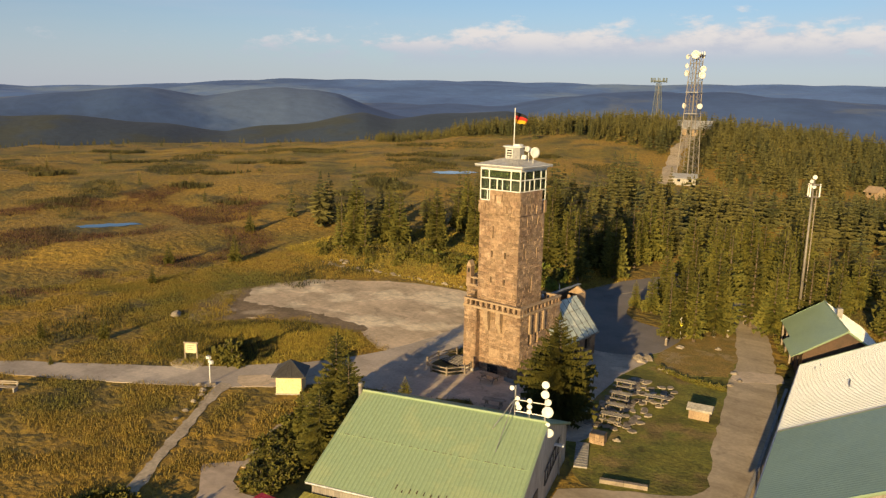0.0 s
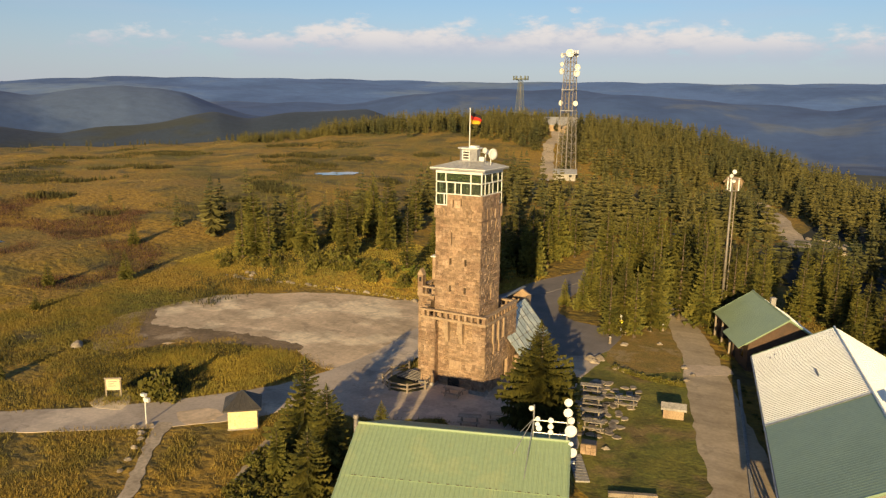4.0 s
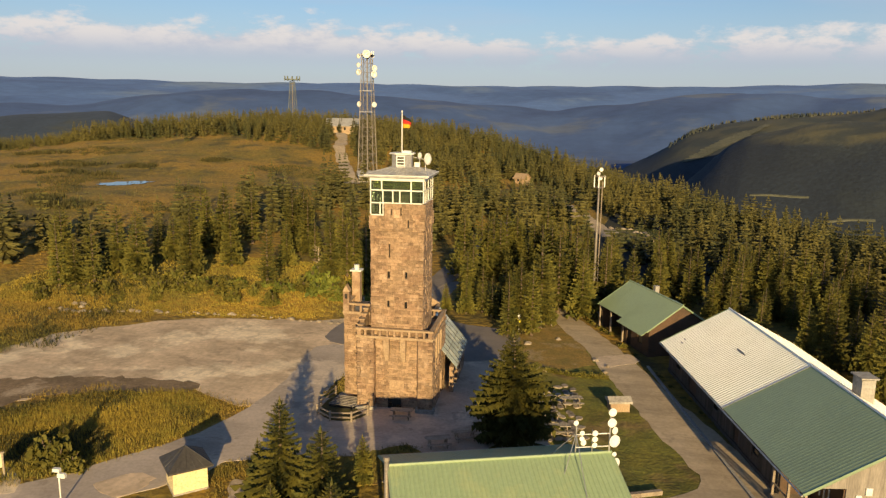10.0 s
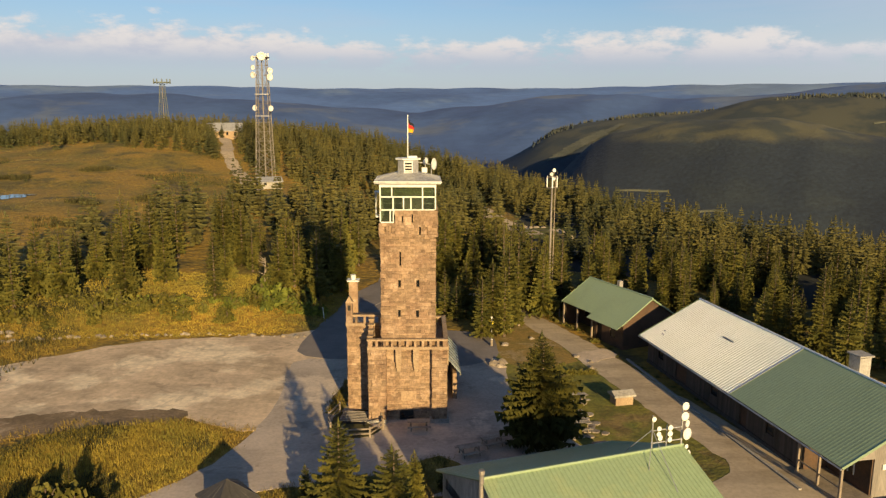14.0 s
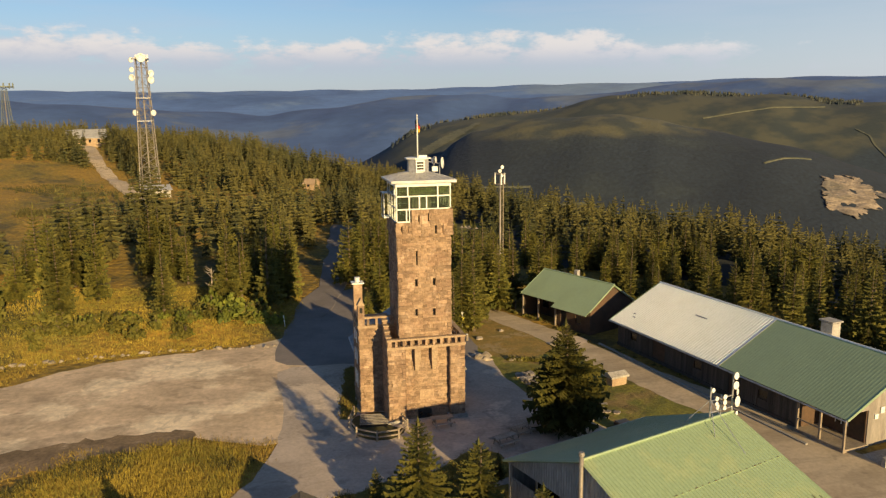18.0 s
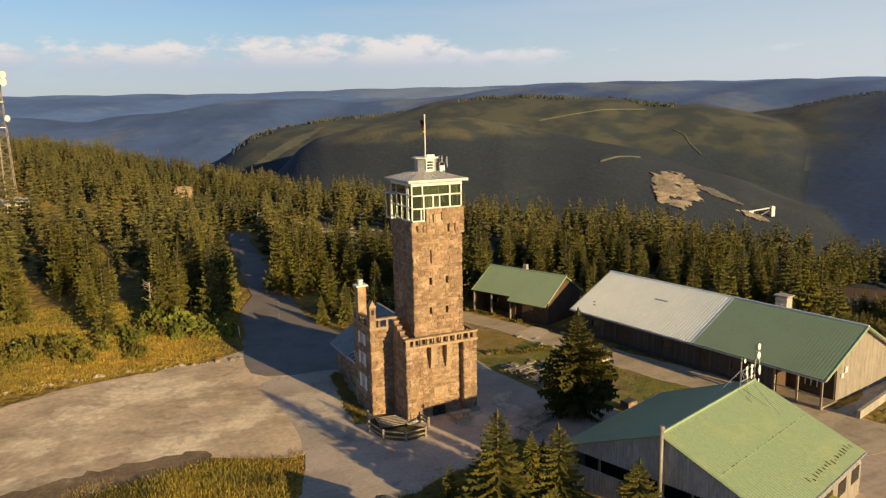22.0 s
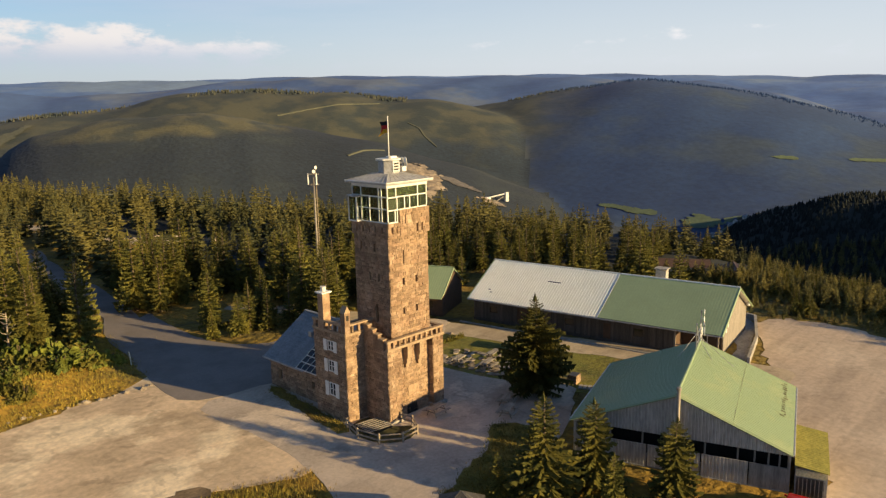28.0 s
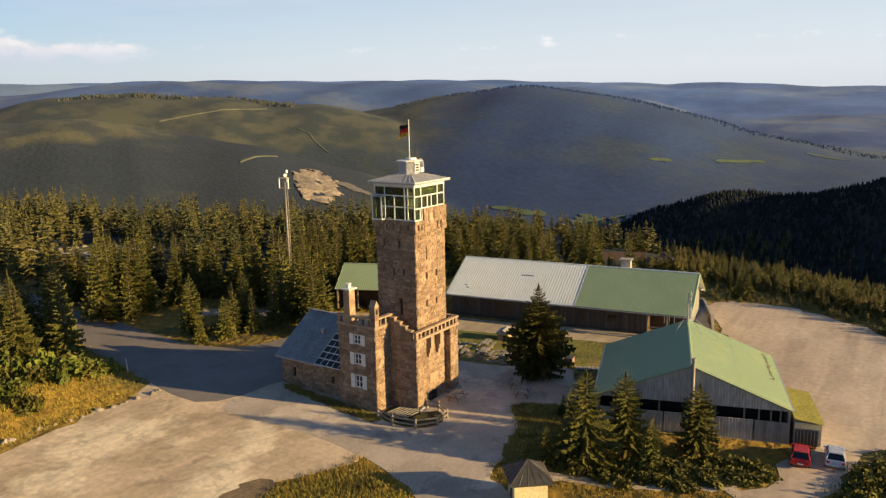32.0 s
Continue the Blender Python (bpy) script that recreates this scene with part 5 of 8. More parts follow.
bm_box(bm, cx - 0.25, cy - 0.9, CT + 1.0, cx + 0.3, cy - 0.86, CT + 1.8)
part("louvre_backing", bm, M["dark"], lantern)
for k in range(4):
    box_part("louvre_slat", lantern, M["white"], cx - 0.27, cy - 0.95, CT + 1.02 + 0.24 * k, cx + 0.32, cy - 0.9, CT + 1.1 + 0.24 * k)
bm = bmesh.new()
bm_box(bm, cx - 0.35, cy - 0.94, CT + 0.95, cx - 0.27, cy - 0.88, CT + 1.85)
part("louvre_jamb", bm, M["white"], lantern)
bm = bmesh.new()
bm_box(bm, cx + 0.32, cy - 0.94, CT + 0.95, cx + 0.4, cy - 0.88, CT + 1.85)
part("louvre_jamb", bm, M["white"], lantern)
pole_x, pole_y = -0.17, -0.36
flagpole = thing("flagpole", "white flagpole with a black, red and gold striped flag", "flagpole")
bm = bmesh.new()
bm_tube(bm, (pole_x, pole_y, CT + 2.05), (pole_x, pole_y, 25.7), 0.06, 0.04, 10)
part("pole", bm, M["white"], flagpole, smooth=True)
bm = bmesh.new()
bmesh.ops.create_uvsphere(bm, u_segments=10, v_segments=6, radius=0.07, matrix=Matrix.Translation((pole_x, pole_y, 25.74)))
part("finial", bm, M["white"], flagpole)
for k, (mat, nm) in enumerate((("flag_black", "flag_stripe"), ("flag_red", "flag_stripe"), ("flag_gold", "flag_stripe"))):
    nx, nz = 16, 3
    vs, fs = [], []
    for layer in (0, 0.01):
        for j in range(nz + 1):
            for i in range(nx + 1):
                s = i / nx
                zz = 25.45 - 0.33 * (k + j / nz) - 0.42 * s * s - 0.06 * math.sin(6 * s)
                d = 1.35 * s + 0.04
                wav = 0.24 * math.sin(7 * s + 0.9 * k + 0.4 * j) * s ** 0.5
                vs.append((pole_x + 0.2 * d + wav + layer, pole_y + 0.99 * d, zz))
    n1 = (nx + 1) * (nz + 1)
    for L in (0, n1):
        for j in range(nz):
            for i in range(nx):
                a = L + j * (nx + 1) + i
                fs.append((a, a + 1, a + nx + 2, a + nx + 1) if L else (a, a + nx + 1, a + nx + 2, a + 1))
    ob = new(nm, array_mesh(nm, vs, fs, M[mat], True))
    ob.parent = flagpole


def dish(parent, p, facing, r, name="antenna_dish"):
    bm = bmesh.new()
    bm_dish(bm, p, facing, r, r * 0.22)
    return part(name, bm, M["white"], parent, smooth=True)


aer = thing("dish_antennas", "white dish antennas bolted beside the roof lantern", "antenna")
for (x, y, z, r) in ((1.95, 0.0, 21.75, 0.5), (1.35, -0.35, 22.05, 0.27), (1.2, 0.35, 21.9, 0.25)):
    dish(aer, (x, y, z), (0.88, -0.45, 0.05), r)
bm = bmesh.new()
bm_tube(bm, (1.8, 0.05, 20.75), (1.8, 0.05, 21.8), 0.045)
bm_tube(bm, (1.3, 0.0, 20.9), (1.3, 0.0, 22.3), 0.045)
bm_tube(bm, (0.7, 0.0, 21.9), (1.8, 0.05, 21.7), 0.035)
part("mount", bm, M["steel"], aer)
box_part("radio_box", aer, M["white"], 1.0, -0.75, 21.1, 1.45, -0.5, 21.5)

# ---- hall in front of the tower ----
HOUSE = turn_z(4.7, -24.7, 0, 18.0)
hall = thing("hall", "grey sheet-metal hall with a light green ribbed gable roof", "hall", HOUSE)
HL, HW, HE, HR = 12.9, 7.7, 3.0, 6.1


def at_slope(u, s, lift=0.0, side=-1):
    """A point on a roof slope of the hall: u along the ridge, s from eave (0) to ridge (1)."""
    return (u, side * HW * (1 - s), HE + (HR - HE) * s + lift)


for a, b in ((-0.35, 4.1), (4.1, 8.5), (8.5, HL)):
    for s0, s1, lift in ((0.0, 0.52, 0.0), (0.5, 1.0, 0.03)):
        bm = bmesh.new()
        bm_sheet(bm, at_slope(a, s0, lift), at_slope(b, s0, lift), at_slope(b, s1, lift), at_slope(a, s1, lift), 0.27)
        part("roof_sheet", bm, M["green_roof"], hall, "light green ribbed roof sheet")
        bm = bmesh.new()
        bm_sheet(bm, at_slope(b, s0, lift, 1), at_slope(a, s0, lift, 1), at_slope(a, s1, lift, 1), at_slope(b, s1, lift, 1), 0.27)
        part("roof_sheet", bm, M["green_roof"], hall, "light green ribbed roof sheet")
bm = bmesh.new()
bm_tube(bm, (-0.38, 0, HR + 0.06), (HL + 0.03, 0, HR + 0.06), 0.1, sides=6)
part("ridge_cap", bm, M["green_roof"], hall)
for side in (-1, 1):
    for u in (-0.36, HL + 0.02):
        bm = bmesh.new()
        a, b = Vector(at_slope(u, 0, -0.05, side)), Vector(at_slope(u, 1, -0.05, side))
        bm_tube(bm, a, b, 0.1, sides=4)
        part("barge_board", bm, M["green_roof"], hall)
    bm = bmesh.new()
    bm_tube(bm, (-0.35, side * (HW + 0.06), HE - 0.08), (HL, side * (HW + 0.06), HE - 0.08), 0.08, sides=6)
    part("gutter", bm, M["steel"], hall)


def ribbed_wall(parent, name, x, y0, y1, z_low, z_high, mat, pitch=0.23, rib=0.055, out=-1):
    """An upright ribbed sheet in a plane of constant x; z_low and z_high give the height at a y."""
    bm = bmesh.new()
    n = max(2, int(abs(y1 - y0) / pitch))
    cols = []
    for i in range(n):
        for u, h in ((0.0, 0.0), (0.5, 0.0), (0.6, 1.0), (0.9, 1.0)):
            cols.append((y0 + (y1 - y0) * (i + u) / n, x + out * rib * h))
    cols.append((y1, x))
    grid = [(bm.verts.new((xx, yy, z_low(yy))), bm.verts.new((xx, yy, z_high(yy))), bm.verts.new((x - out * 0.06, yy, z_low(yy))), bm.verts.new((x - out * 0.06, yy, z_high(yy)))) for yy, xx in cols]
    for a, b in zip(grid, grid[1:]):
        bm.faces.new((a[0], b[0], b[1], a[1]))
        bm.faces.new((a[2], a[3], b[3], b[2]))
        bm.faces.new((a[1], b[1], b[3], a[3]))
        bm.faces.new((a[0], a[2], b[2], b[0]))
    bmesh.ops.recalc_face_normals(bm, faces=bm.faces)
    return part(name, bm, mat, parent)


def gable_top(y):
    return HR - 0.1 - (HR - HE) * abs(y) / HW


# front gable: sheet above, open dark band with posts, sheet panels below
for a, b in ((-HW + 0.1, -4.0), (-4.0, 0.0), (0.0, 4.0), (4.0, HW - 0.1)):
    ribbed_wall(hall, "gable_sheet", 0.0, a, b, lambda y: 2.75, gable_top, M["metalwall"])
for y in (-7.45, -6.9, -6.2, -5.3, -4.2, -2.0, 0.0, 2.4, 4.8, 7.45):
    box_part("post", hall, M["wallgrey"], 0.16, y - 0.06, -0.2, 0.28, y + 0.06, 2.78)
for a, b, mat in ((-HW + 0.1, -5.0, "wallgrey"), (-4.9, -1.8, "metalwall"), (-1.7, 2.0, "metalwall"), (2.1, HW - 0.2, "metalwall")):
    if mat == "wallgrey":
        box_part("wall_panel", hall, M[mat], 0.05, a, -0.3, 0.15, b, 1.75)
    else:
        ribbed_wall(hall, "wall_sheet", 0.1, a, b, lambda y: -0.3, lambda y: 1.75, M[mat])
# near-black sheet puts the shade of the hall's interior behind the open band
box_part("inner_wall", hall, M["dark"], 2.2, -HW + 0.3, -0.2, 2.3, HW - 0.3, 2.75, label="near-black sheet for the shade inside the hall")
box_part("floor_slab", hall, M["concrete"], 0.0, -HW + 0.2, -0.2, HL - 0.3, HW - 0.2, 0.06)
box_part("side_wall", hall, M["wallgrey"], 0.0, -HW + 0.1, 0.0, HL - 0.2, -HW + 0.25, HE - 0.1)
box_part("side_wall", hall, M["metalwall"], 0.0, HW - 0.3, 0.0, HL - 0.2, HW - 0.15, HE - 0.1)
for k in range(5):
    box_part("window_opening", hall, M["carglass"], 1.2 + 2.4 * k, -HW + 0.07, 1.3, 2.6 + 2.4 * k, -HW + 0.12, 2.3)
# rear gable: plain sheet with a door, a stair rail and a small lamp
bm = bmesh.new()
pts = [(-HW + 0.1, -0.2), (HW - 0.1, -0.2), (HW - 0.1, HE - 0.1), (0, HR - 0.12), (-HW + 0.1, HE - 0.1)]
fr, bk = [bm.verts.new((HL - 0.2, y, z)) for y, z in pts], [bm.verts.new((HL - 0.35, y, z)) for y, z in pts]
bm.faces.new(fr)
bm.faces.new(bk[::-1])
for k in range(5):
    bm.faces.new((fr[k], bk[k], bk[(k + 1) % 5], fr[(k + 1) % 5]))
bmesh.ops.recalc_face_normals(bm, faces=bm.faces)
part("rear_gable", bm, M["metalwall"], hall)
for k in range(6):
    y = 0.8 + 0.75 * k
    box_part("gallery_post", hall, M["blackroof"], HL - 0.16, y, 1.3 + 0.12 * k, HL - 0.1, y + 0.07, 2.4 + 0.12 * k)
bm = bmesh.new()
bm_tube(bm, (HL - 0.12, 0.7, 2.35), (HL - 0.12, 4.7, 3.05), 0.05, sides=4)
bm_tube(bm, (HL - 0.12, 0.7, 1.35), (HL - 0.12, 4.7, 1.95), 0.05, sides=4)
part("gallery_rail", bm, M["blackroof"], hall)
box_part("wall_lamp", hall, M["white"], HL - 0.2, 3.6, 2.9, HL + 0.45, 3.85, 3.02)
bm = bmesh.new()
bm_tube(bm, (HL - 0.1, 5.2, 0.0), (HL - 0.1, 5.2, 3.0), 0.06, sides=8)
part("downpipe", bm, M["steel"], hall)
box_part("rear_door", hall, M["blackroof"], HL - 0.19, -2.2, 0.0, HL - 0.14, -1.0, 2.0)
# rust marks along the south eave and at the sheet laps
rr = random.Random(6)
for k in range(16):
    u, q = 5.4 + 0.46 * k, 0.07 + 0.03 * rr.random()
    bm = bmesh.new()
    p0, p1 = Vector(at_slope(u, q, 0.045)), Vector(at_slope(u, q + rr.uniform(0.02, 0.05), 0.045))
    bm_tube(bm, p0, p1, rr.uniform(0.02, 0.045), sides=4)
    part("rust_mark", bm, M["brownwood"], hall)
for k in range(22):
    u = 0.3 + 0.57 * k
    bm = bmesh.new()
    bm_tube(bm, at_slope(u, 0.505, 0.05), at_slope(u + rr.uniform(0.1, 0.4), 0.505, 0.05), 0.02, sides=4)
    part("rust_mark", bm, M["brownwood"], hall)
# flue at the front gable
bm = bmesh.new()
bm_tube(bm, (-0.5, -0.15, 0.2), (-0.5, -0.15, 6.55), 0.14, sides=12)
part("flue", bm, M["dullsteel"], hall, "tall weathered steel flue pipe", True)
bm = bmesh.new()
bm_tube(bm, (-0.5, -0.15, 6.55), (-0.5, -0.15, 6.75), 0.2, 0.16, 12)
part("flue_cap", bm, M["dullsteel"], hall)
# aerial frame over the rear ridge end
rack = thing("antenna_rack", "steel rack of round white dish antennas on the roof ridge", "antenna", HOUSE)
bm = bmesh.new()
bm_tube(bm, (10.7, 0.1, 5.9), (10.7, 0.1, 8.3), 0.05)
part("mast_pole", bm, M["steel"], rack)
bm = bmesh.new()
bm_tube(bm, (12.75, 0.0, 5.6), (12.75, 0.0, 8.9), 0.06)
part("mast_pole", bm, M["steel"], rack)
for z in (6.55, 7.35):
    bm = bmesh.new()
    bm_tube(bm, (10.7, 0.05, z), (12.75, 0.0, z), 0.04)
    part("cross_rail", bm, M["steel"], rack)
bm = bmesh.new()
bm_tube(bm, (11.7, 0.05, 6.2), (11.7, 0.05, 7.6), 0.04)
part("mast_pole", bm, M["steel"], rack)
for q in ((9.6, -1.3, 5.6), (9.6, 1.3, 5.6), (10.4, -3.0, 4.95)):
    bm = bmesh.new()
    bm_tube(bm, q, (10.7, 0.1, 7.4), 0.025, sides=5)
    part("stay", bm, M["steel"], rack)
inv = HOUSE.to_3x3().inverted()
for x, z, r, fx in ((10.55, 8.2, 0.19, 0.35), (10.95, 7.55, 0.18, 0.3), (10.95, 7.2, 0.18, 0.3), (11.05, 6.95, 0.22, 0.5), (11.75, 7.5, 0.21, 0.3), (11.75, 7.12, 0.21, 0.3), (11.75, 6.75, 0.2, 0.4),
                    (12.75, 8.75, 0.3, 0.35), (12.75, 8.1, 0.33, 0.3), (12.95, 7.6, 0.27, 0.75), (12.95, 6.95, 0.45, 0.55), (13.0, 6.1, 0.18, 0.5), (13.1, 5.55, 0.36, 0.7)):
    dish(rack, (x, -0.2, z), inv @ Vector((fx, -0.9, 0.08)), r * 0.84)
# lean-to
lean = thing("lean_to", "low lean-to garage with a mossy yellow-green flat roof", "garage", HOUSE)
bm = bmesh.new()
bm_sheet(bm, (-0.4, -10.0, 2.05), (6.6, -10.0, 2.05), (6.6, -7.85, 2.35), (-0.4, -7.85, 2.35), 0.3, 0.035)
part("roof_sheet", bm, M["moss"], lean)
box_part("wall", lean, M["concrete"], 0.0, -9.9, -0.2, 6.4, -7.9, 1.98)
box_part("garage_door", lean, M["blackroof"], -0.06, -9.7, 0.0, -0.01, -8.0, 1.35)
box_part("lintel_board", lean, M["yellow"], -0.08, -9.8, 1.45, -0.01, -7.95, 1.9)
for k in range(7):
    box_part("garage_door_batten", lean, M["wallgrey"], -0.09, -9.68 + 0.25 * k, 0.02, -0.065, -9.64 + 0.25 * k, 1.33)

# ---- long barn ----
BARN = turn_z(24.1, 12.2, 0, -80.7)
barn = thing("barn", "long low timber barn with a half pale, half green sheet roof", "barn", BARN)
BL, BW, BE, BR = 29.6, 6.75, 2.9, 6.5


def barn_slope(u, s, lift=0.0, back=False):
    y = BW * s if not back else 2 * BW - BW * s
    return (u, y, BE + (BR - BE) * s + lift)


edges = [-0.4, 3.9, 8.2, 12.5, 16.7]
for a, b in zip(edges, edges[1:]):
    bm = bmesh.new()
    bm_sheet(bm, barn_slope(a, 0), barn_slope(b, 0), barn_slope(b, 1), barn_slope(a, 1), 0.33, 0.052, prof=((0.0, 0.0), (0.5, 0.0), (0.58, 1.0), (0.92, 1.0)))
    part("roof_sheet", bm, M["white_roof"], barn, "pale ribbed roof sheet")
edges = [16.7, 21.3, 25.8, BL + 0.6]
for a, b in zip(edges, edges[1:]):
    bm = bmesh.new()
    bm_sheet(bm, barn_slope(a, 0, 0.02), barn_slope(b, 0, 0.02), barn_slope(b, 1, 0.02), barn_slope(a, 1, 0.02), 0.3, 0.006)
    part("roof_sheet", bm, M["green_dark"], barn, "green ribbed roof sheet")
edges = [-0.4, 8.2, 16.7, BL + 0.6]
for a, b in zip(edges, edges[1:]):
    bm = bmesh.new()
    bm_sheet(bm, barn_slope(b, 0, 0, True), barn_slope(a, 0, 0, True), barn_slope(a, 1, 0, True), barn_slope(b, 1, 0, True), 0.36, 0.05)
    part("roof_sheet", bm, M["white_roof"], barn, "pale ribbed roof sheet")
bm = bmesh.new()
bm_tube(bm, (-0.42, BW, BR + 0.04), (BL + 0.62, BW, BR + 0.04), 0.1, sides=6)
part("ridge_cap", bm, M["white_roof"], barn)
bm = bmesh.new()
bm_tube(bm, barn_slope(16.7, 0, 0.06), barn_slope(16.7, 1, 0.06), 0.035, sides=4)
part("joint_strip", bm, M["steel"], barn)
for u in (-0.42, BL + 0.62):
    for back in (False, True):
        bm = bmesh.new()
        bm_tube(bm, barn_slope(u, 0, -0.06, back), barn_slope(u, 1, -0.06, back), 0.1, sides=4)
        part("barge_board", bm, M["green_roof"], barn)
for u0, s0 in ((8.6, 0.62), (2.0, 0.2), (1.6, 0.26)):
    bm = bmesh.new()
    bm_box(bm, u0, barn_slope(u0, s0)[1] - 0.05, barn_slope(u0, s0)[2], u0 + (1.6 if s0 > 0.5 else 0.3), barn_slope(u0, s0)[1] + 0.05, barn_slope(u0, s0)[2] + 0.12)
    part("roof_strip", bm, M["slate"], barn)
bm = bmesh.new()
bm_tube(bm, (-0.4, -0.06, BE - 0.1), (BL + 0.6, -0.06, BE - 0.1), 0.07, sides=6)
part("gutter", bm, M["steel"], barn)
# front wall of upright boards with doors and a porch at the far end
wall_holes = ((2.2, 1.2, 3.3, 2.0), (6.0, 0.0, 8.0, 2.3), (12.3, 1.2, 13.4, 2.0), (17.0, 0.0, 17.9, 2.1), (20.5, 1.1, 21.6, 2.0))
# front boards and footing carry their shade in the colour; the gables stay pale
bm = bmesh.new()
bm_wall(bm, (0, 0.95, 0), (1, 0, 0), 25.2, BE - 0.1, wall_holes, 0.16)
part("front_wall", bm, M["darkboards"], barn)
x = 0.0
while x < 25.0:
    if not any(h[0] - 0.2 < x < h[2] + 0.05 for h in wall_holes):
        box_part("board", barn, M["darkboards"], x + 0.01, 0.90, 0.35, x + 0.24, 0.948, BE - 0.12)
    x += 0.25
box_part("footing", barn, M["darkboards"], -0.05, 0.84, -0.3, 25.3, 0.99, 0.33)
for a, b, c, d in wall_holes:
    box_part("door_leaf" if b == 0 else "window_pane", barn, M["brownwood" if b == 0 else "carglass"], a, 1.03, b, c, 1.07, d)
box_part("porch_floor", barn, M["wood"], 25.2, 0.3, 0.0, BL + 0.2, 3.0, 0.28)
box_part("porch_wall", barn, M["brownwood"], 25.2, 2.9, 0.0, BL - 0.1, 3.02, BE)
box_part("porch_side", barn, M["brownwood"], 25.15, 0.95, 0.0, 25.25, 3.0, BE - 0.1)
box_part("porch_window", barn, M["carglass"], 26.9, 2.85, 1.1, 28.0, 2.89, 2.1)
for xx in (26.88, 27.43, 28.0):
    box_part("porch_window_bar", barn, M["white"], xx - 0.04, 2.8, 1.08, xx + 0.04, 2.86, 2.12)
for xx in (25.3, 27.5, BL + 0.1):
    box_part("porch_post", barn, M["wood"], xx - 0.08, 0.35, 0.28, xx + 0.08, 0.51, BE - 0.05)
bm = bmesh.new()
bm_box(bm, 25.3, 0.38, 1.1, BL + 0.1, 0.46, 1.2)
part("porch_rail", bm, M["wood"], barn)
for k in range(2):
    bm = bmesh.new()
    pts = [(0.95, -0.3), (2 * BW - 0.5, -0.3), (2 * BW - 0.5, BE + 0.2), (BW, BR - 0.15), (0.95, BE + 0.35)]
    if k:
        pts = [(3.0, -0.3), (2 * BW - 0.5, -0.3), (2 * BW - 0.5, BE + 0.2), (BW, BR - 0.15), (0.5, BE + 0.1), (3.0, BE + 0.1)]
    u = BL if k else 0.1
    fr, bk = [bm.verts.new((u, y, z)) for y, z in pts], [bm.verts.new((u - 0.15, y, z)) for y, z in pts]
    bm.faces.new(fr)
    bm.faces.new(bk[::-1])
    for j in range(len(pts)):
        bm.faces.new((fr[j], bk[j], bk[(j + 1) % len(pts)], fr[(j + 1) % len(pts)]))
    bmesh.ops.recalc_face_normals(bm, faces=bm.faces)
    part("gable_wall", bm, M["wallgrey"], barn)
box_part("rear_wall", barn, M["wallgrey"], 0.1, 2 * BW - 0.55, -0.3, BL, 2 * BW - 0.4, BE + 0.1)
box_part("electric_box", barn, M["white"], BL + 0.01, 4.2, 2.6, BL + 0.12, 4.6, 3.1)
box_part("electric_box", barn, M["white"], BL + 0.01, 3.6, 2.2, BL + 0.12, 3.95, 2.6)
bm = bmesh.new()
bmesh.ops.create_uvsphere(bm, u_segments=12, v_segments=8, radius=0.2, matrix=Matrix.Translation((BL + 0.35, 2 * BW - 1.2, 3.3)))
part("globe_lamp", bm, M["white"], barn, "round white globe lamp", True)
bm = bmesh.new()
bm_box(bm, 20.5, 7.9, 5.0, 21.7, 8.9, 7.2)
part("chimney", bm, M["concrete"], barn, "pale concrete chimney stack")
bm = bmesh.new()
bm_box(bm, 20.35, 7.75, 7.3, 21.85, 9.05, 7.42)
bm_box(bm, 20.5, 7.9, 7.2, 20.62, 8.02, 7.3)
bm_box(bm, 21.58, 8.78, 7.2, 21.7, 8.9, 7.3)
part("chimney_cap", bm, M["concrete"], barn)

# ---- shed ----
SHED = turn_z(18.4, 26.8, 0, -67.0)
shed = thing("shed", "brown timber shed with a green sheet roof and open porch", "shed", SHED)
for a, b, s0 in ((0.0, 6.2, 0.0), (6.2, 11.9, -0.16)):
    bm = bmesh.new()
    bm_sheet(bm, (a, 4.1 * s0, 2.95 + 2.65 * s0), (b, 4.1 * s0, 2.95 + 2.65 * s0), (b, 4.1, 5.6), (a, 4.1, 5.6), 0.3, 0.008)
    part("roof_sheet", bm, M["green_dark"], shed, "green ribbed roof sheet")
bm = bmesh.new()
bm_sheet(bm, (11.9, 8.2, 2.95), (0, 8.2, 2.95), (0, 4.1, 5.6), (11.9, 4.1, 5.6), 0.3)
part("roof_sheet", bm, M["white_roof"], shed, "pale ribbed roof sheet")
bm = bmesh.new()
bm_tube(bm, (-0.02, 4.1, 5.64), (11.92, 4.1, 5.64), 0.09, sides=6)
part("ridge_cap", bm, M["green_dark"], shed)
for u in (0.0, 11.9):
    for y0 in (0.0, 8.2):
        bm = bmesh.new()
        bm_tube(bm, (u, y0, 2.88), (u, 4.1, 5.53), 0.09, sides=4)
        part("barge_board", bm, M["green_roof"], shed)
bm = bmesh.new()
bm_wall(bm, (6.3, 0.4, 0), (1, 0, 0), 5.3, 2.75, [(0.5, 0.0, 1.5, 2.1), (3.0, 1.0, 4.0, 2.0)], 0.15)
part("front_wall", bm, M["brownwood"], shed)
box_part("window_pane", shed, M["carglass"], 9.3, 0.48, 1.0, 10.3, 0.52, 2.0)
box_part("door_leaf", shed, M["dark"], 6.8, 0.5, 0.0, 7.8, 0.54, 2.1)
bm = bmesh.new()
bm_wall(bm, (0.3, 2.6, 0), (1, 0, 0), 6.0, 4.0, [(1.0, 1.0, 2.2, 2.0)], 0.15)
part("porch_wall", bm, M["brownwood"], shed)
box_part("window_pane", shed, M["carglass"], 1.3, 2.7, 1.0, 2.5, 2.74, 2.0)
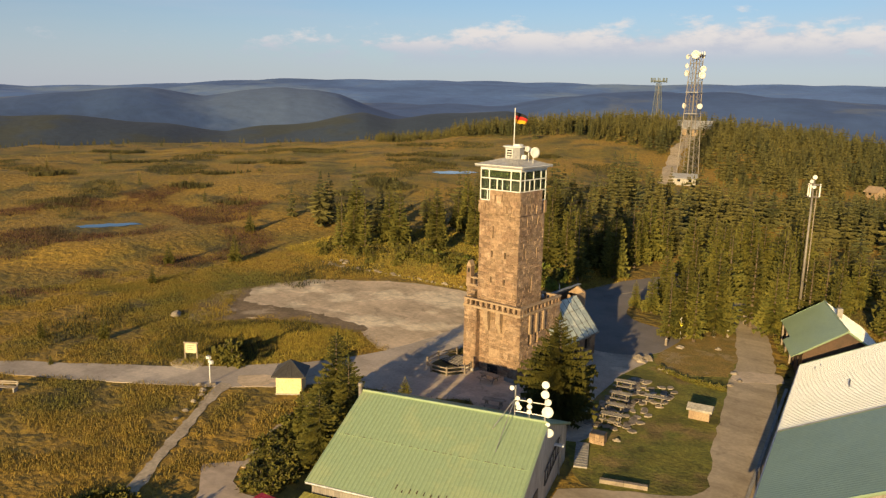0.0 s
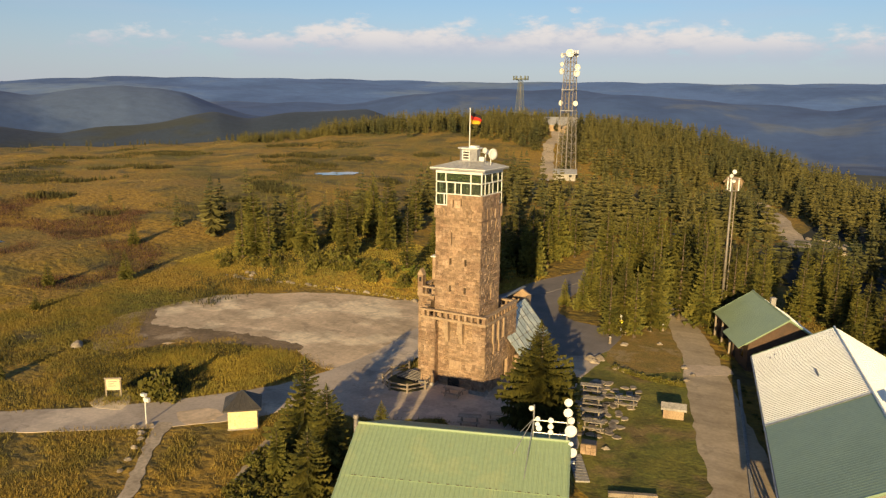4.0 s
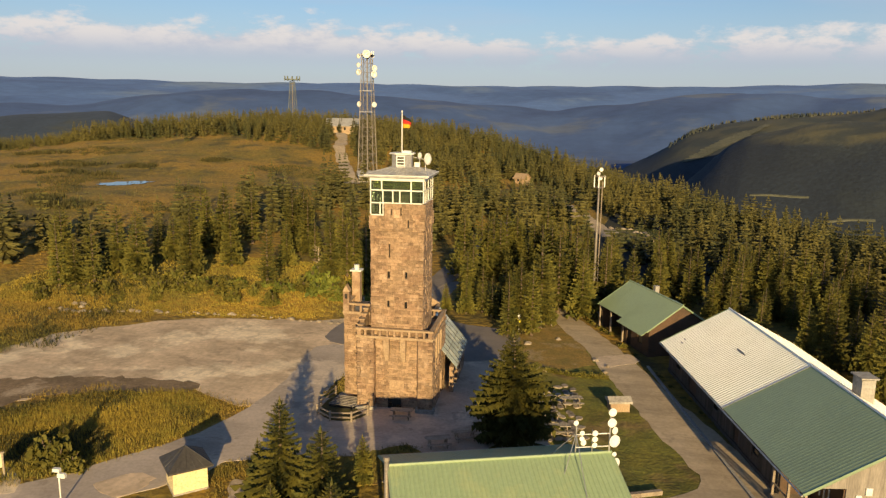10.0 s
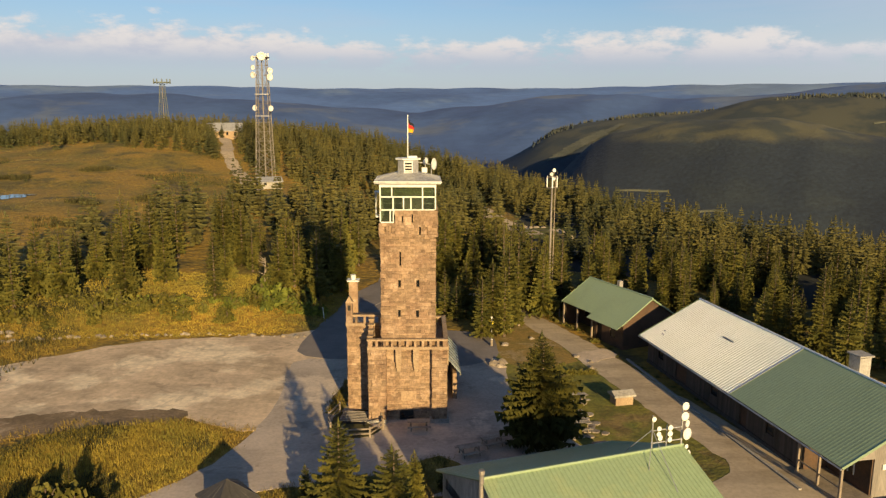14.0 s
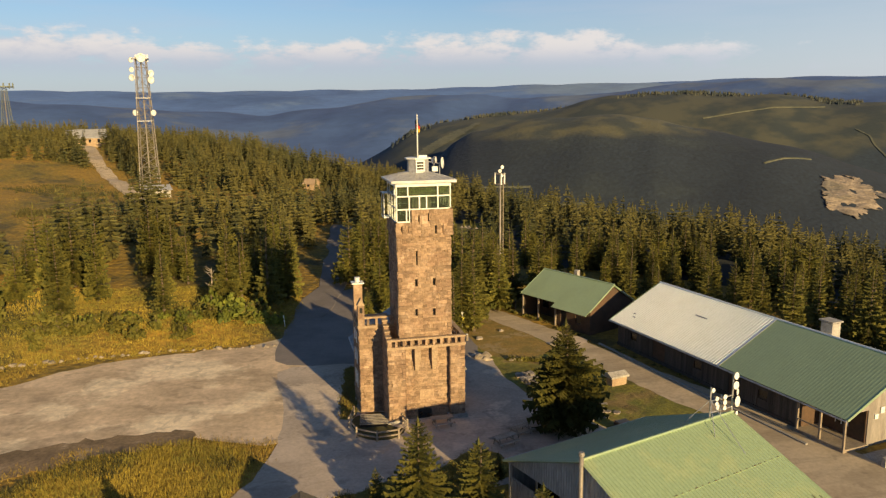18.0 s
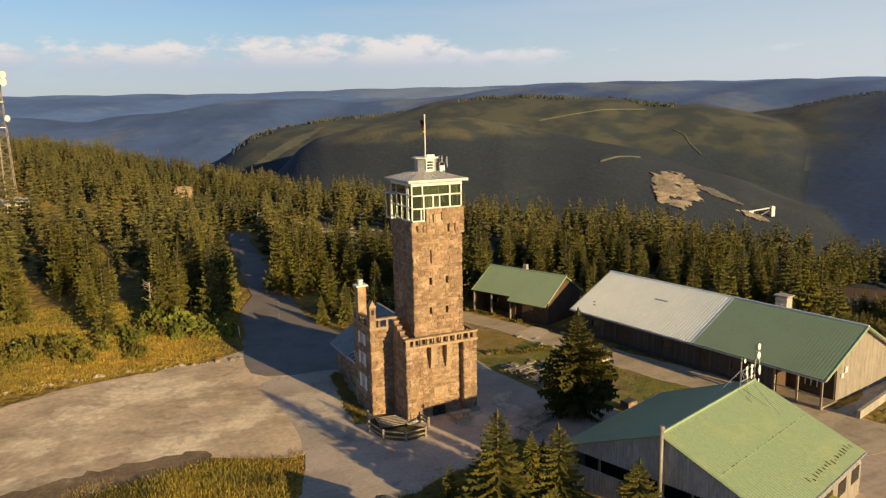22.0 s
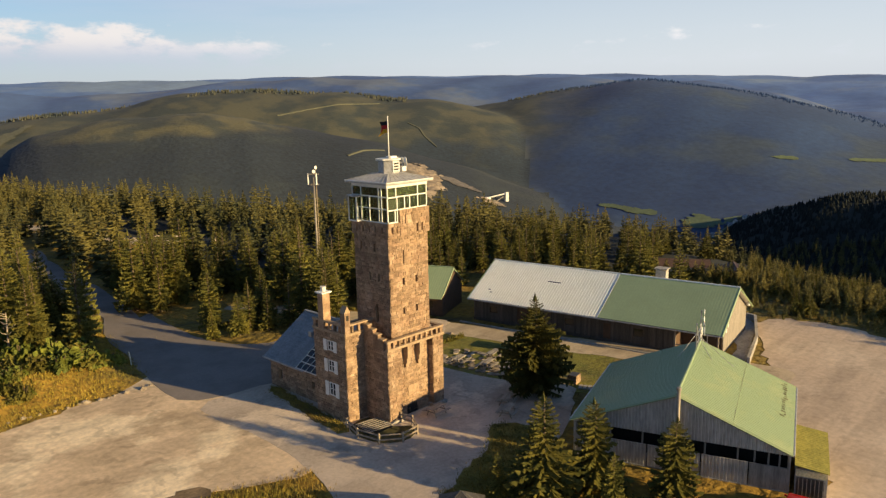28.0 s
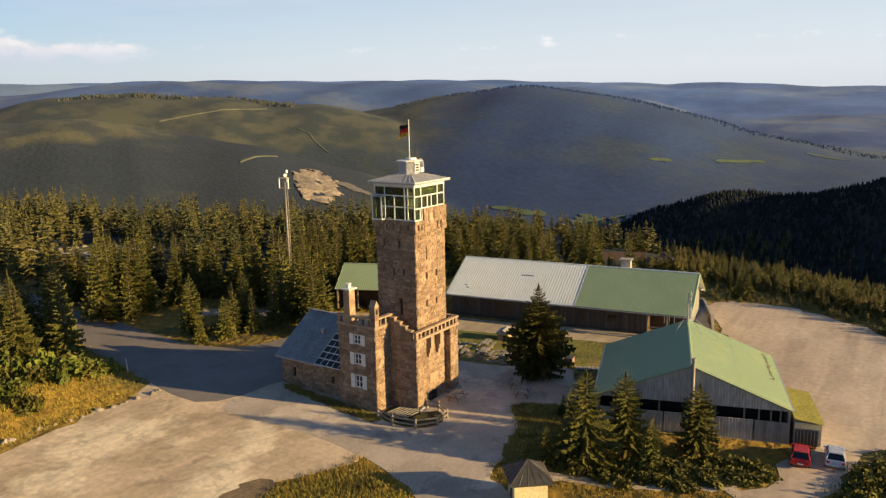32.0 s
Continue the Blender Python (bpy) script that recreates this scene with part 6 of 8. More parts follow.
for xx in (0.25, 3.1, 6.1):
    box_part("post", shed, M["wood"], xx - 0.09, 0.15, -0.2, xx + 0.09, 0.33, 2.95)
for u in (0.3, 11.5):
    bm = bmesh.new()
    pts = [(0.45, -0.2), (7.8, -0.2), (7.8, 3.1), (4.1, 5.45), (0.45, 3.1)]
    fr, bk = [bm.verts.new((u, y, z)) for y, z in pts], [bm.verts.new((u + 0.14, y, z)) for y, z in pts]
    bm.faces.new(fr)
    bm.faces.new(bk[::-1])
    for j in range(5):
        bm.faces.new((fr[j], bk[j], bk[(j + 1) % 5], fr[(j + 1) % 5]))
    bmesh.ops.recalc_face_normals(bm, faces=bm.faces)
    part("gable_wall", bm, M["brownwood"], shed)
box_part("rear_wall", shed, M["brownwood"], 0.3, 7.7, -0.2, 11.5, 7.84, 3.0)
box_part("chimney", shed, M["concrete"], 5.2, 4.3, 5.0, 5.7, 4.8, 6.25)

# ---- trees ----
def spruce_arrays(height, spread, seed, whorls=20, branches=8, sprays=4, ragged=0.25, bulk=1.0):
    """Trunk and crown (vertices, triangles) of a spruce: whorls of drooping boughs built from many needle sprays."""
    rnd = np.random.RandomState(seed)
    tv, tf = [], []
    sides = 7
    base_r = 0.018 * height + 0.03
    for k, (zz, rad) in enumerate(((-0.3, base_r * 1.35), (0.25 * height, base_r * 0.8), (0.6 * height, base_r * 0.45), (height * 0.985, 0.012))):
        for j in range(sides):
            a = j * math.tau / sides
            tv.append((rad * math.cos(a), rad * math.sin(a), zz))
    for k in range(3):
        for j in range(sides):
            a, b = k * sides + j, k * sides + (j + 1) % sides
            tf.append((a, b, b + sides, a + sides))
    cv, cf = [], []

    def tri(p, q, r):
        cf.append((len(cv), len(cv) + 1, len(cv) + 2))
        cv.extend((p, q, r))

    lean = rnd.uniform(-0.02, 0.02, 2) * height
    for w in range(whorls):
        t = (w + rnd.uniform(-0.3, 0.3)) / (whorls - 1)
        t = min(max(t, 0.0), 1.0)
        z = height * (0.10 + 0.885 * t ** 0.92)
        reach = spread * (1 - t) ** 0.82 * (0.92 + 0.16 * math.sin(7 * t + seed)) + 0.05 * spread
        if t < 0.08:
            reach *= 0.8
        nb = max(4, int(branches * (1 - 0.45 * t)))
        off = rnd.uniform(0, math.tau)
        for b in range(nb):
            az = off + b * math.tau / nb + rnd.uniform(-0.28, 0.28)
            length = reach * (1 - ragged * rnd.rand())
            droop = -0.30 * (1 - t) + 0.35 * t + rnd.uniform(-0.12, 0.08)
            ca, sa = math.cos(az), math.sin(az)

            def at(s, side, lift):
                rad = length * s
                zz = z + length * (droop * s + 0.16 * s * s) + lift
                return (lean[0] * t + ca * rad - sa * side, lean[1] * t + sa * rad + ca * side, zz)

            wid = (length * 0.30 + 0.04 * spread) * bulk
            for k in range(sprays):
                s0, s1 = k / sprays * 0.92 + 0.05, (k + 1.45) / sprays * 0.92 + 0.05
                s1 = min(s1, 1.06)
                ww = wid * (1.05 - 0.75 * abs(s0 - 0.25)) * rnd.uniform(0.75, 1.2)
                hang = -0.10 * length - 0.03 * height * (1 - t) * rnd.rand()
                tri(at(s0, 0, 0.02), at((s0 + s1) / 2 + 0.04, ww * 0.62, hang * rnd.uniform(0.4, 1.0)), at(s1, ww * 0.12, -0.02))
                tri(at(s0, 0, 0.02), at(s1, -ww * 0.12, -0.02), at((s0 + s1) / 2 + 0.04, -ww * 0.62, hang * rnd.uniform(0.4, 1.0)))
                if k % 2 == 0:
                    tri(at(s0, 0, 0.03), at(s1, 0, 0.0), at((s0 + s1) / 2, rnd.uniform(-0.2, 0.2) * ww, hang * 1.5))
    tip = height * 1.0
    for b in range(4):
        a = b * math.tau / 4
        tri((lean[0], lean[1], tip + 0.04 * height), (lean[0] + 0.05 * spread * math.cos(a), lean[1] + 0.05 * spread * math.sin(a), tip - 0.05 * height), (lean[0] + 0.05 * spread * math.cos(a + 1.4), lean[1] + 0.05 * spread * math.sin(a + 1.4), tip - 0.05 * height))
    return tv, tf, cv, cf


def spruce_kind(height, spread, seed, **kw):
    tv, tf, cv, cf = spruce_arrays(height, spread, seed, **kw)
    return array_mesh("trunk", tv, tf, M["bark"], True), array_mesh("crown", cv, cf, M["needles"])


def plant_spruce(kind, x, y, scale, spin, label, group="spruces", z=None, stretch=1.0):
    ob = thing("spruce_tree", label, "tree", Matrix.Translation((x, y, (gz(x, y) if z is None else z))) @ Matrix.Rotation(spin, 4, "Z") @ Matrix.Diagonal((scale, scale, scale * stretch, 1)), group)
    for name, me in zip(("trunk", "crown"), kind):
        p = new(name, me)
        p.parent = ob
    return ob


TALL = [spruce_kind(10, 3.0, s, whorls=25, branches=10, sprays=5) for s in (1, 2, 3)]
WIDE = [spruce_kind(8, 3.9, 5, whorls=30, branches=16, sprays=8, ragged=0.45)]
SLIM = [spruce_kind(10, 2.4, s, whorls=22, branches=9, ragged=0.4) for s in (8, 9, 10)]
trees = random.Random(5)


def far_spruce(seed):
    """A light spruce of height one for the joined woods: few whorls of broad sprays."""
    _, _, v, f = spruce_arrays(1.0, 0.28, seed, whorls=15, branches=8, sprays=1, ragged=0.6, bulk=1.8)
    return np.array(v), np.array(f)


def in_poly(x, y, poly):
    inside = False
    for (x0, y0), (x1, y1) in zip(poly, poly[1:] + poly[:1]):
        if (y0 > y) != (y1 > y) and x < (x1 - x0) * (y - y0) / (y1 - y0) + x0:
            inside = not inside
    return inside


HOUSE_BOX = [(0, -35), (22, -30), (18, -10), (1, -14)]
BARN_BOX = [(22, 15), (40, 18), (44, -20), (27, -20)]
SHED_BOX = [(16.5, 29), (29, 33), (33, 18), (21, 14)]
TOWER_BOX = [(-7, -7), (6, -7), (6.5, 15), (-7, 15)]
CLEAR = [LOT, ASPHALT, PLAZA, ROAD, LAWN, FIELD, HOUSE_BOX, BARN_BOX, SHED_BOX, TOWER_BOX]


def clear_of(x, y):
    return not any(in_poly(x, y, p) for p in CLEAR)


MOOR_EDGE = ((-82, 35), (-73, 50), (-60, 66), (-50, 82), (-41, 99), (-49, 135), (-60, 180), (-80, 205))


def moor_side(x, y):
    """True on the open moor, west of the line of the woods."""
    if y < 35:
        return x < -58
    xs = np.interp(y, [p[1] for p in MOOR_EDGE], [p[0] for p in MOOR_EDGE])
    return x < xs


def wooded(x, y):
    """How likely a spruce stands here."""
    r, az = math.hypot(x, y), math.degrees(math.atan2(x, y))
    if math.hypot(x - 70, y - 4) < 8:
        return 0
    if 86 < y < 152 and abs(x - np.interp(y, (92, 100, 119, 141, 149), (24.5, 23, 19, 13.8, 11))) < 4.2:
        return 0
    if math.hypot((x - 28.5) / 6.5, (y - 97) / 11) < 1 or math.hypot(x - 1, y - 178) < 7:
        return 0
    if 130 < y < 240 and abs(x - np.interp(y, (137, 150, 175, 200, 222, 236), (-43, -48, -57, -66, -71, -76))) < 4.5:
        return 0
    if -7 < x < 9 and y < 45:
        return 0
    if -11 < x < 6 and y > 15 and abs(x - (-8.5 + 0.105 * y)) < 4.0 and y < 110:
        return 0
    if abs(x - (12.5 - 0.25 * (y - 40))) < 3 and 25 < y < 46:
        return 0
    if math.hypot(x + 39, (y - 140) * 0.7) < 11:
        return 0
    if math.hypot(x + 105, y - 280) < 100 and y > 195 - 0.25 * (x + 80):
        return 0.8
    if moor_side(x, y):
        if -47 < az < -20 and 265 < r < 345:
            return 1.0
        if -80 < az <= -47 and 300 < r < 345:
            return 0.10
        return 0.004 if r < 240 else 0.0
    if az > 78 and (r > 92 or y > 6):
        return 0.8 if r > 92 else 0.95
    if x > 50 and y < 6:
        return 1.0 if x > 54 - 0.12 * (y + 20) else 0.3
    if y < -14:
        return 0.0
    if x < -12:
        return (0.62 if x > -36 else 0.4) if y > 31 + 0.12 * (x + 20) else 0.0
    if x < 8 and y < 27:
        return 0.0
    return 0.9 if r > 32 else 0.3


def tree_height(x, y, rnd):
    r, az = math.hypot(x, y), math.degrees(math.atan2(x, y))
    if moor_side(x, y):
        if math.hypot(x + 105, y - 280) < 100:
            return rnd.uniform(5.0, 9.0)
        return rnd.uniform(2.6, 5.6) if r > 250 and az > -48 else rnd.uniform(1.4, 3.4)
    if (10 < x < 36 and 70 < y < 93) or (-5 < x < 9 and 140 < y < 176):
        return rnd.uniform(2.4, 4.2)
    if math.hypot(x + 36, y - 128) < 28:
        return rnd.uniform(2.2, 4.6)
    if y < -4 or az > 86:
        return rnd.uniform(2.2, 3.8)
    if az > 56:
        return rnd.uniform(5.6, 8.8) if x < 62 else rnd.uniform(4.0, 7.0)
    if az > 20:
        return rnd.uniform(5.6, 9.0)
    return rnd.uniform(6.2, 11.2) if r < 110 else rnd.uniform(5.5, 9.5)


woods = []
rs = random.Random(77)
for _ in range(32000):
    r = 30 + 330 * math.sqrt(rs.random())
    az = rs.uniform(-82, 150)
    x, y = r * math.sin(radians(az)), r * math.cos(radians(az))
    if rs.random() > wooded(x, y) or not clear_of(x, y):
        continue
    woods.append((x, y, r))
cells = {}
kept = []
for x, y, r in woods:
    gap = 2.6 if x > 0.9 * y and r < 120 else 3.2
    key = (int(x // gap), int(y // gap))
    if key in cells:
        continue
    cells[key] = 1
    kept.append((x, y, r))
kept.sort(key=lambda q: math.hypot(q[0], q[1] + 20))
near_woods, far_woods = kept[:290], kept[290:]
for x, y, r in near_woods:
    h = tree_height(x, y, rs) / 10
    kind = rs.choice(TALL + TALL + SLIM)
    wide = rs.uniform(0.82, 1.12)
    plant_spruce(kind, x, y, h * wide, rs.uniform(0, 6.28), "dark green spruce standing in the wood", "woodland spruces", stretch=1 / wide)
vs, fs, count = [], [], 0
shapes = [far_spruce(40 + k) for k in range(10)]
for x, y, r in far_woods:
    v, f = rs.choice(shapes)
    h = tree_height(x, y, rs)
    a = rs.uniform(0, 6.28)
    wide = h * rs.uniform(0.8, 1.2)
    c, s = math.cos(a) * wide, math.sin(a) * wide
    vs.append(np.stack([x + v[:, 0] * c - v[:, 1] * s, y + v[:, 0] * s + v[:, 1] * c, gz(x, y) - 0.3 + v[:, 2] * h], -1))
    fs.append(f + count)
    count += len(v)
wood = new("spruce_wood", array_mesh("spruce_wood", np.concatenate(vs), np.concatenate(fs), M["needles_far"]))
tagged(wood, "dense dark spruce forest covering the slopes", "forest", kind="stuff")

for x, y, kind, sc, lab in ((10.4, -8.0, WIDE[0], 1.17, "broad dense spruce beside the tower forecourt"),
                            (-4.2, -19.5, TALL[0], 0.86, "young sunlit spruce in front of the hall"), (-0.7, -21.4, TALL[1], 0.76, "young spruce against the hall wall"),
                            (1.4, -26.3, TALL[2], 0.68, "young spruce by the hall gable"), (0.5, -16.1, TALL[2], 0.37, "small spruce near the hall"), (2.6, -14.4, TALL[0], 0.2, "small spruce sapling by the hall"),
                            (-3.0, -24.2, TALL[2], 0.42, "small spruce among the brambles"), (-6.6, -17.4, TALL[1], 0.34, "small spruce among the brambles")):
    wide = 1.22 if 0.6 < sc < 0.95 else 1.0
    plant_spruce(kind, x, y, sc * wide, x * 3.1, lab, "spruces by the hall", z=0, stretch=0.85 / wide if wide > 1 else 1.0)
for x, y, h in ((8.0, 20.6, 7.6), (9.3, 21.8, 9.2), (10.7, 21.4, 8.4), (11.6, 25.2, 10.4), (11.4, 29.6, 12.0), (13.6, 32.0, 11.4), (15.8, 35.4, 11.6), (17.2, 33.0, 9.6), (16.6, 30.4, 8.6), (19.6, 33.6, 9.4), (15.0, 38.6, 10.6), (20.4, 37.6, 10.0), (2.6, 51.6, 9.6), (-1.0, 50.2, 10.8), (4.6, 49.6, 9.8), (-10.6, 43.6, 10.8), (-13.2, 37.0, 10.6), (-18.4, 43.2, 10.0), (-16.3, 41.5, 8.8), (49, 10.0, 8.6), (50, 3.4, 8.8), (49, 22.5, 8.4), (47, 31, 7.2), (51, -2.0, 7.4), (4.0, 30.2, 6.4), (2.0, 29.4, 5.2), (5.4, 28.4, 5.6), (1.4, 34.9, 7.4), (-0.8, 30.6, 3.6), (8.0, 27.6, 6.6), (11.4, 27.4, 7.8), (6.8, 31.8, 7.2)):
    plant_spruce(trees.choice(TALL + SLIM), x, y, h / 10, x * 2.3, "tall spruce with a bare lower trunk at the road bend", "spruces at the bend", stretch=1.0)
for x, y, h in ((-38.0, -22.6, 2.6), (-42.9, -27.1, 2.2), (-22.8, -15.6, 2.6), (-34, -30, 1.0), (-60, 10, 4.5), (-66, 2, 3.6), (-57, -6, 2.4), (-75, 24, 4.0)):
    plant_spruce(trees.choice(TALL), x, y, h / 10, x, "lone young spruce in the moor grass", "lone spruces")

# ---- masts ----
def lattice_mast(name, label, x, y, z0, z1, w0, w1, bays, colour, group="masts"):
    ob = thing(name, label, "mast", Matrix.Translation((x, y, 0)), group)
    def corner(k, t):
        w = w0 + (w1 - w0) * t
        return Vector(((-1, 1, 1, -1)[k] * w / 2, (-1, -1, 1, 1)[k] * w / 2, z0 + (z1 - z0) * t))
    for k in range(4):
        bm = bmesh.new()
        bm_tube(bm, corner(k, 0), corner(k, 1), 0.13, 0.1, 6)
        part("leg", bm, M[colour], ob)
    for b in range(bays):
        t0, t1 = b / bays, (b + 1) / bays
        for k in range(4):
            for a, b in ((corner(k, t0), corner((k + 1) % 4, t1)), (corner((k + 1) % 4, t0), corner(k, t1)), (corner(k, t1), corner((k + 1) % 4, t1))):
                bm = bmesh.new()
                bm_tube(bm, a, b, 0.055, sides=4)
                part("brace", bm, M[colour], ob)
    bm = bmesh.new()
    bm_box(bm, -0.16, -0.1, z0, 0.16, 0.1, z1 - 0.5)
    part("cable_ladder", bm, M["wallgrey"], ob)
    return ob


mast = lattice_mast("radio_mast", "tall square lattice radio mast with dish antennas", -43.5, 154.0, 4.0, 40.6, 4.8, 2.5, 14, "dullsteel")
for z, w in ((40.2, 1.9), (30.0, 1.9), (24.0, 1.9)):
    box_part("platform", mast, M["steel"], -w, -w, z, w, w, z + 0.2)
for x, y, z, r in ((0.3, -1.9, 40.4, 1.15), (-2.2, -1.0, 39.9, 0.7), (2.3, -0.6, 36.5, 0.9), (2.2, -0.8, 34.8, 1.0), (-2.4, -0.4, 35.4, 0.9), (-2.3, -0.8, 37.4, 0.7), (-2.2, -0.7, 26.3, 0.8), (2.2, -0.7, 26.2, 0.8)):
    dish(mast, (x, y, z), (0.25 + 0.3 * x, -1, 0), r)
for k in range(6):
    bm = bmesh.new()
    bm_box(bm, -1.6 + 0.6 * k, 1.4, 39.6, -1.3 + 0.6 * k, 1.6, 41.4)
    part("panel_antenna", bm, M["white"], mast)
mast2 = lattice_mast("radio_mast", "distant slim lattice mast with a ring of antennas", -124.0, 312.0, 10.0, 37.5, 5.0, 1.8, 10, "steel_green")
bm = bmesh.new()
bmesh.ops.create_cone(bm, cap_ends=True, segments=16, radius1=4.0, radius2=4.0, depth=0.5, matrix=Matrix.Translation((0, 0, 38.2)))
part("platform", bm, M["steel_green"], mast2)
for k in range(10):
    a = k * math.tau / 10
    box_part("panel_antenna", mast2, M["steel_green"], 3.9 * math.cos(a) - 0.2, 3.9 * math.sin(a) - 0.2, 37.6, 3.9 * math.cos(a) + 0.2, 3.9 * math.sin(a) + 0.2, 39.8)
cell = thing("cell_mast", "slender steel cellular mast rising from the spruces", "mast", Matrix.Translation((18.2, 35.0, 0)), "masts")
bm = bmesh.new()
bm_tube(bm, (0, 0, -0.5), (0, 0, 18.2), 0.2, 0.1, 12)
part("pole", bm, M["dullsteel"], cell, smooth=True)
bm = bmesh.new()
for k in range(16):
    z0 = 0.3 + k * 1.0
    bm_tube(bm, (0.42, 0, z0), (0.24, 0, z0), 0.03, sides=4)
bm_tube(bm, (0.42, 0, 0), (0.42, 0, 17.0), 0.06, sides=6)
part("cable_ladder", bm, M["wood"], cell)
for z in (16.2, 17.6):
    for k in range(12):
        a, b = k * math.tau / 12, (k + 1) * math.tau / 12
        bm = bmesh.new()
        bm_tube(bm, (0.75 * math.cos(a), 0.75 * math.sin(a), z), (0.75 * math.cos(b), 0.75 * math.sin(b), z), 0.035, sides=4)
        part("antenna_ring", bm, M["dullsteel"], cell)
    for k in range(3):
        a = k * math.tau / 3 + 0.4
        bm = bmesh.new()
        bm_tube(bm, (0, 0, z), (0.75 * math.cos(a), 0.75 * math.sin(a), z), 0.035, sides=4)
        part("spoke", bm, M["dullsteel"], cell)
for k in range(3):
    a = k * math.tau / 3 + 0.4
    box_part("panel_antenna", cell, M["white"], 0.75 * math.cos(a) - 0.07, 0.75 * math.sin(a) - 0.06, 16.2, 0.75 * math.cos(a) + 0.07, 0.75 * math.sin(a) + 0.06, 17.7)
for z, r, fx in ((18.5, 0.26, 0.3), (18.0, 0.24, -0.4), (17.4, 0.24, 0.6)):
    dish(cell, (0.15 * (1 if fx > 0 else -1), -0.3, z), (fx, -1, 0.05), r)

# ---- kiosk ----
kiosk = thing("kiosk", "small square cream-rendered kiosk with a dark pyramid roof", "kiosk", turn_z(-11.5, -18.4, 0, 40))
box_part("wall", kiosk, M["yellow"], -1.15, -1.15, -0.1, 1.15, 1.15, 1.75)
box_part("plinth", kiosk, M["concrete"], -1.2, -1.2, -0.2, 1.2, 1.2, 0.12)
box_part("door", kiosk, M["brownwood"], -0.4, 1.15, 0.1, 0.4, 1.19, 1.6)
bm = bmesh.new()
lo = [bm.verts.new(p) for p in ((-1.5, -1.5, 1.7), (1.5, -1.5, 1.7), (1.5, 1.5, 1.7), (-1.5, 1.5, 1.7))]
hi = [bm.verts.new(v.co + Vector((0, 0, 0.12))) for v in lo]
tip = bm.verts.new((0, 0, 2.95))
bm.faces.new(lo[::-1])
for k in range(4):
    bm.faces.new((lo[k], lo[(k + 1) % 4], hi[(k + 1) % 4], hi[k]))
    bm.faces.new((hi[k], hi[(k + 1) % 4], tip))
roof = part("pyramid_roof", bm, M["blackroof"], kiosk, "dark metal pyramid roof")
C4 = [Vector(p) for p in ((-1.5, -1.5, 1.82), (1.5, -1.5, 1.82), (1.5, 1.5, 1.82), (-1.5, 1.5, 1.82))]
for k in range(4):
    for j in range(5):
        a = C4[k].lerp(C4[(k + 1) % 4], j / 5)
        s = 1 - abs(j / 5 - 0.5) * 2
        bm = bmesh.new()
        bm_tube(bm, a, a.lerp(Vector((0, 0, 2.95)), 1.0 if j == 0 else s), 0.025, sides=4)
        part("roof_seam", bm, M["blackroof"], roof)

# ---- sign board, lamp post, bench by the lane ----
sign = thing("information_board", "pale information board on two wooden posts", "sign", turn_z(-25.2, -20.0, 0, 35))
for xx in (-0.62, 0.62):
    box_part("post", sign, M["wood"], xx - 0.06, -0.06, -0.2, xx + 0.06, 0.06, 1.9)
box_part("board", sign, M["cream"], -0.56, -0.05, 0.75, 0.56, 0.03, 1.75)
for k, (a, b) in enumerate(((-0.4, 0.4), (-0.4, 0.1), (-0.4, 0.25))):
    box_part("text_bar", sign, M["wallgrey"], a, -0.062, 1.5 - 0.2 * k, b, -0.052, 1.57 - 0.2 * k)
box_part("rail", sign, M["wood"], -0.75, -0.05, 1.78, 0.75, 0.07, 1.88)
patch("sign_apron", [(-27, -19.5), (-25.5, -18.4), (-23.6, -19.6), (-22.5, -21.5), (-25.5, -22.2)], 0.05, M["gravel"], "small gravel apron before the board", "gravel", 0.6, 0.1, 31)
lamp = thing("lamp_post", "short white lamp post with two boxes", "lamp", Matrix.Translation((-18.3, -22.4, 0)))
bm = bmesh.new()
bm_tube(bm, (0, 0, -0.2), (0, 0, 2.5), 0.06, 0.05, 10)
part("post", bm, M["white"], lamp, smooth=True)
box_part("sign_box", lamp, M["white"], -0.05, -0.12, 2.0, 0.5, 0.1, 2.3)
box_part("lamp_head", lamp, M["white"], -0.35, -0.14, 2.4, 0.12, 0.14, 2.62)
bench = thing("bench", "pale wooden bench beside the lane", "bench", turn_z(-29.8, -35.6, 0, 35))
for yy in (-0.18, 0.0, 0.18):
    box_part("seat_slat", bench, M["wood"], -0.9, yy - 0.07, 0.42, 0.9, yy + 0.07, 0.47)
for zz in (0.6, 0.78):
    box_part("back_slat", bench, M["wood"], -0.9, 0.3, zz, 0.9, 0.34, zz + 0.12)
for xx in (-0.7, 0.7):
    box_part("leg", bench, M["concrete"], xx - 0.06, -0.22, 0, xx + 0.06, 0.36, 0.42)
    box_part("leg", bench, M["concrete"], xx - 0.04, 0.35, 0, xx + 0.04, 0.42, 0.9)


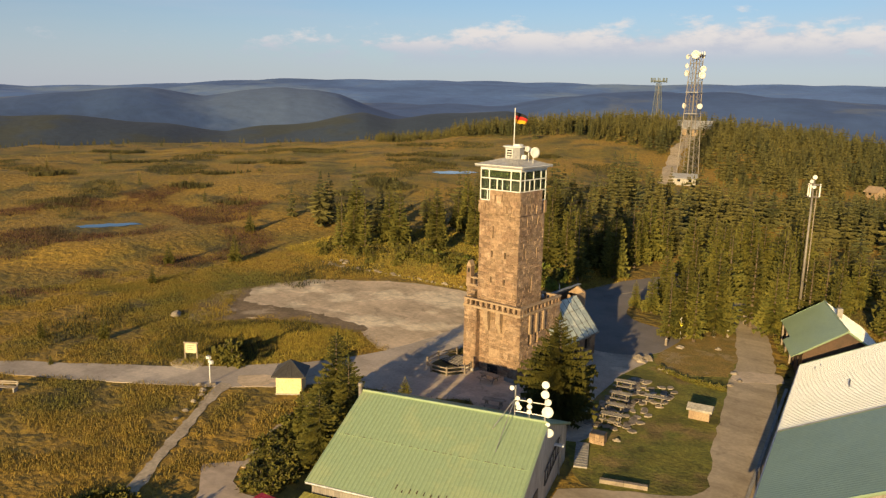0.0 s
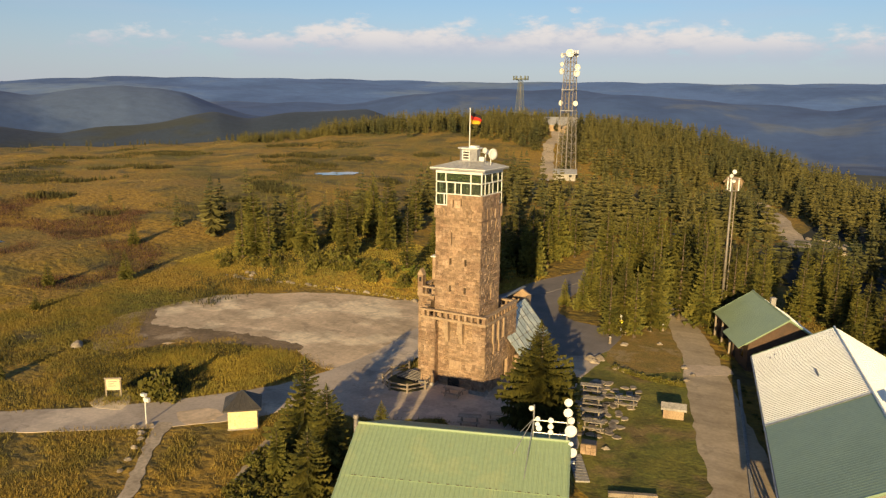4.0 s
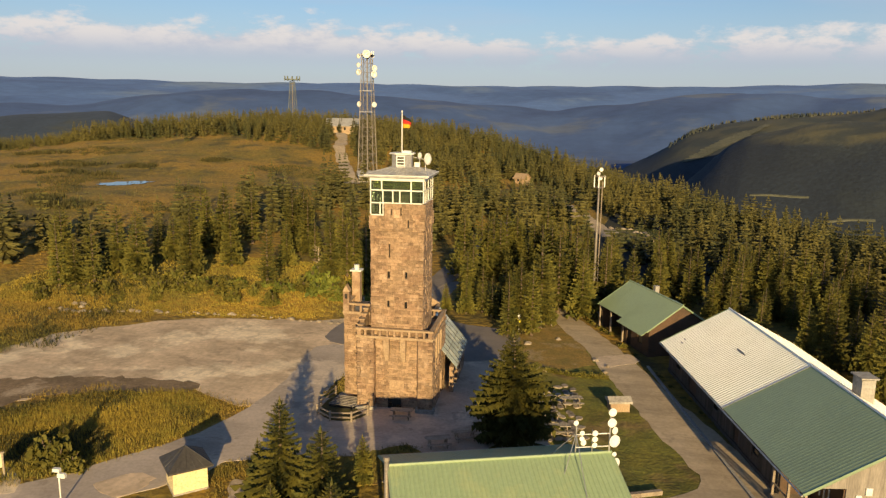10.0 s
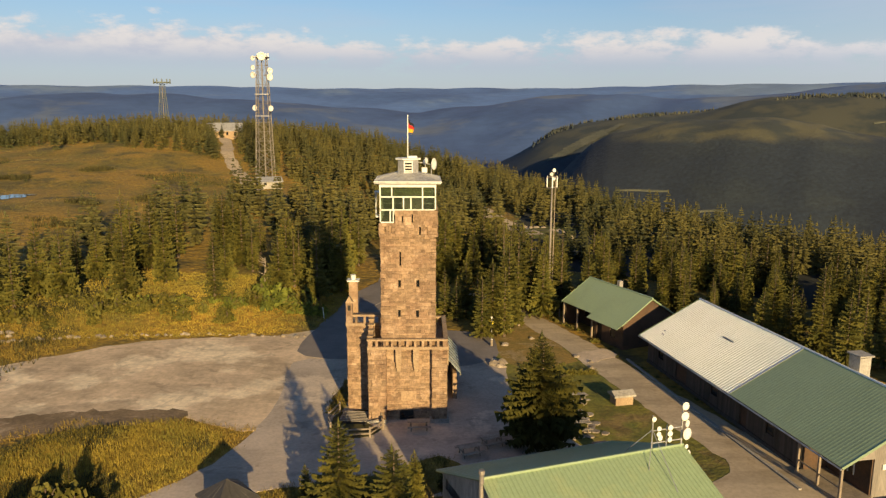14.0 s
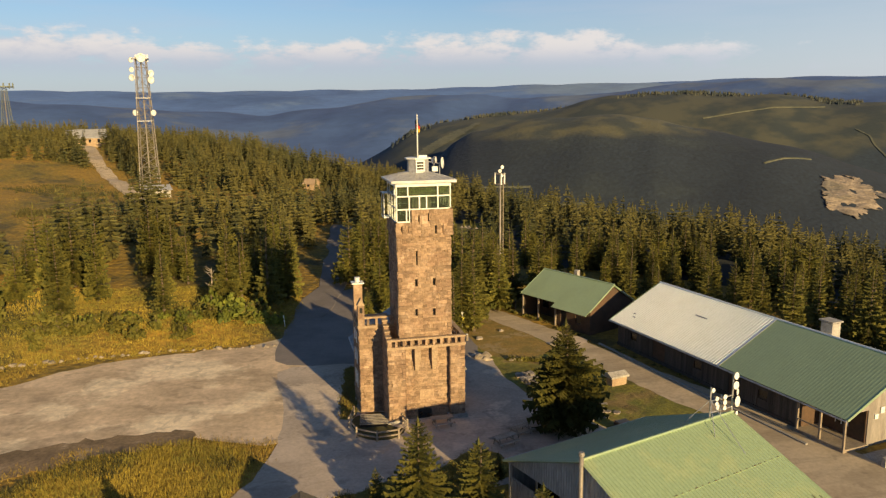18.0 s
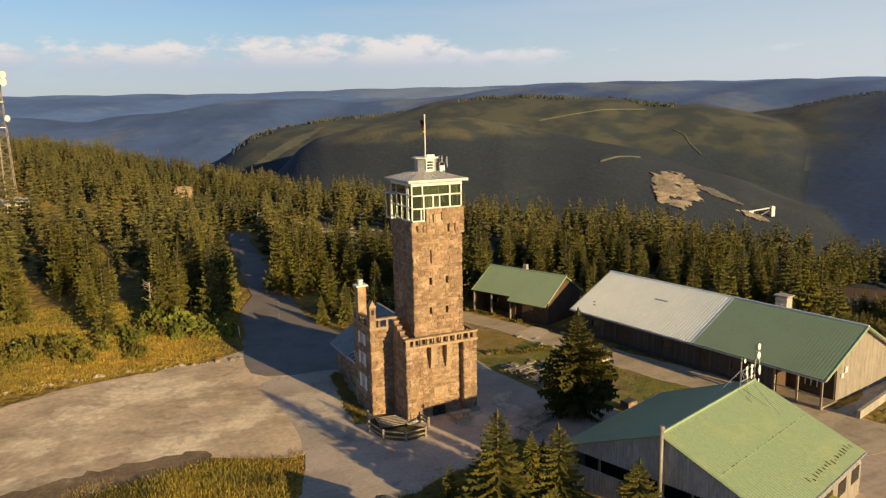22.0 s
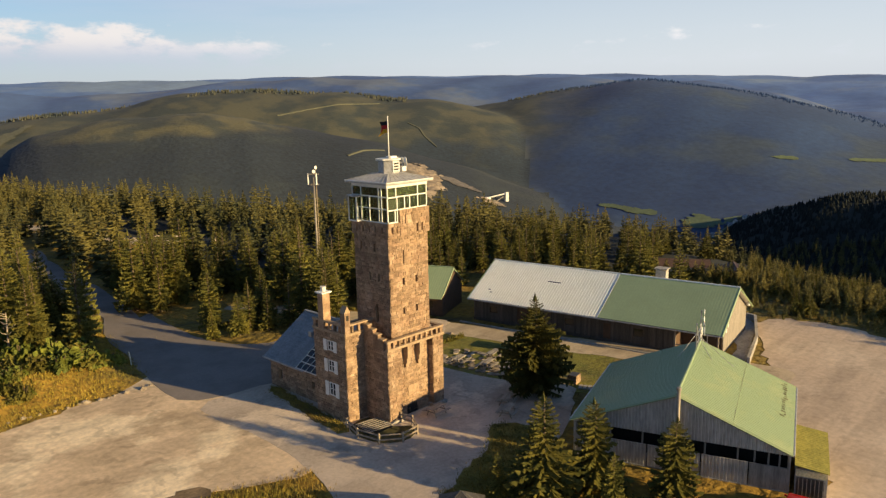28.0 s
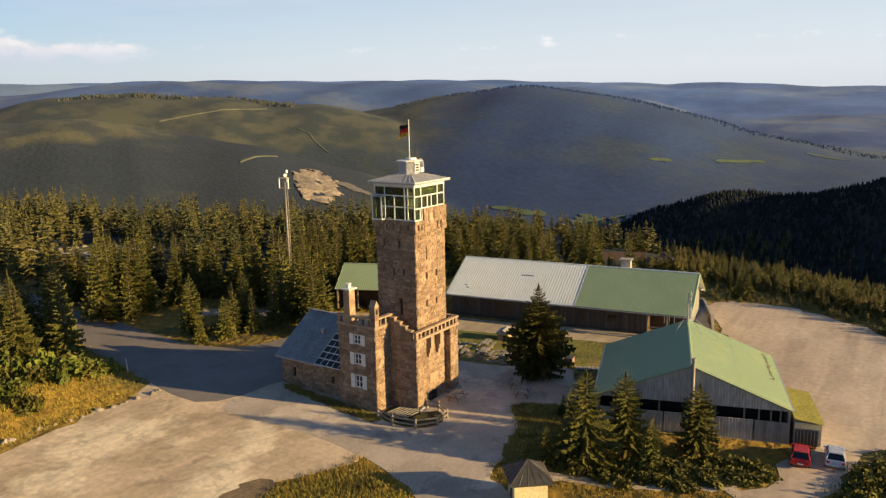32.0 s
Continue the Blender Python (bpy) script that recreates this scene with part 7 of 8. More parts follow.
# ---- picnic tables ----
def picnic_table(m, label, group):
    ob = thing("picnic_table", label, "picnic table", m, group)
    for k in range(5):
        box_part("table_plank", ob, M["wood_r"], -0.95, -0.37 + 0.15 * k, 0.72, 0.95, -0.24 + 0.15 * k, 0.765)
    for s in (-1, 1):
        for k in range(2):
            box_part("bench_plank", ob, M["wood_r"], -0.95, s * 0.72 - 0.14 + 0.15 * k, 0.43, 0.95, s * 0.72 - 0.01 + 0.15 * k, 0.47)
    for xx in (-0.65, 0.65):
        box_part("crossbeam", ob, M["wood"], xx - 0.04, -0.85, 0.36, xx + 0.04, 0.85, 0.43)
        for s in (-1, 1):
            bm = bmesh.new()
            bm_tube(bm, (xx, s * 0.55, 0.0), (xx, s * 0.22, 0.72), 0.05, sides=4)
            part("leg", bm, M["wood"], ob)
    return ob


proto = picnic_table(turn_z(14.0, -5.2, 0.1, 12), "weathered grey picnic table on the paved terrace", "picnic tables on the terrace")
for x, y, a in ((13.2, -3.1, 10), (12.4, -0.4, 12), (11.4, 2.6, 14), (15.1, 1.0, 14)):
    copy_thing(proto, turn_z(x, y, 0.1, a))
picnic_table(turn_z(0.75, -4.4, 0.04, 4), "grey picnic table against the tower front", "tables on the forecourt")
picnic_table(turn_z(4.7, -9.2, 0.04, 20), "grey picnic table in the shade of a spruce", "tables on the forecourt")
picnic_table(turn_z(6.6, -7.6, 0.04, 22), "grey picnic table in the shade of a spruce", "tables on the forecourt")
# terrace slabs
slab_kinds = []
for k in range(6):
    bm = bmesh.new()
    r0 = random.Random(100 + k)
    ring = [(0.42 * r0.uniform(0.75, 1.15) * math.cos(a), 0.32 * r0.uniform(0.75, 1.15) * math.sin(a)) for a in [j * math.tau / 7 for j in range(7)]]
    bm_prism(bm, ring, -0.05, 0.05)
    slab_kinds.append(to_mesh(bm, "flagstone", M["rock"]))
terrace = tagged(thing("terrace", "irregular pale stone paving under picnic tables", "terrace"), kind="structure")
rt = random.Random(9)
for i in range(7):
    for j in range(26):
        x, y = 11.2 + 0.72 * i + rt.uniform(-0.12, 0.12), -6.6 + 0.5 * j + rt.uniform(-0.1, 0.1)
        x += -0.13 * (y + 6) * 0.6 + 0.6
        if rt.random() < 0.22 + 0.06 * i:
            continue
        ob = new("flagstone", rt.choice(slab_kinds))
        ob.parent = terrace
        ob.matrix_local = turn_z(x, y, 0.075, rt.uniform(0, 360))

# ---- stone things on the lawn ----
trough = thing("stone_shelter", "low pale stone shelter with a sloping slab roof", "shelter", turn_z(19.2, 1.0, 0, 12))
box_part("wall", trough, M["coping"], -0.85, -0.6, -0.1, 0.85, 0.6, 0.85)
bm = bmesh.new()
bm_prism(bm, [(-0.75, 0.82), (0.75, 0.82), (0.75, 0.98), (-0.05, 1.3), (-0.75, 1.0)], -1.05, 1.05, Matrix.Rotation(radians(90), 4, "Z") @ Matrix.Rotation(radians(90), 4, "X"))
part("roof_slab", bm, M["concrete"], trough)
grill = thing("stone_grill", "square stone barbecue with a dark top", "barbecue", turn_z(14.9, -9.2, 0, 12))
for k in range(3):
    for j in range(3):
        box_part("stone_block", grill, M["stone"], -0.6 + 0.4 * j + 0.01, -0.45, 0.28 * k, -0.2 + 0.4 * j - 0.01, 0.45, 0.28 * k + 0.27)
box_part("grate", grill, M["blackroof"], -0.55, -0.4, 0.84, 0.55, 0.4, 0.88)
steps = tagged(thing("garden_steps", "narrow flight of pale stone steps in the grass", "steps"), kind="structure")
for k in range(10):
    t = k / 9
    bm = bmesh.new()
    bm_box(bm, -0.5, -0.17, -0.1, 0.5, 0.17, 0.14, turn_z(14.2 + 1.7 * t, -10.4 - 3.4 * t, 0, 25))
    part("step", bm, M["concrete"], steps)
kerb = thing("timber_beam", "long pale squared timber laid at the lawn edge", "beam", turn_z(19.6, -14.3, 0, 22))
for k in range(2):
    box_part("timber", kerb, M["wood"], -1.65 + 1.66 * k, -0.16, 0.04, 0.0 + 1.66 * k - 0.02, 0.16, 0.34)


def boulder_mesh(seed, flat=0.7):
    bm = bmesh.new()
    bmesh.ops.create_icosphere(bm, subdivisions=2, radius=1.0)
    for v in bm.verts:
        n = noise.noise(v.co * 1.3 + Vector((seed * 7.3, 0, 0)))
        v.co *= 1 + 0.45 * n
        v.co.z *= flat
    return to_mesh(bm, "boulder", M["rock"])


boulders = [boulder_mesh(s) for s in range(5)]
rb = random.Random(21)


def put_boulder(x, y, s, label="rough pale granite boulder lying in the grass", group="boulders"):
    ob = new("boulder", rb.choice(boulders))
    ob.matrix_world = Matrix.Translation((x, y, gz(x, y) + 0.12 * s)) @ Matrix.Rotation(rb.uniform(0, 6.28), 4, "Z") @ Matrix.Diagonal((s, s * rb.uniform(0.7, 1), s * rb.uniform(0.7, 1), 1))
    tagged(ob, label, "boulder", group)


for x, y, s in ((8.6, 11.6, 0.7), (9.4, 12.1, 0.6), (9.2, 10.9, 0.55), (11.8, 10.2, 0.5), (12.6, 9.8, 0.35), (18.6, 10.4, 0.35), (18.9, 12.2, 0.3), (17.8, 14.0, 0.4), (10.4, 18.2, 0.45), (13.8, 20.5, 0.35),
                (15.9, -8.0, 0.3), (-40.3, -12.6, 0.8), (-41.0, -11.8, 0.5), (-18.6, -23.4, 0.35), (-17.2, -23.9, 0.4), (-17.7, -22.4, 0.3), (-16.4, -24.6, 0.3), (-15.6, -25.9, 0.28), (-14.4, -27.4, 0.3), (-13.5, -28.9, 0.25)):
    put_boulder(x, y, s)
for k in range(34):
    t = k / 33
    x = -44 + 31 * t
    y = 21.2 + 1.9 * math.sin(3.0 * t) - 1.2 * (1 - t)
    put_boulder(x + rb.uniform(-0.4, 0.4), y + rb.uniform(-0.3, 0.3), rb.choice((0.18, 0.24, 0.3, 0.42)), "small pale stone edging the gravel lot", "edging stones")
for x, y, sz in ((24.9, 107.5, 0.7), (26.2, 107.0, 0.8), (27.6, 106.6, 0.8), (28.9, 106.0, 0.7), (29.6, 98.5, 0.9), (30.2, 96.0, 0.8), (31.0, 94.0, 1.0), (31.6, 100.5, 0.7), (31.4, 86.5, 0.8)):
    put_boulder(x, y, sz, "pale boulder lying in the clearing", "boulders in the clearing")
for k in range(12):
    put_boulder(-46.5 + rb.uniform(-3.5, 2.5), 20.3 + rb.uniform(-1.5, 1.5), rb.uniform(0.2, 0.5), "tumbled rubble stone beside the lot", "rubble stones")

# ---- fenced pit before the annexe ----
pen = thing("pit_fence", "weathered post-and-rail fence round a grassy pit", "fence")
ring = [(-6.2, -0.6), (-6.9, -2.8), (-6.5, -5.0), (-5.0, -6.2), (-3.2, -6.0), (-2.2, -4.4), (-2.4, -3.2)]
for (x0, y0), (x1, y1) in zip(ring, ring[1:]):
    for zz in (0.38, 0.78):
        bm = bmesh.new()
        bm_tube(bm, (x0, y0, zz), (x1, y1, zz), 0.07, sides=5)
        part("rail", bm, M["wood"], pen)
for x0, y0 in ring:
    box_part("post", pen, M["wood"], x0 - 0.07, y0 - 0.07, -0.2, x0 + 0.07, y0 + 0.07, 0.95)
patch("pit_grass", [(-6.1, -0.8), (-6.7, -2.8), (-6.3, -4.9), (-5.0, -6.0), (-3.3, -5.8), (-2.4, -4.4), (-3.6, -3.2), (-3.6, -0.4)], 0.07, M["heath"], "dark rough grass inside the fence", "grass", 0.6, 0.05, 33)
hatch = thing("slatted_cover", "slatted wooden cover over a cellar pit", "cover", turn_z(-4.7, -2.3, 0, -8))
# solid near-black block stands in for the pit's shade under the slats
box_part("pit_wall", hatch, M["dark"], -1.2, -1.1, 0.0, 1.2, 1.0, 0.2)
for k in range(7):
    box_part("slat", hatch, M["wallgrey"], -1.2, -1.1 + 0.33 * k, 0.31, 1.2, -0.98 + 0.33 * k, 0.37)


# ---- cars ----
def car(m, paint, label, group):
    ob = thing("car", label, "car", m, group)
    bm = bmesh.new()
    low = [(-2.0, 0.35), (2.0, 0.32), (2.02, 0.62), (1.85, 0.86), (0.95, 0.98), (-1.85, 1.0), (-2.03, 0.72)]
    L = [bm.verts.new((x, -0.84, z)) for x, z in low]
    R = [bm.verts.new((x, 0.84, z)) for x, z in low]
    bm.faces.new(L)
    bm.faces.new(R[::-1])
    for k in range(len(low)):
        bm.faces.new((L[k], R[k], R[(k + 1) % len(low)], L[(k + 1) % len(low)]))
    bmesh.ops.recalc_face_normals(bm, faces=bm.faces)
    bmesh.ops.bevel(bm, geom=list(bm.edges), offset=0.07, segments=2, affect="EDGES")
    part("body", bm, M[paint], ob, smooth=False)
    bm = bmesh.new()
    base = [(-1.8, -0.76, 0.98), (0.95, -0.76, 0.96), (0.95, 0.76, 0.96), (-1.8, 0.76, 0.98)]
    top = [(-1.45, -0.6, 1.46), (0.2, -0.6, 1.48), (0.2, 0.6, 1.48), (-1.45, 0.6, 1.46)]
    b, t = [bm.verts.new(p) for p in base], [bm.verts.new(p) for p in top]
    for k in range(4):
        bm.faces.new((b[k], b[(k + 1) % 4], t[(k + 1) % 4], t[k]))
    bm.faces.new(t)
    bm.faces.new(b[::-1])
    bmesh.ops.recalc_face_normals(bm, faces=bm.faces)
    part("cabin_glass", bm, M["carglass"], ob, "dark tinted car glass")
    bm = bmesh.new()
    bm_box(bm, -1.5, -0.62, 1.455, 0.25, 0.62, 1.52)
    bmesh.ops.bevel(bm, geom=list(bm.edges), offset=0.03, segments=2, affect="EDGES")
    part("roof", bm, M[paint], ob)
    for s in (-1, 1):
        for p, q in (((-1.78, 0.98), (-1.43, 1.47)), ((0.93, 0.97), (0.2, 1.48)), ((-0.6, 0.98), (-0.6, 1.47))):
            bm = bmesh.new()
            bm_tube(bm, (p[0], s * 0.765, p[1]), (q[0], s * 0.61, q[1]), 0.045, sides=4)
            part("pillar", bm, M[paint], ob)
        for xx in (-1.25, 1.3):
            bm = bmesh.new()
            bm_tube(bm, (xx, s * 0.66, 0.31), (xx, s * 0.87, 0.31), 0.31, sides=18)
            tyre = part("wheel", bm, M["rubber"], ob)
            bm = bmesh.new()
            bm_tube(bm, (xx, s * 0.86, 0.31), (xx, s * 0.885, 0.31), 0.19, sides=14)
            part("rim", bm, M["steel"], tyre)
        box_part("headlight", ob, M["white"], 1.93, s * 0.55 - 0.16, 0.62, 2.0, s * 0.55 + 0.16, 0.76)
        box_part("tail_light", ob, M["flag_red"], -2.06, s * 0.62 - 0.12, 0.72, -1.99, s * 0.62 + 0.12, 0.92)
        box_part("door_mirror", ob, M[paint], 0.72, s * 0.92 - 0.09, 0.98, 0.86, s * 0.92 + 0.09, 1.1)
    box_part("number_plate", ob, M["white"], -2.07, -0.26, 0.5, -2.03, 0.26, 0.61)
    return ob


car(turn_z(4.5, -33.2, 0.04, 8) @ Matrix.Scale(0.8, 4), "red", "small red hatchback parked beside the lean-to", "parked cars")
car(turn_z(5.6, -35.4, 0.04, 8) @ Matrix.Scale(0.8, 4), "silver", "silver hatchback parked beside the red one", "parked cars")

# ---- yard walls by the barn, posts, notices ----
yard = tagged(thing("yard_wall", "low concrete retaining wall along the barn yard", "wall"), kind="structure")
for (x0, y0), (x1, y1) in (((30.4, -19.8), (38.2, -17.6)), ((38.3, -17.6), (46.0, -14.4)), ((46.1, -14.3), (46.6, -10.0))):
    d = Vector((x1 - x0, y1 - y0, 0))
    bm = bmesh.new()
    bm_box(bm, 0, -0.15, -0.3, d.length, 0.15, 0.75, Matrix.Translation((x0, y0, 0)) @ Matrix.Rotation(math.atan2(d.y, d.x), 4, "Z"))
    part("wall_section", bm, M["concrete"], yard)
patch("barn_yard", [(30.5, -19.4), (38, -17.2), (45.8, -14.1), (46.2, -9.5), (41, -9.5), (36, -16.4), (30.6, -17.6)], 0.05, M["concrete"], "stained concrete yard beside the barn gable", "yard", 1.5, 0.1, 41)
kerbs = tagged(thing("barn_kerb", "low stone kerb strip along the barn", "kerb"), kind="structure")
for k in range(22):
    bm = bmesh.new()
    bm_box(bm, 0.02, -0.12, -0.1, 1.28, 0.12, 0.16, BARN @ Matrix.Translation((1.3 * k - 1.0, -0.95, 0)))
    part("kerb_stone", bm, M["concrete"], kerbs)
post_mesh = None
for x, y in ((9.5, 22.2), (10.6, 23.6), (11.8, 24.8), (13.0, 25.9), (8.9, 17.9)):
    ob = thing("bollard", "stubby pale wooden bollard at the road edge", "bollard", Matrix.Translation((x, y, 0)), "bollards")
    bm = bmesh.new()
    bm_tube(bm, (0, 0, -0.2), (0, 0, 0.8), 0.16, 0.14, 10)
    part("post", bm, M["wood"], ob)
    bm = bmesh.new()
    bm_tube(bm, (0, 0, 0.8), (0, 0, 0.86), 0.15, 0.05, 10)
    part("cap", bm, M["white"], ob)
guide = thing("signpost", "thin signpost with yellow and white waymarks", "signpost", Matrix.Translation((9.2, 21.2, 0)))
bm = bmesh.new()
bm_tube(bm, (0, 0, -0.2), (0, 0, 2.7), 0.05, sides=8)
part("post", bm, M["steel"], guide)
box_part("waymark", guide, M["signyellow"], -0.2, -0.07, 1.6, 0.2, -0.05, 1.95)
box_part("waymark", guide, M["white"], -0.12, -0.07, 2.3, 0.12, -0.05, 2.65)
pst = thing("marker_post", "thin leaning marker post by the lot", "post", turn_z(-11.3, 29.0, 0, 0))
bm = bmesh.new()
bm_tube(bm, (0, 0, -0.2), (-0.15, 0, 1.6), 0.05, sides=6)
part("post", bm, M["white"], pst)
fence = thing("rail_fence", "low timber rail fence at the road bend", "fence")
for k in range(7):
    x, y = 6.2 + 2.1 * k, 36.0 - 1.0 * k
    box_part("post", fence, M["wood"], x - 0.08, y - 0.08, -0.2, x + 0.08, y + 0.08, 1.1)
    if k:
        for zz in (0.5, 0.95):
            bm = bmesh.new()
            bm_tube(bm, (x - 2.1, y + 1.0, zz), (x, y, zz), 0.06, sides=5)
            part("rail", bm, M["wood"], fence)

# ---- ponds ----
for nm, cx_, cy_, rx, ry, rot, lab in (("pond_1", -93.0, 108.0, 6.6, 4.2, 60, "still moor pond reflecting the sky"), ("pond_2", -95.1, 7.4, 5.6, 2.0, 67, "narrow dark pool in the moor")):
    bm = bmesh.new()
    n = 28
    rp = random.Random(3)
    ring = []
    for k in range(n):
        a = k * math.tau / n
        s = 1 + rp.uniform(-0.25, 0.2)
        px, py = rx * s * math.cos(a), ry * s * math.sin(a)
        c, q = math.cos(radians(rot)), math.sin(radians(rot))
        ring.append((cx_ + px * c - py * q, cy_ + px * q + py * c))
    hi = [bm.verts.new((a, b, gz(cx_, cy_) + 0.12)) for a, b in ring]
    lo = [bm.verts.new((a, b, gz(a, b) - 0.4)) for a, b in ring]
    bm.faces.new(hi)
    for k in range(n):
        bm.faces.new((lo[k], lo[(k + 1) % n], hi[(k + 1) % n], hi[k]))
    tagged(new(nm, to_mesh(bm, nm, M["water"])), lab, "pond", kind="structure")


# ---- huts far off ----
def gabled_hut(name, label, m, L, Wd, he, hr, wall, roof, group="huts"):
    ob = thing(name, label, "hut", m, group)
    bm = bmesh.new()
    pts = [(-Wd / 2, -0.8), (Wd / 2, -0.8), (Wd / 2, he), (0, hr), (-Wd / 2, he)]
    a, b = [bm.verts.new((-L / 2, y, z)) for y, z in pts], [bm.verts.new((L / 2, y, z)) for y, z in pts]
    bm.faces.new(a[::-1])
    bm.faces.new(b)
    for k in range(5):
        bm.faces.new((a[k], a[(k + 1) % 5], b[(k + 1) % 5], b[k]))
    bmesh.ops.recalc_face_normals(bm, faces=bm.faces)
    part("wall", bm, M[wall], ob)
    for s in (-1, 1):
        bm = bmesh.new()
        q = (hr - he) / (Wd / 2)
        P = [(-L / 2 - 0.4, s * (Wd / 2 + 0.5), he - 0.5 * q + 0.1), (L / 2 + 0.4, s * (Wd / 2 + 0.5), he - 0.5 * q + 0.1), (L / 2 + 0.4, 0, hr + 0.12), (-L / 2 - 0.4, 0, hr + 0.12)]
        v = [bm.verts.new(p) for p in P]
        w = [bm.verts.new((p[0], p[1], p[2] - 0.1)) for p in P]
        bm.faces.new(v)
        bm.faces.new(w[::-1])
        for k in range(4):
            bm.faces.new((v[k], w[k], w[(k + 1) % 4], v[(k + 1) % 4]))
        bmesh.ops.recalc_face_normals(bm, faces=bm.faces)
        part("roof_slope", bm, M[roof], ob)
    for k in range(max(1, int(L / 3))):
        x = -L / 2 + 1.5 + 3 * k
        for s in (-1, 1):
            bm = bmesh.new()
            bm_box(bm, x - 0.4, s * Wd / 2 - 0.03, he * 0.45, x + 0.4, s * Wd / 2 + 0.03, he * 0.8)
            part("window", bm, M["carglass"], ob)
    return ob


gabled_hut("mountain_hut", "pale-walled hut with a grey roof on the hill", turn_z(-78, 246, gz(-78, 246) + 0.3, 12), 13, 8, 3.4, 6.2, "coping", "greyroof")
gabled_hut("equipment_hut", "small green-roofed equipment hut at the mast foot", turn_z(-41.0, 146.0, gz(-41.0, 146.0) + 0.2, 20), 6.0, 5, 1.8, 2.8, "concrete", "greyroof")
gabled_hut("forest_hut", "pale hut half hidden among the spruces", turn_z(1.0, 179.0, gz(1.0, 179) + 0.2, -30), 3.8, 3.2, 2.0, 3.2, "coping", "coping")
gabled_hut("inn", "large brown-roofed inn below the slope", turn_z(69, 8, -3.5, 120), 11, 7, 2.6, 4.4, "concrete", "inn_roof")
gabled_hut("inn_wing", "brown-roofed wing of the inn", turn_z(71, -1.5, -3.0, 30), 6, 5, 2.2, 3.8, "concrete", "inn_roof")
hp = random.Random(8)
for k in range(9):
    x, y = 505 + hp.uniform(-8, 8), 180 + hp.uniform(-14, 14)
    gabled_hut("village_house", "tiny white valley house with a dark roof", turn_z(x, y, gz(x, y), hp.uniform(0, 180)), 3.0, 2.2, 1.4, 2.4, "white", "slate", "village houses")
# works at the quarry
works = thing("quarry_plant", "pale conveyor and silos of a quarry plant", "quarry plant", turn_z(424, 336, gz(424, 336), -25) @ Matrix.Scale(0.5, 4))
box_part("silo", works, M["white"], 12, -4, -2, 17, 2, 13)
box_part("hopper", works, M["white"], -22, -5, -2, -15, 2, 7)
bm = bmesh.new()
bm_tube(bm, (-18, -1, 6), (14, -1, 11), 1.1, sides=6)
part("conveyor", bm, M["white"], works)
bm = bmesh.new()
bm_tube(bm, (-4, -1, -1), (14, -1, 9), 0.7, sides=6)
part("conveyor", bm, M["concrete"], works)

# ---- hill tracks and bare strips ----
def ribbon(name, points, width, mat, label, lift=0.35, seed=1):
    """A strip of bare ground draped on the land."""
    rnd = random.Random(seed)
    pts = []
    for (x0, y0), (x1, y1) in zip(points, points[1:]):
        n = max(1, int(math.hypot(x1 - x0, y1 - y0) / 4))
        pts += [(x0 + (x1 - x0) * k / n, y0 + (y1 - y0) * k / n) for k in range(n)]
    pts.append(points[-1])
    vs, fs = [], []
    for i, (x, y) in enumerate(pts):
        a, b = pts[max(0, i - 1)], pts[min(len(pts) - 1, i + 1)]
        d = Vector((b[0] - a[0], b[1] - a[1])).normalized()
        w = width * rnd.uniform(0.75, 1.15) / 2
        for s in (-1, 1):
            px, py = x - d.y * s * w, y + d.x * s * w
            vs.append((px, py, gz(px, py) + lift))
        for s in (-1, 1):
            px, py = x - d.y * s * (w + 0.4), y + d.x * s * (w + 0.4)
            vs.append((px, py, gz(px, py) - 0.5))
        if i:
            q, p = 4 * i, 4 * i - 4
            fs += [(p, q, q + 1, p + 1), (p + 2, q + 2, q, p), (p + 1, q + 1, q + 3, p + 3)]
    me = array_mesh(name, vs, [f[::-1] for f in fs], mat)
    return tagged(new(name, me), label, "track", kind="structure")


def drape(name, cx, cy, half, cell, keep, mat, label, category, lift=0.5, rough=0.0):
    """A fine patch laid on the land wherever keep(x, y) holds."""
    n = int(2 * half / cell)
    xs = cx - half + cell * np.arange(n + 1)
    gx, gy = np.meshgrid(xs, xs - cx + cy, indexing="ij")
    zz = ground_z(gx, gy) + lift
    if rough:
        zz = zz + rough * np.array([[noise.noise(Vector((a * 0.09, b * 0.09, 0))) + 0.5 * noise.noise(Vector((a * 0.3, b * 0.3, 2))) for a, b in zip(p, q)] for p, q in zip(gx, gy)])
    idx = np.arange((n + 1) ** 2).reshape(n + 1, n + 1)
    fs = []
    for i in range(n):
        for j in range(n):
            if keep(gx[i, j] + cell / 2, gy[i, j] + cell / 2):
                fs.append((idx[i, j], idx[i + 1, j], idx[i + 1, j + 1], idx[i, j + 1]))
    me = array_mesh(name, np.stack([gx, gy, zz], -1).reshape(-1, 3), fs, mat, True)
    return tagged(new(name, me), label, category, kind="structure")


def blob(cx, cy, rx, ry, rot, edge=0.5, seed=0.0):
    c, s = math.cos(radians(rot)), math.sin(radians(rot))

    def keep(x, y):
        u, v = ((x - cx) * c + (y - cy) * s) / rx, (-(x - cx) * s + (y - cy) * c) / ry
        return u * u + v * v < 1 + edge * noise.noise(Vector((x * 0.06, y * 0.06, seed))) + 0.9 * edge * noise.noise(Vector((x * 0.17, y * 0.17, seed)))
    return keep


drape("quarry_face", 380, 380, 58, 1.6, blob(378, 378, 33, 17, 47, 0.8, 4), M["quarry"], "pale ochre quarry face cut into the hill", "quarry", 0.7, 1.4)
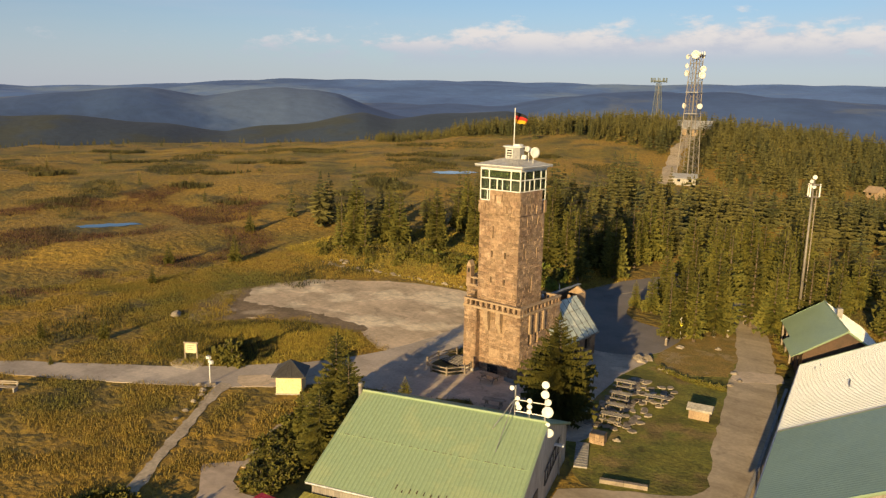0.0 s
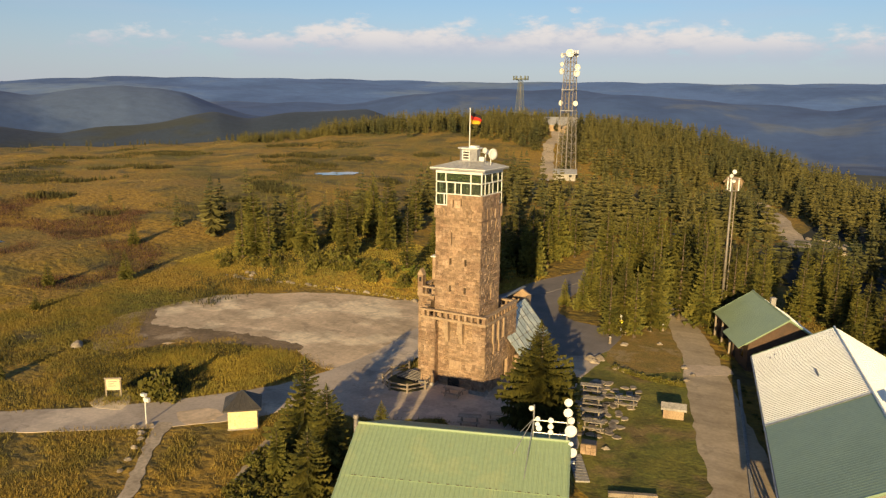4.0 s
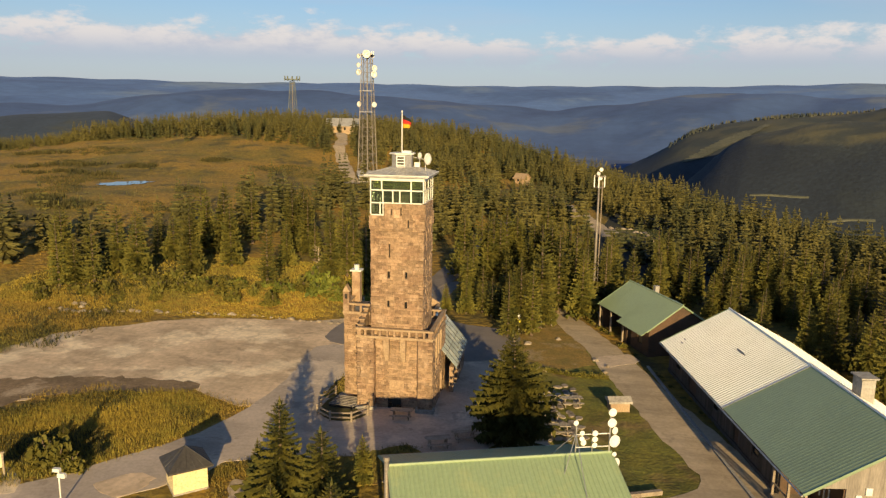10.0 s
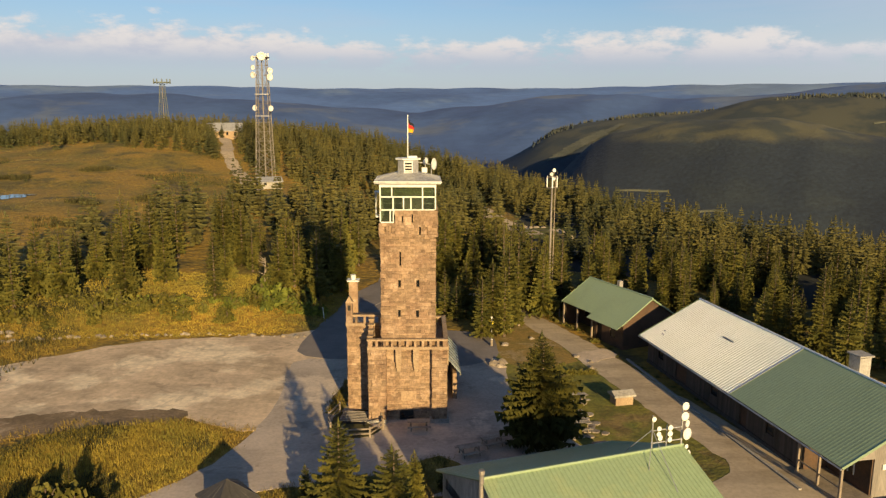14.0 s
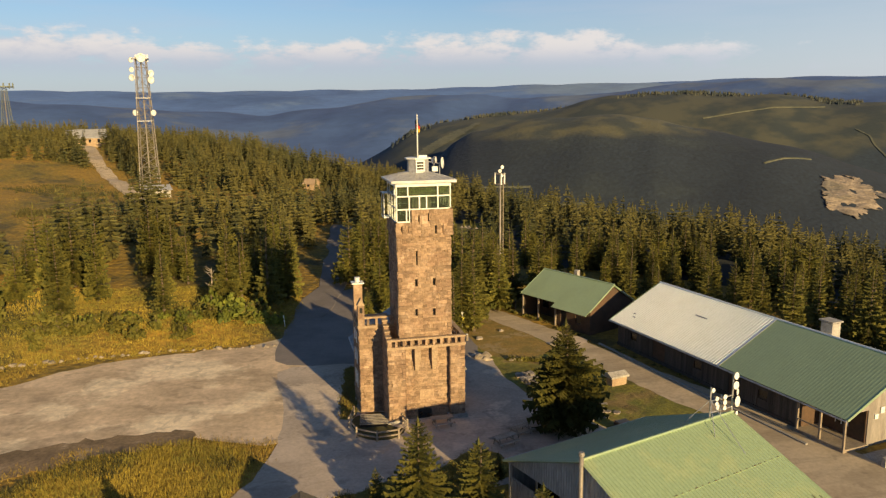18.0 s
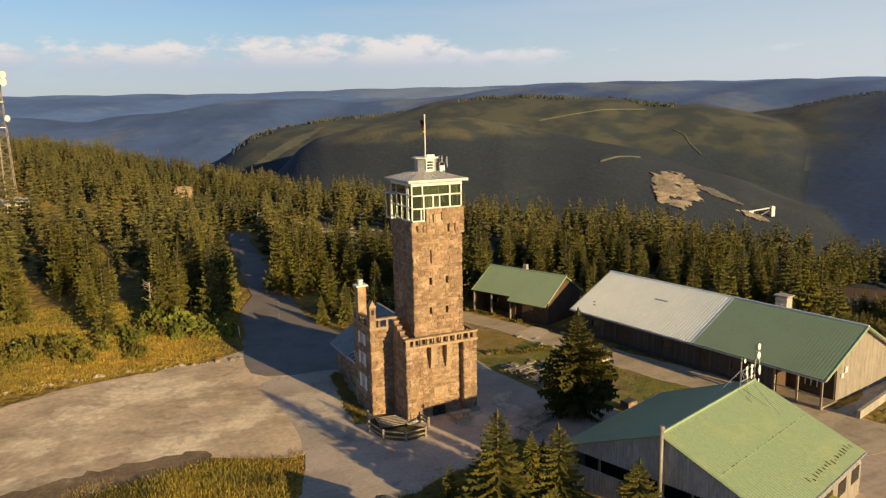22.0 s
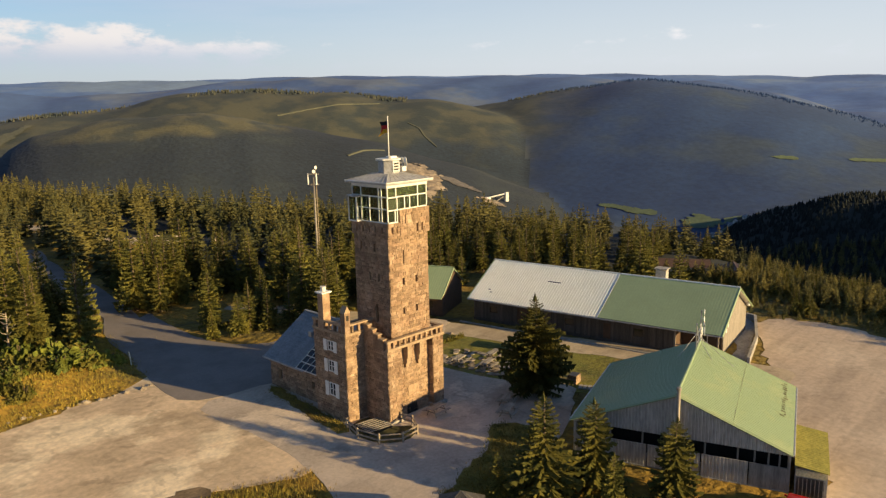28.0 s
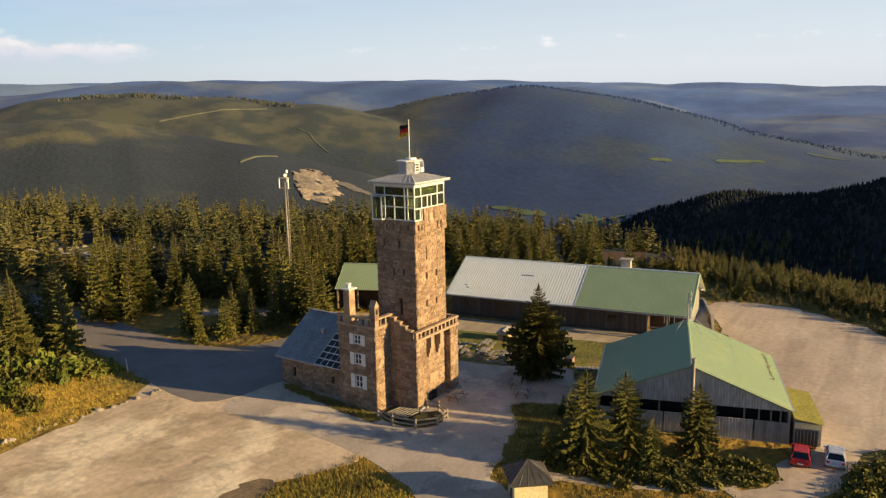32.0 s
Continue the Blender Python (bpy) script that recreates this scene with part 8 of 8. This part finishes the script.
drape("quarry_yard", 412, 362, 36, 1.6, blob(408, 364, 17, 6, -46, 0.9, 2), M["quarry_spoil"], "grey spoil yard of the quarry", "quarry", 0.8, 0.8)
drape("spoil_heap", 412, 333, 20, 1.4, blob(412, 333, 13, 6, -46, 0.9, 9), M["quarry"], "pale spoil slope below the plant", "quarry", 0.8, 0.8)
drape("felled_strip", 180, 757, 75, 2.5, blob(180, 757, 52, 10, 28, 0.35, 3), M["clearing"], "pale felled strip on the opposite hill", "clearing", 1.0)
for cx_, cy_, rx, ry, rot in ((528, 274, 26, 6, 95), (532, 213, 17, 15, 115), (545, 186, 15, 13, 130), (505, 186, 10, 8, 115), (706, 214, 12, 4, -50), (775, 155, 34, 5, -42), (893, 86, 24, 4, -80)):
    drape("hill_meadow", cx_, cy_, 42, 1.1, blob(cx_, cy_, rx, ry, rot, 0.7, cx_ * 0.1), M["valley_meadow"], "small bright meadow in the wooded valley", "meadow", 0.6)
ribbon("forest_road", [(-8.2, 33), (-6.2, 42), (-3.8, 49), (-1.8, 64), (0, 79), (1.5, 95), (3.5, 108)], 4.6, M["asphalt"], "dark forest road between the spruces", 0.07)
ribbon("hill_track_1", [(-43, 137), (-48, 150), (-57, 175), (-66, 200), (-71, 222), (-76, 236)], 4.0, M["dirt"], "pale dirt track up to the hill hut")
ribbon("hill_track_2", [(9.5, 152), (11, 148.6), (13.8, 141), (19, 119), (23, 100), (24.5, 91)], 5.0, M["dirt"], "sandy lane cut through the spruce slope", 0.2)
drape("clearing", 28.5, 97, 14, 1.2, blob(28.5, 97, 6, 10, -10, 0.4, 21), M["lawn"], "grassy clearing beside the sandy lane", "clearing", 0.15)
ribbon("hill_track_3", [(428, 644), (482, 629), (552, 618)], 1.8, M["clearing"], "pale forest road along the opposite hill", 0.6)
ribbon("hill_track_4", [(345, 427), (366, 432), (390, 433)], 1.4, M["clearing"], "pale forest road along the opposite hill", 0.6)
ribbon("hill_track_5", [(534, 553), (535, 536), (527, 520), (521, 497)], 1.8, M["clearing"], "winding pale track on the opposite hill", 0.6)
ribbon("hill_track_6", [(140, 470), (156, 462), (173, 454)], 1.3, M["clearing"], "pale road in the valley wood", 0.6)
ribbon("hill_track_7", [(175, 425), (188, 421), (200, 416)], 1.3, M["clearing"], "pale road in the valley wood", 0.6)


# ---- woods on the far hills ----
def hill_woods(name, label, az0, az1, r0, r1, count, tall, mat, keep, seed):
    """Small spruces standing on a far slope, as one mesh."""
    rnd = np.random.RandomState(seed)
    r = np.sqrt(rnd.uniform(r0 * r0, r1 * r1, count))
    az = np.radians(rnd.uniform(az0, az1, count))
    x, y = r * np.sin(az), r * np.cos(az)
    z = ground_z(x, y)
    ok = np.array([keep(a, b, c) for a, b, c in zip(x, y, z)]) & np.isin(ground_z(x, y, True), HILL_LAYERS[name])
    x, y, z = x[ok], y[ok], z[ok]
    n = len(x)
    h = rnd.uniform(0.65, 1.25, n) * tall
    turn = rnd.uniform(0, math.tau, n)
    sides = 5
    vs = np.zeros((n, sides + 1, 3))
    for k in range(sides):
        a = turn + k * math.tau / sides
        rad = h * 0.36 * rnd.uniform(0.7, 1.25, n)
        vs[:, k] = np.stack([x + rad * np.cos(a), y + rad * np.sin(a), z - 0.1 * h], -1)
    vs[:, sides] = np.stack([x, y, z + h], -1)
    cone = np.array([(k, (k + 1) % sides, sides) for k in range(sides)])
    fs = (cone[None] + (sides + 1) * np.arange(n)[:, None, None]).reshape(-1, 3)
    return tagged(new(name, array_mesh(name, vs.reshape(-1, 3), fs, mat)), label, "forest", kind="stuff")


HILL_LAYERS = {"plateau_forest": (3,), "ridge_forest": (4,), "valley_ridge_forest": (1,)}
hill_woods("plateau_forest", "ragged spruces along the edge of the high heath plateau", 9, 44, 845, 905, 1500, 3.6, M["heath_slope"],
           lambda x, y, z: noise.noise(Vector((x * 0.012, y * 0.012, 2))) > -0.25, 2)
# crest spruces share the ridge colour with shade and haze painted in
hill_woods("ridge_forest", "spruces along the crest of the long ridge, tinted blue for haze", 52, 90, 960, 1030, 1300, 2.6, M["shade_haze_forest"], lambda x, y, z: True, 3)
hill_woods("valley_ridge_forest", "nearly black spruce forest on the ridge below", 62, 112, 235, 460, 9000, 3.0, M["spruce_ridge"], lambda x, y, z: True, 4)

# ---- bushes, dead tree, grasses ----
def bush_arrays(seed, n=260):
    rnd = np.random.RandomState(seed)
    vs, fs = [], []
    for k in range(n):
        a, u = rnd.uniform(0, math.tau), rnd.uniform(0, 1)
        rad = 0.45 + 0.55 * rnd.rand()
        el = math.asin(u)
        lump = 0.75 + 0.35 * math.sin(3 * a + seed) * math.cos(2 * el + seed)
        c = np.array([math.cos(a) * math.cos(el), math.sin(a) * math.cos(el), math.sin(el)]) * rad * lump
        q = rnd.normal(size=(2, 3))
        q = q / np.linalg.norm(q, axis=1)[:, None] * rnd.uniform(0.10, 0.22)
        b = len(vs)
        vs += [c - q[0], c + q[1] * 0.8, c + q[0], c - q[1] * 0.8]
        fs.append((b, b + 1, b + 2, b + 3))
    return np.array(vs), np.array(fs)


def bush_mesh(seed, mat):
    vs, fs = bush_arrays(seed)
    return array_mesh("foliage", vs, fs, mat)


def growth(name, label, spots):
    """Thick undergrowth as one mesh: (x, y, width, height) of each shrub."""
    kinds = [bush_arrays(60 + k, 150) for k in range(5)]
    vs, fs, n = [], [], 0
    for x, y, w, h in spots:
        v, f = rbush.choice(kinds)
        a = rbush.uniform(0, 6.28)
        c, q = math.cos(a) * w, math.sin(a) * w
        vs.append(np.stack([x + v[:, 0] * c - v[:, 1] * q, y + v[:, 0] * q + v[:, 1] * c, gz(x, y) - 0.1 + v[:, 2] * h], -1))
        fs.append(f + n)
        n += len(v)
    return tagged(new(name, array_mesh(name, np.concatenate(vs), np.concatenate(fs), M["shrub"])), label, "shrubs", kind="stuff")


bushes = [bush_mesh(s, M["shrub"]) for s in range(4)]
leafy_bushes = [bush_mesh(s + 4, M["leafy"]) for s in range(4)]
rbush = random.Random(17)


def put_bush(x, y, s, h, label="rough green-brown shrub", group="shrubs", shapes=bushes):
    ob = thing("shrub", label, "shrub", Matrix.Translation((x, y, gz(x, y) - 0.1)) @ Matrix.Rotation(rbush.uniform(0, 6), 4, "Z") @ Matrix.Diagonal((s, s, h, 1)), group)
    f = new("foliage", rbush.choice(shapes))
    f.parent = ob
    st = new("stem", stem_mesh)
    st.parent = ob


bm = bmesh.new()
bm_tube(bm, (0, 0, -0.1), (0.05, 0, 0.7), 0.06, 0.03, 6)
bm_tube(bm, (0, 0, 0.1), (0.4, 0.2, 0.7), 0.04, 0.02, 5)
bm_tube(bm, (0, 0, 0.1), (-0.35, 0.25, 0.65), 0.04, 0.02, 5)
stem_mesh = to_mesh(bm, "stem", M["bark"])
for x, y, s, h in ((-22.2, -17.2, 2.0, 2.4), (-24.2, -16.2, 1.6, 1.9), (-20.6, -17.9, 1.4, 1.6)):
    put_bush(x, y, s, h, "bushy grey-green willow beside the board", "shrubs on the mound")
for k in range(70):
    x = rbush.uniform(-58, -13)
    y = 25.5 + 0.1 * (x + 20) + rbush.uniform(0, 9)
    put_bush(x, y, rbush.uniform(0.7, 1.9), rbush.uniform(0.7, 2.0), "autumn-tinted shrub on the bank above the lot", "shrubs on the bank")
for x, y, s, h in ((-23, 29.4, 1.5, 1.7), (-21.6, 30.2, 1.2, 1.4), (-18.4, 29.3, 1.7, 2.0), (-16.6, 29.8, 1.9, 2.1), (-15.2, 28.6, 1.6, 1.7), (-13.6, 29.8, 1.7, 1.8), (-12.2, 31.2, 1.5, 1.7),
                   (-22.4, 26.2, 0.9, 0.8), (-17.6, 33.2, 1.9, 2.4), (-20.2, 35, 2.0, 2.6), (-14.4, 34.2, 1.8, 2.2), (-25.6, 31.5, 1.4, 1.5), (-19.2, 41, 2.4, 3.6), (-29.5, 30.8, 1.3, 1.4), (-34, 29, 1.4, 1.5)):
    put_bush(x, y, s, h, "dense leafy green bush on the grassy bank", "leafy bushes on the bank", leafy_bushes)
BRAMBLES = [(-6.6, -17.4), (-4.6, -20.4), (-1.6, -23.4), (1.1, -27.4), (2.0, -31.4), (0.0, -32.2), (-3.6, -28.6), (-6.6, -23.6)]
THICKET = [(-0.5, -36.4), (4, -37.2), (9, -39), (12, -43), (9, -50), (-7, -47), (-6, -38)]
for k in range(480):
    x, y = rbush.uniform(-8, 3), rbush.uniform(-33, -17)
    if in_poly(x, y, BRAMBLES):
        put_bush(x, y, rbush.uniform(0.55, 1.1), rbush.uniform(0.45, 1.0), "low bramble along the hall wall", "shrubs along the hall")
spots = []
for k in range(420):
    x, y = rbush.uniform(-8, 13), rbush.uniform(-50, -36)
    if in_poly(x, y, THICKET):
        spots.append((x, y, rbush.uniform(0.7, 1.3), rbush.uniform(0.6, 1.3)))
growth("thicket", "dense green thicket beside the car park", spots)
for k in range(34):
    t = rbush.random()
    put_bush(23.3 + 6.4 * t + rbush.uniform(-0.25, 0.25), 12.2 - 21.5 * t, rbush.uniform(0.18, 0.4), rbush.uniform(0.15, 0.45), "small weed along the barn kerb", "weeds along the barn")
for k in range(16):
    t = rbush.random()
    put_bush(22.6 - 5.0 * t + rbush.uniform(-0.4, 0.6), 14.5 + 14.5 * t, rbush.uniform(0.25, 0.6), rbush.uniform(0.25, 0.7), "rank weed beside the shed road", "weeds along the barn")
for k in range(14):
    put_bush(4 + rbush.uniform(-3, 4), 31 + rbush.uniform(-2.5, 3), rbush.uniform(0.6, 1.7), rbush.uniform(0.7, 2.2), "leafy shrub at the road bend", "shrubs at the bend")
vs, fs, n = [], [], 0
for k in range(2600):
    x, y = rbush.uniform(38, 78), rbush.uniform(-58, 8)
    if x > 48.6 - 0.9 * max(0, -27 - y) and clear_of(x, y) and math.hypot(x - 70, y - 4) > 8:
        v, f = rbush.choice(shapes)
        h, a = rbush.uniform(0.8, 1.5) if math.hypot(x, y) < 60 else rbush.uniform(1.6, 3.0), rbush.uniform(0, 6.28)
        w = h * rbush.uniform(1.0, 1.5)
        c, q = math.cos(a) * w, math.sin(a) * w
        vs.append(np.stack([x + v[:, 0] * c - v[:, 1] * q, y + v[:, 0] * q + v[:, 1] * c, gz(x, y) - 0.2 + v[:, 2] * h], -1))
        fs.append(f + n)
        n += len(v)
tagged(new("young_spruces", array_mesh("young_spruces", np.concatenate(vs), np.concatenate(fs), M["young"])), "dense young spruces along the gravel yard", "young trees", kind="stuff")
for k in range(26):
    t = k / 25
    put_bush(11.6 + 7.0 * t, 10.2 - 0.6 * math.sin(3 * t) - 1.4 * t, rbush.uniform(0.35, 0.6), rbush.uniform(0.5, 0.9), "low dark hedge shrub across the lawn", "lawn hedge")
dead = thing("dead_tree", "bare bleached dead tree on the bank", "tree", Matrix.Translation((-20.4, 37.4, gz(-20.4, 37.4))))
bm = bmesh.new()
bm_tube(bm, (0, 0, -0.3), (0.2, 0, 4.6), 0.14, 0.04, 7)
part("trunk", bm, M["deadwood"], dead)
rd = random.Random(4)
for k in range(16):
    z = 1.2 + 0.21 * k
    a = rd.uniform(0, 6.28)
    ln = rd.uniform(0.6, 1.6) * (1 - 0.12 * (z - 1.2) / 3)
    bm = bmesh.new()
    mid = Vector((0.05 + ln * 0.6 * math.cos(a), ln * 0.6 * math.sin(a), z + 0.25))
    bm_tube(bm, (0.04 * z, 0, z), mid, 0.05, 0.03, 5)
    bm_tube(bm, mid, mid + Vector((ln * 0.4 * math.cos(a + 0.5), ln * 0.4 * math.sin(a + 0.5), 0.35)), 0.03, 0.012, 4)
    part("branch", bm, M["deadwood"], dead)


def scatter_tufts(name, label, spots, blades, size, mat, seed, spread=0.35, category="grass"):
    """Many upright grass blades in tufts, as one mesh."""
    rnd = np.random.RandomState(seed)
    spots = np.asarray(spots)
    n = len(spots)
    c = np.repeat(spots, blades, 0)
    m = len(c)
    a = rnd.uniform(0, math.tau, m)
    base = c + np.stack([rnd.normal(0, spread, m), rnd.normal(0, spread, m), np.zeros(m)], -1)
    h = size * rnd.uniform(0.5, 1.2, m)
    w = 0.11 * size * rnd.uniform(0.7, 1.4, m)
    dx, dy = np.cos(a), np.sin(a)
    lean = h * rnd.uniform(0.1, 0.6, m)
    v = np.stack([base + np.stack([-dy * w, dx * w, -0.05 * np.ones(m)], -1), base + np.stack([dy * w, -dx * w, -0.05 * np.ones(m)], -1), base + np.stack([dx * lean, dy * lean, h], -1)], 1).reshape(-1, 3)
    f = np.arange(3 * m).reshape(-1, 3)
    return tagged(new(name, array_mesh(name, v, f, mat)), label, category, kind="stuff")


rg = np.random.RandomState(12)


def field(n, box, test, pad=0.0):
    out = []
    x = rg.uniform(box[0], box[1], n)
    y = rg.uniform(box[2], box[3], n)
    z = ground_z(x, y)
    for a, b, c in zip(x, y, z):
        if test(a, b):
            out.append((a, b, c))
    return out


NO_GRASS = [LOT, ASPHALT, PLAZA, ROAD, LAWN, FIELD, HOUSE_BOX, TOWER_BOX, BARN_BOX]


def grassy(x, y):
    return not any(in_poly(x, y, p) for p in NO_GRASS)


PATHS = [[(-18.2, -21.6), (-9.4, -33.8), (-4.9, -39.4), (-3.2, -38.2), (-7.6, -32.5), (-16.2, -20.8)], [(-9.1, -17.0), (-6.5, -24.8), (-2.9, -30.9), (-1.4, -29.7), (-4.6, -24.2), (-7.1, -16.8)]]
near_spots = field(30000, (-66, 6, -52, -2), lambda x, y: grassy(x, y) and not any(in_poly(x, y, p) for p in PATHS) and noise.noise(Vector((x * 0.22, y * 0.22, 1))) > -0.12)
scatter_tufts("meadow_grass", "tall ochre and green meadow grass", near_spots, 9, 0.27, M["tuft"], 1)
bank_spots = field(9000, (-62, -9, 21, 46), lambda x, y: y > 22.5 + 0.12 * (x + 20) and grassy(x, y))
scatter_tufts("bank_grass", "rank golden grass on the bank", bank_spots, 10, 0.26, M["bank_tuft"], 2)
side_spots = field(6000, (-60, -36, -12, 26), lambda x, y: grassy(x, y))
scatter_tufts("moor_edge_grass", "rough yellow-green grass along the lot", side_spots, 8, 0.28, M["tuft"], 3)
moor_spots = field(26000, (-250, -45, -20, 240), lambda x, y: math.hypot(x, y) < 300 and all(math.hypot(x - a, y - b) > c for a, b, c in ((-93.0, 108.0, 9.0), (-95.1, 7.4, 7.0))) and noise.noise(Vector((x * 0.05, y * 0.05, 3))) > -0.25)
scatter_tufts("moor_tufts", "tussocks of dry moor grass", moor_spots, 5, 0.3, M["tuft"], 4, 0.6)
pine_spots = []
POOLS = ((-93.0, 108.0, 10.5), (-95.1, 7.4, 8.5))


def dry(x, y):
    return all(math.hypot(x - a, y - b) > c for a, b, c in POOLS)


for cx_, cy_, rx, ry, rot in ((-117, 121, 15, 3.6, 10), (-107, 138, 5, 3.5, 30), (-92, 155, 4, 3, 0), (-87, 75, 8, 3, 0), (-127, 134, 12, 3, 30), (-93, 80, 5, 2.5, 20), (-157, 87, 8, 2.5, 60), (-143, 86, 8, 2.5, 70), (-66, 78, 5, 2, 20), (-88, 60, 5, 2, 30), (-160, 24, 5, 3, 60),
                              (-72, 100, 4, 2, 0), (-60, 108, 6, 3, 70), (-122, 40, 5, 2, 60), (-140, 62, 9, 2.5, 50), (-98, 36, 4, 1.8, 40), (-240, 84, 9, 4, 60), (-156, 164, 10, 3, 30), (-180, 60, 12, 3, 70), (-200, 110, 14, 3, 50), (-175, 130, 10, 2.5, 45)):
    inside = blob(cx_, cy_, rx, ry, rot, 0.8, cx_)
    for _ in range(int(rx * ry * 9)):
        x, y = cx_ + rbush.uniform(-rx, rx), cy_ + rbush.uniform(-rx, rx)
        if inside(x, y) and dry(x, y):
            pine_spots.append((x, y, gz(x, y)))
scatter_tufts("dwarf_pine", "dark dwarf pine thickets on the moor", pine_spots, 12, 1.1, M["heath"], 8, 0.5, "shrub")
heath_spots = field(40000, (-250, -40, -30, 240), lambda x, y: math.hypot(x, y) < 300 and dry(x, y) and noise.noise(Vector((x * 0.035, y * 0.05, 7))) > 0.30)
scatter_tufts("heath", "dark heath and dwarf pine patches on the moor", heath_spots, 9, 0.6, M["heath"], 5, 0.55, "heath")
verge = field(5000, (7, 31, -20, 48), lambda x, y: grassy(x, y) and not in_poly(x, y, SHED_BOX))
scatter_tufts("verge_grass", "short verge grass beside the barn road", verge, 5, 0.3, M["tuft"], 6, 0.25)
heather_spots = field(9000, (-125, -62, -22, 42), lambda x, y: dry(x, y) and noise.noise(Vector((x * 0.06, y * 0.09, 4))) > 0.02)
scatter_tufts("heather", "faded red-brown heather round the moor pool", heather_spots, 9, 0.45, M["heather"], 9, 0.6, "heath")
mound_spots = field(5200, (-36, -14, -23, -2), lambda x, y: in_poly(x, y, MOUND) and grassy(x, y))
scatter_tufts("mound_grass", "rank golden-green grass on the mound", mound_spots, 9, 0.3, M["bank_tuft"], 10, 0.35)
verge_spots = field(2600, (-9, 6, -18, -8), lambda x, y: in_poly(x, y, VERGE)) + field(1400, (-9, -4, -2, 13), lambda x, y: in_poly(x, y, STRIP))
scatter_tufts("verge_tufts", "rank green grass on the verges round the tower", verge_spots, 8, 0.26, M["tuft"], 11, 0.25)
mound_heath = field(2600, (-36, -14, -23, -2), lambda x, y: in_poly(x, y, MOUND) and noise.noise(Vector((x * 0.15, y * 0.15, 9))) - 0.045 * (x + 25) > 0.0)
scatter_tufts("mound_heath", "dark heath and weeds on the shaded side of the mound", mound_heath, 10, 0.42, M["heath"], 12, 0.4, "heath")
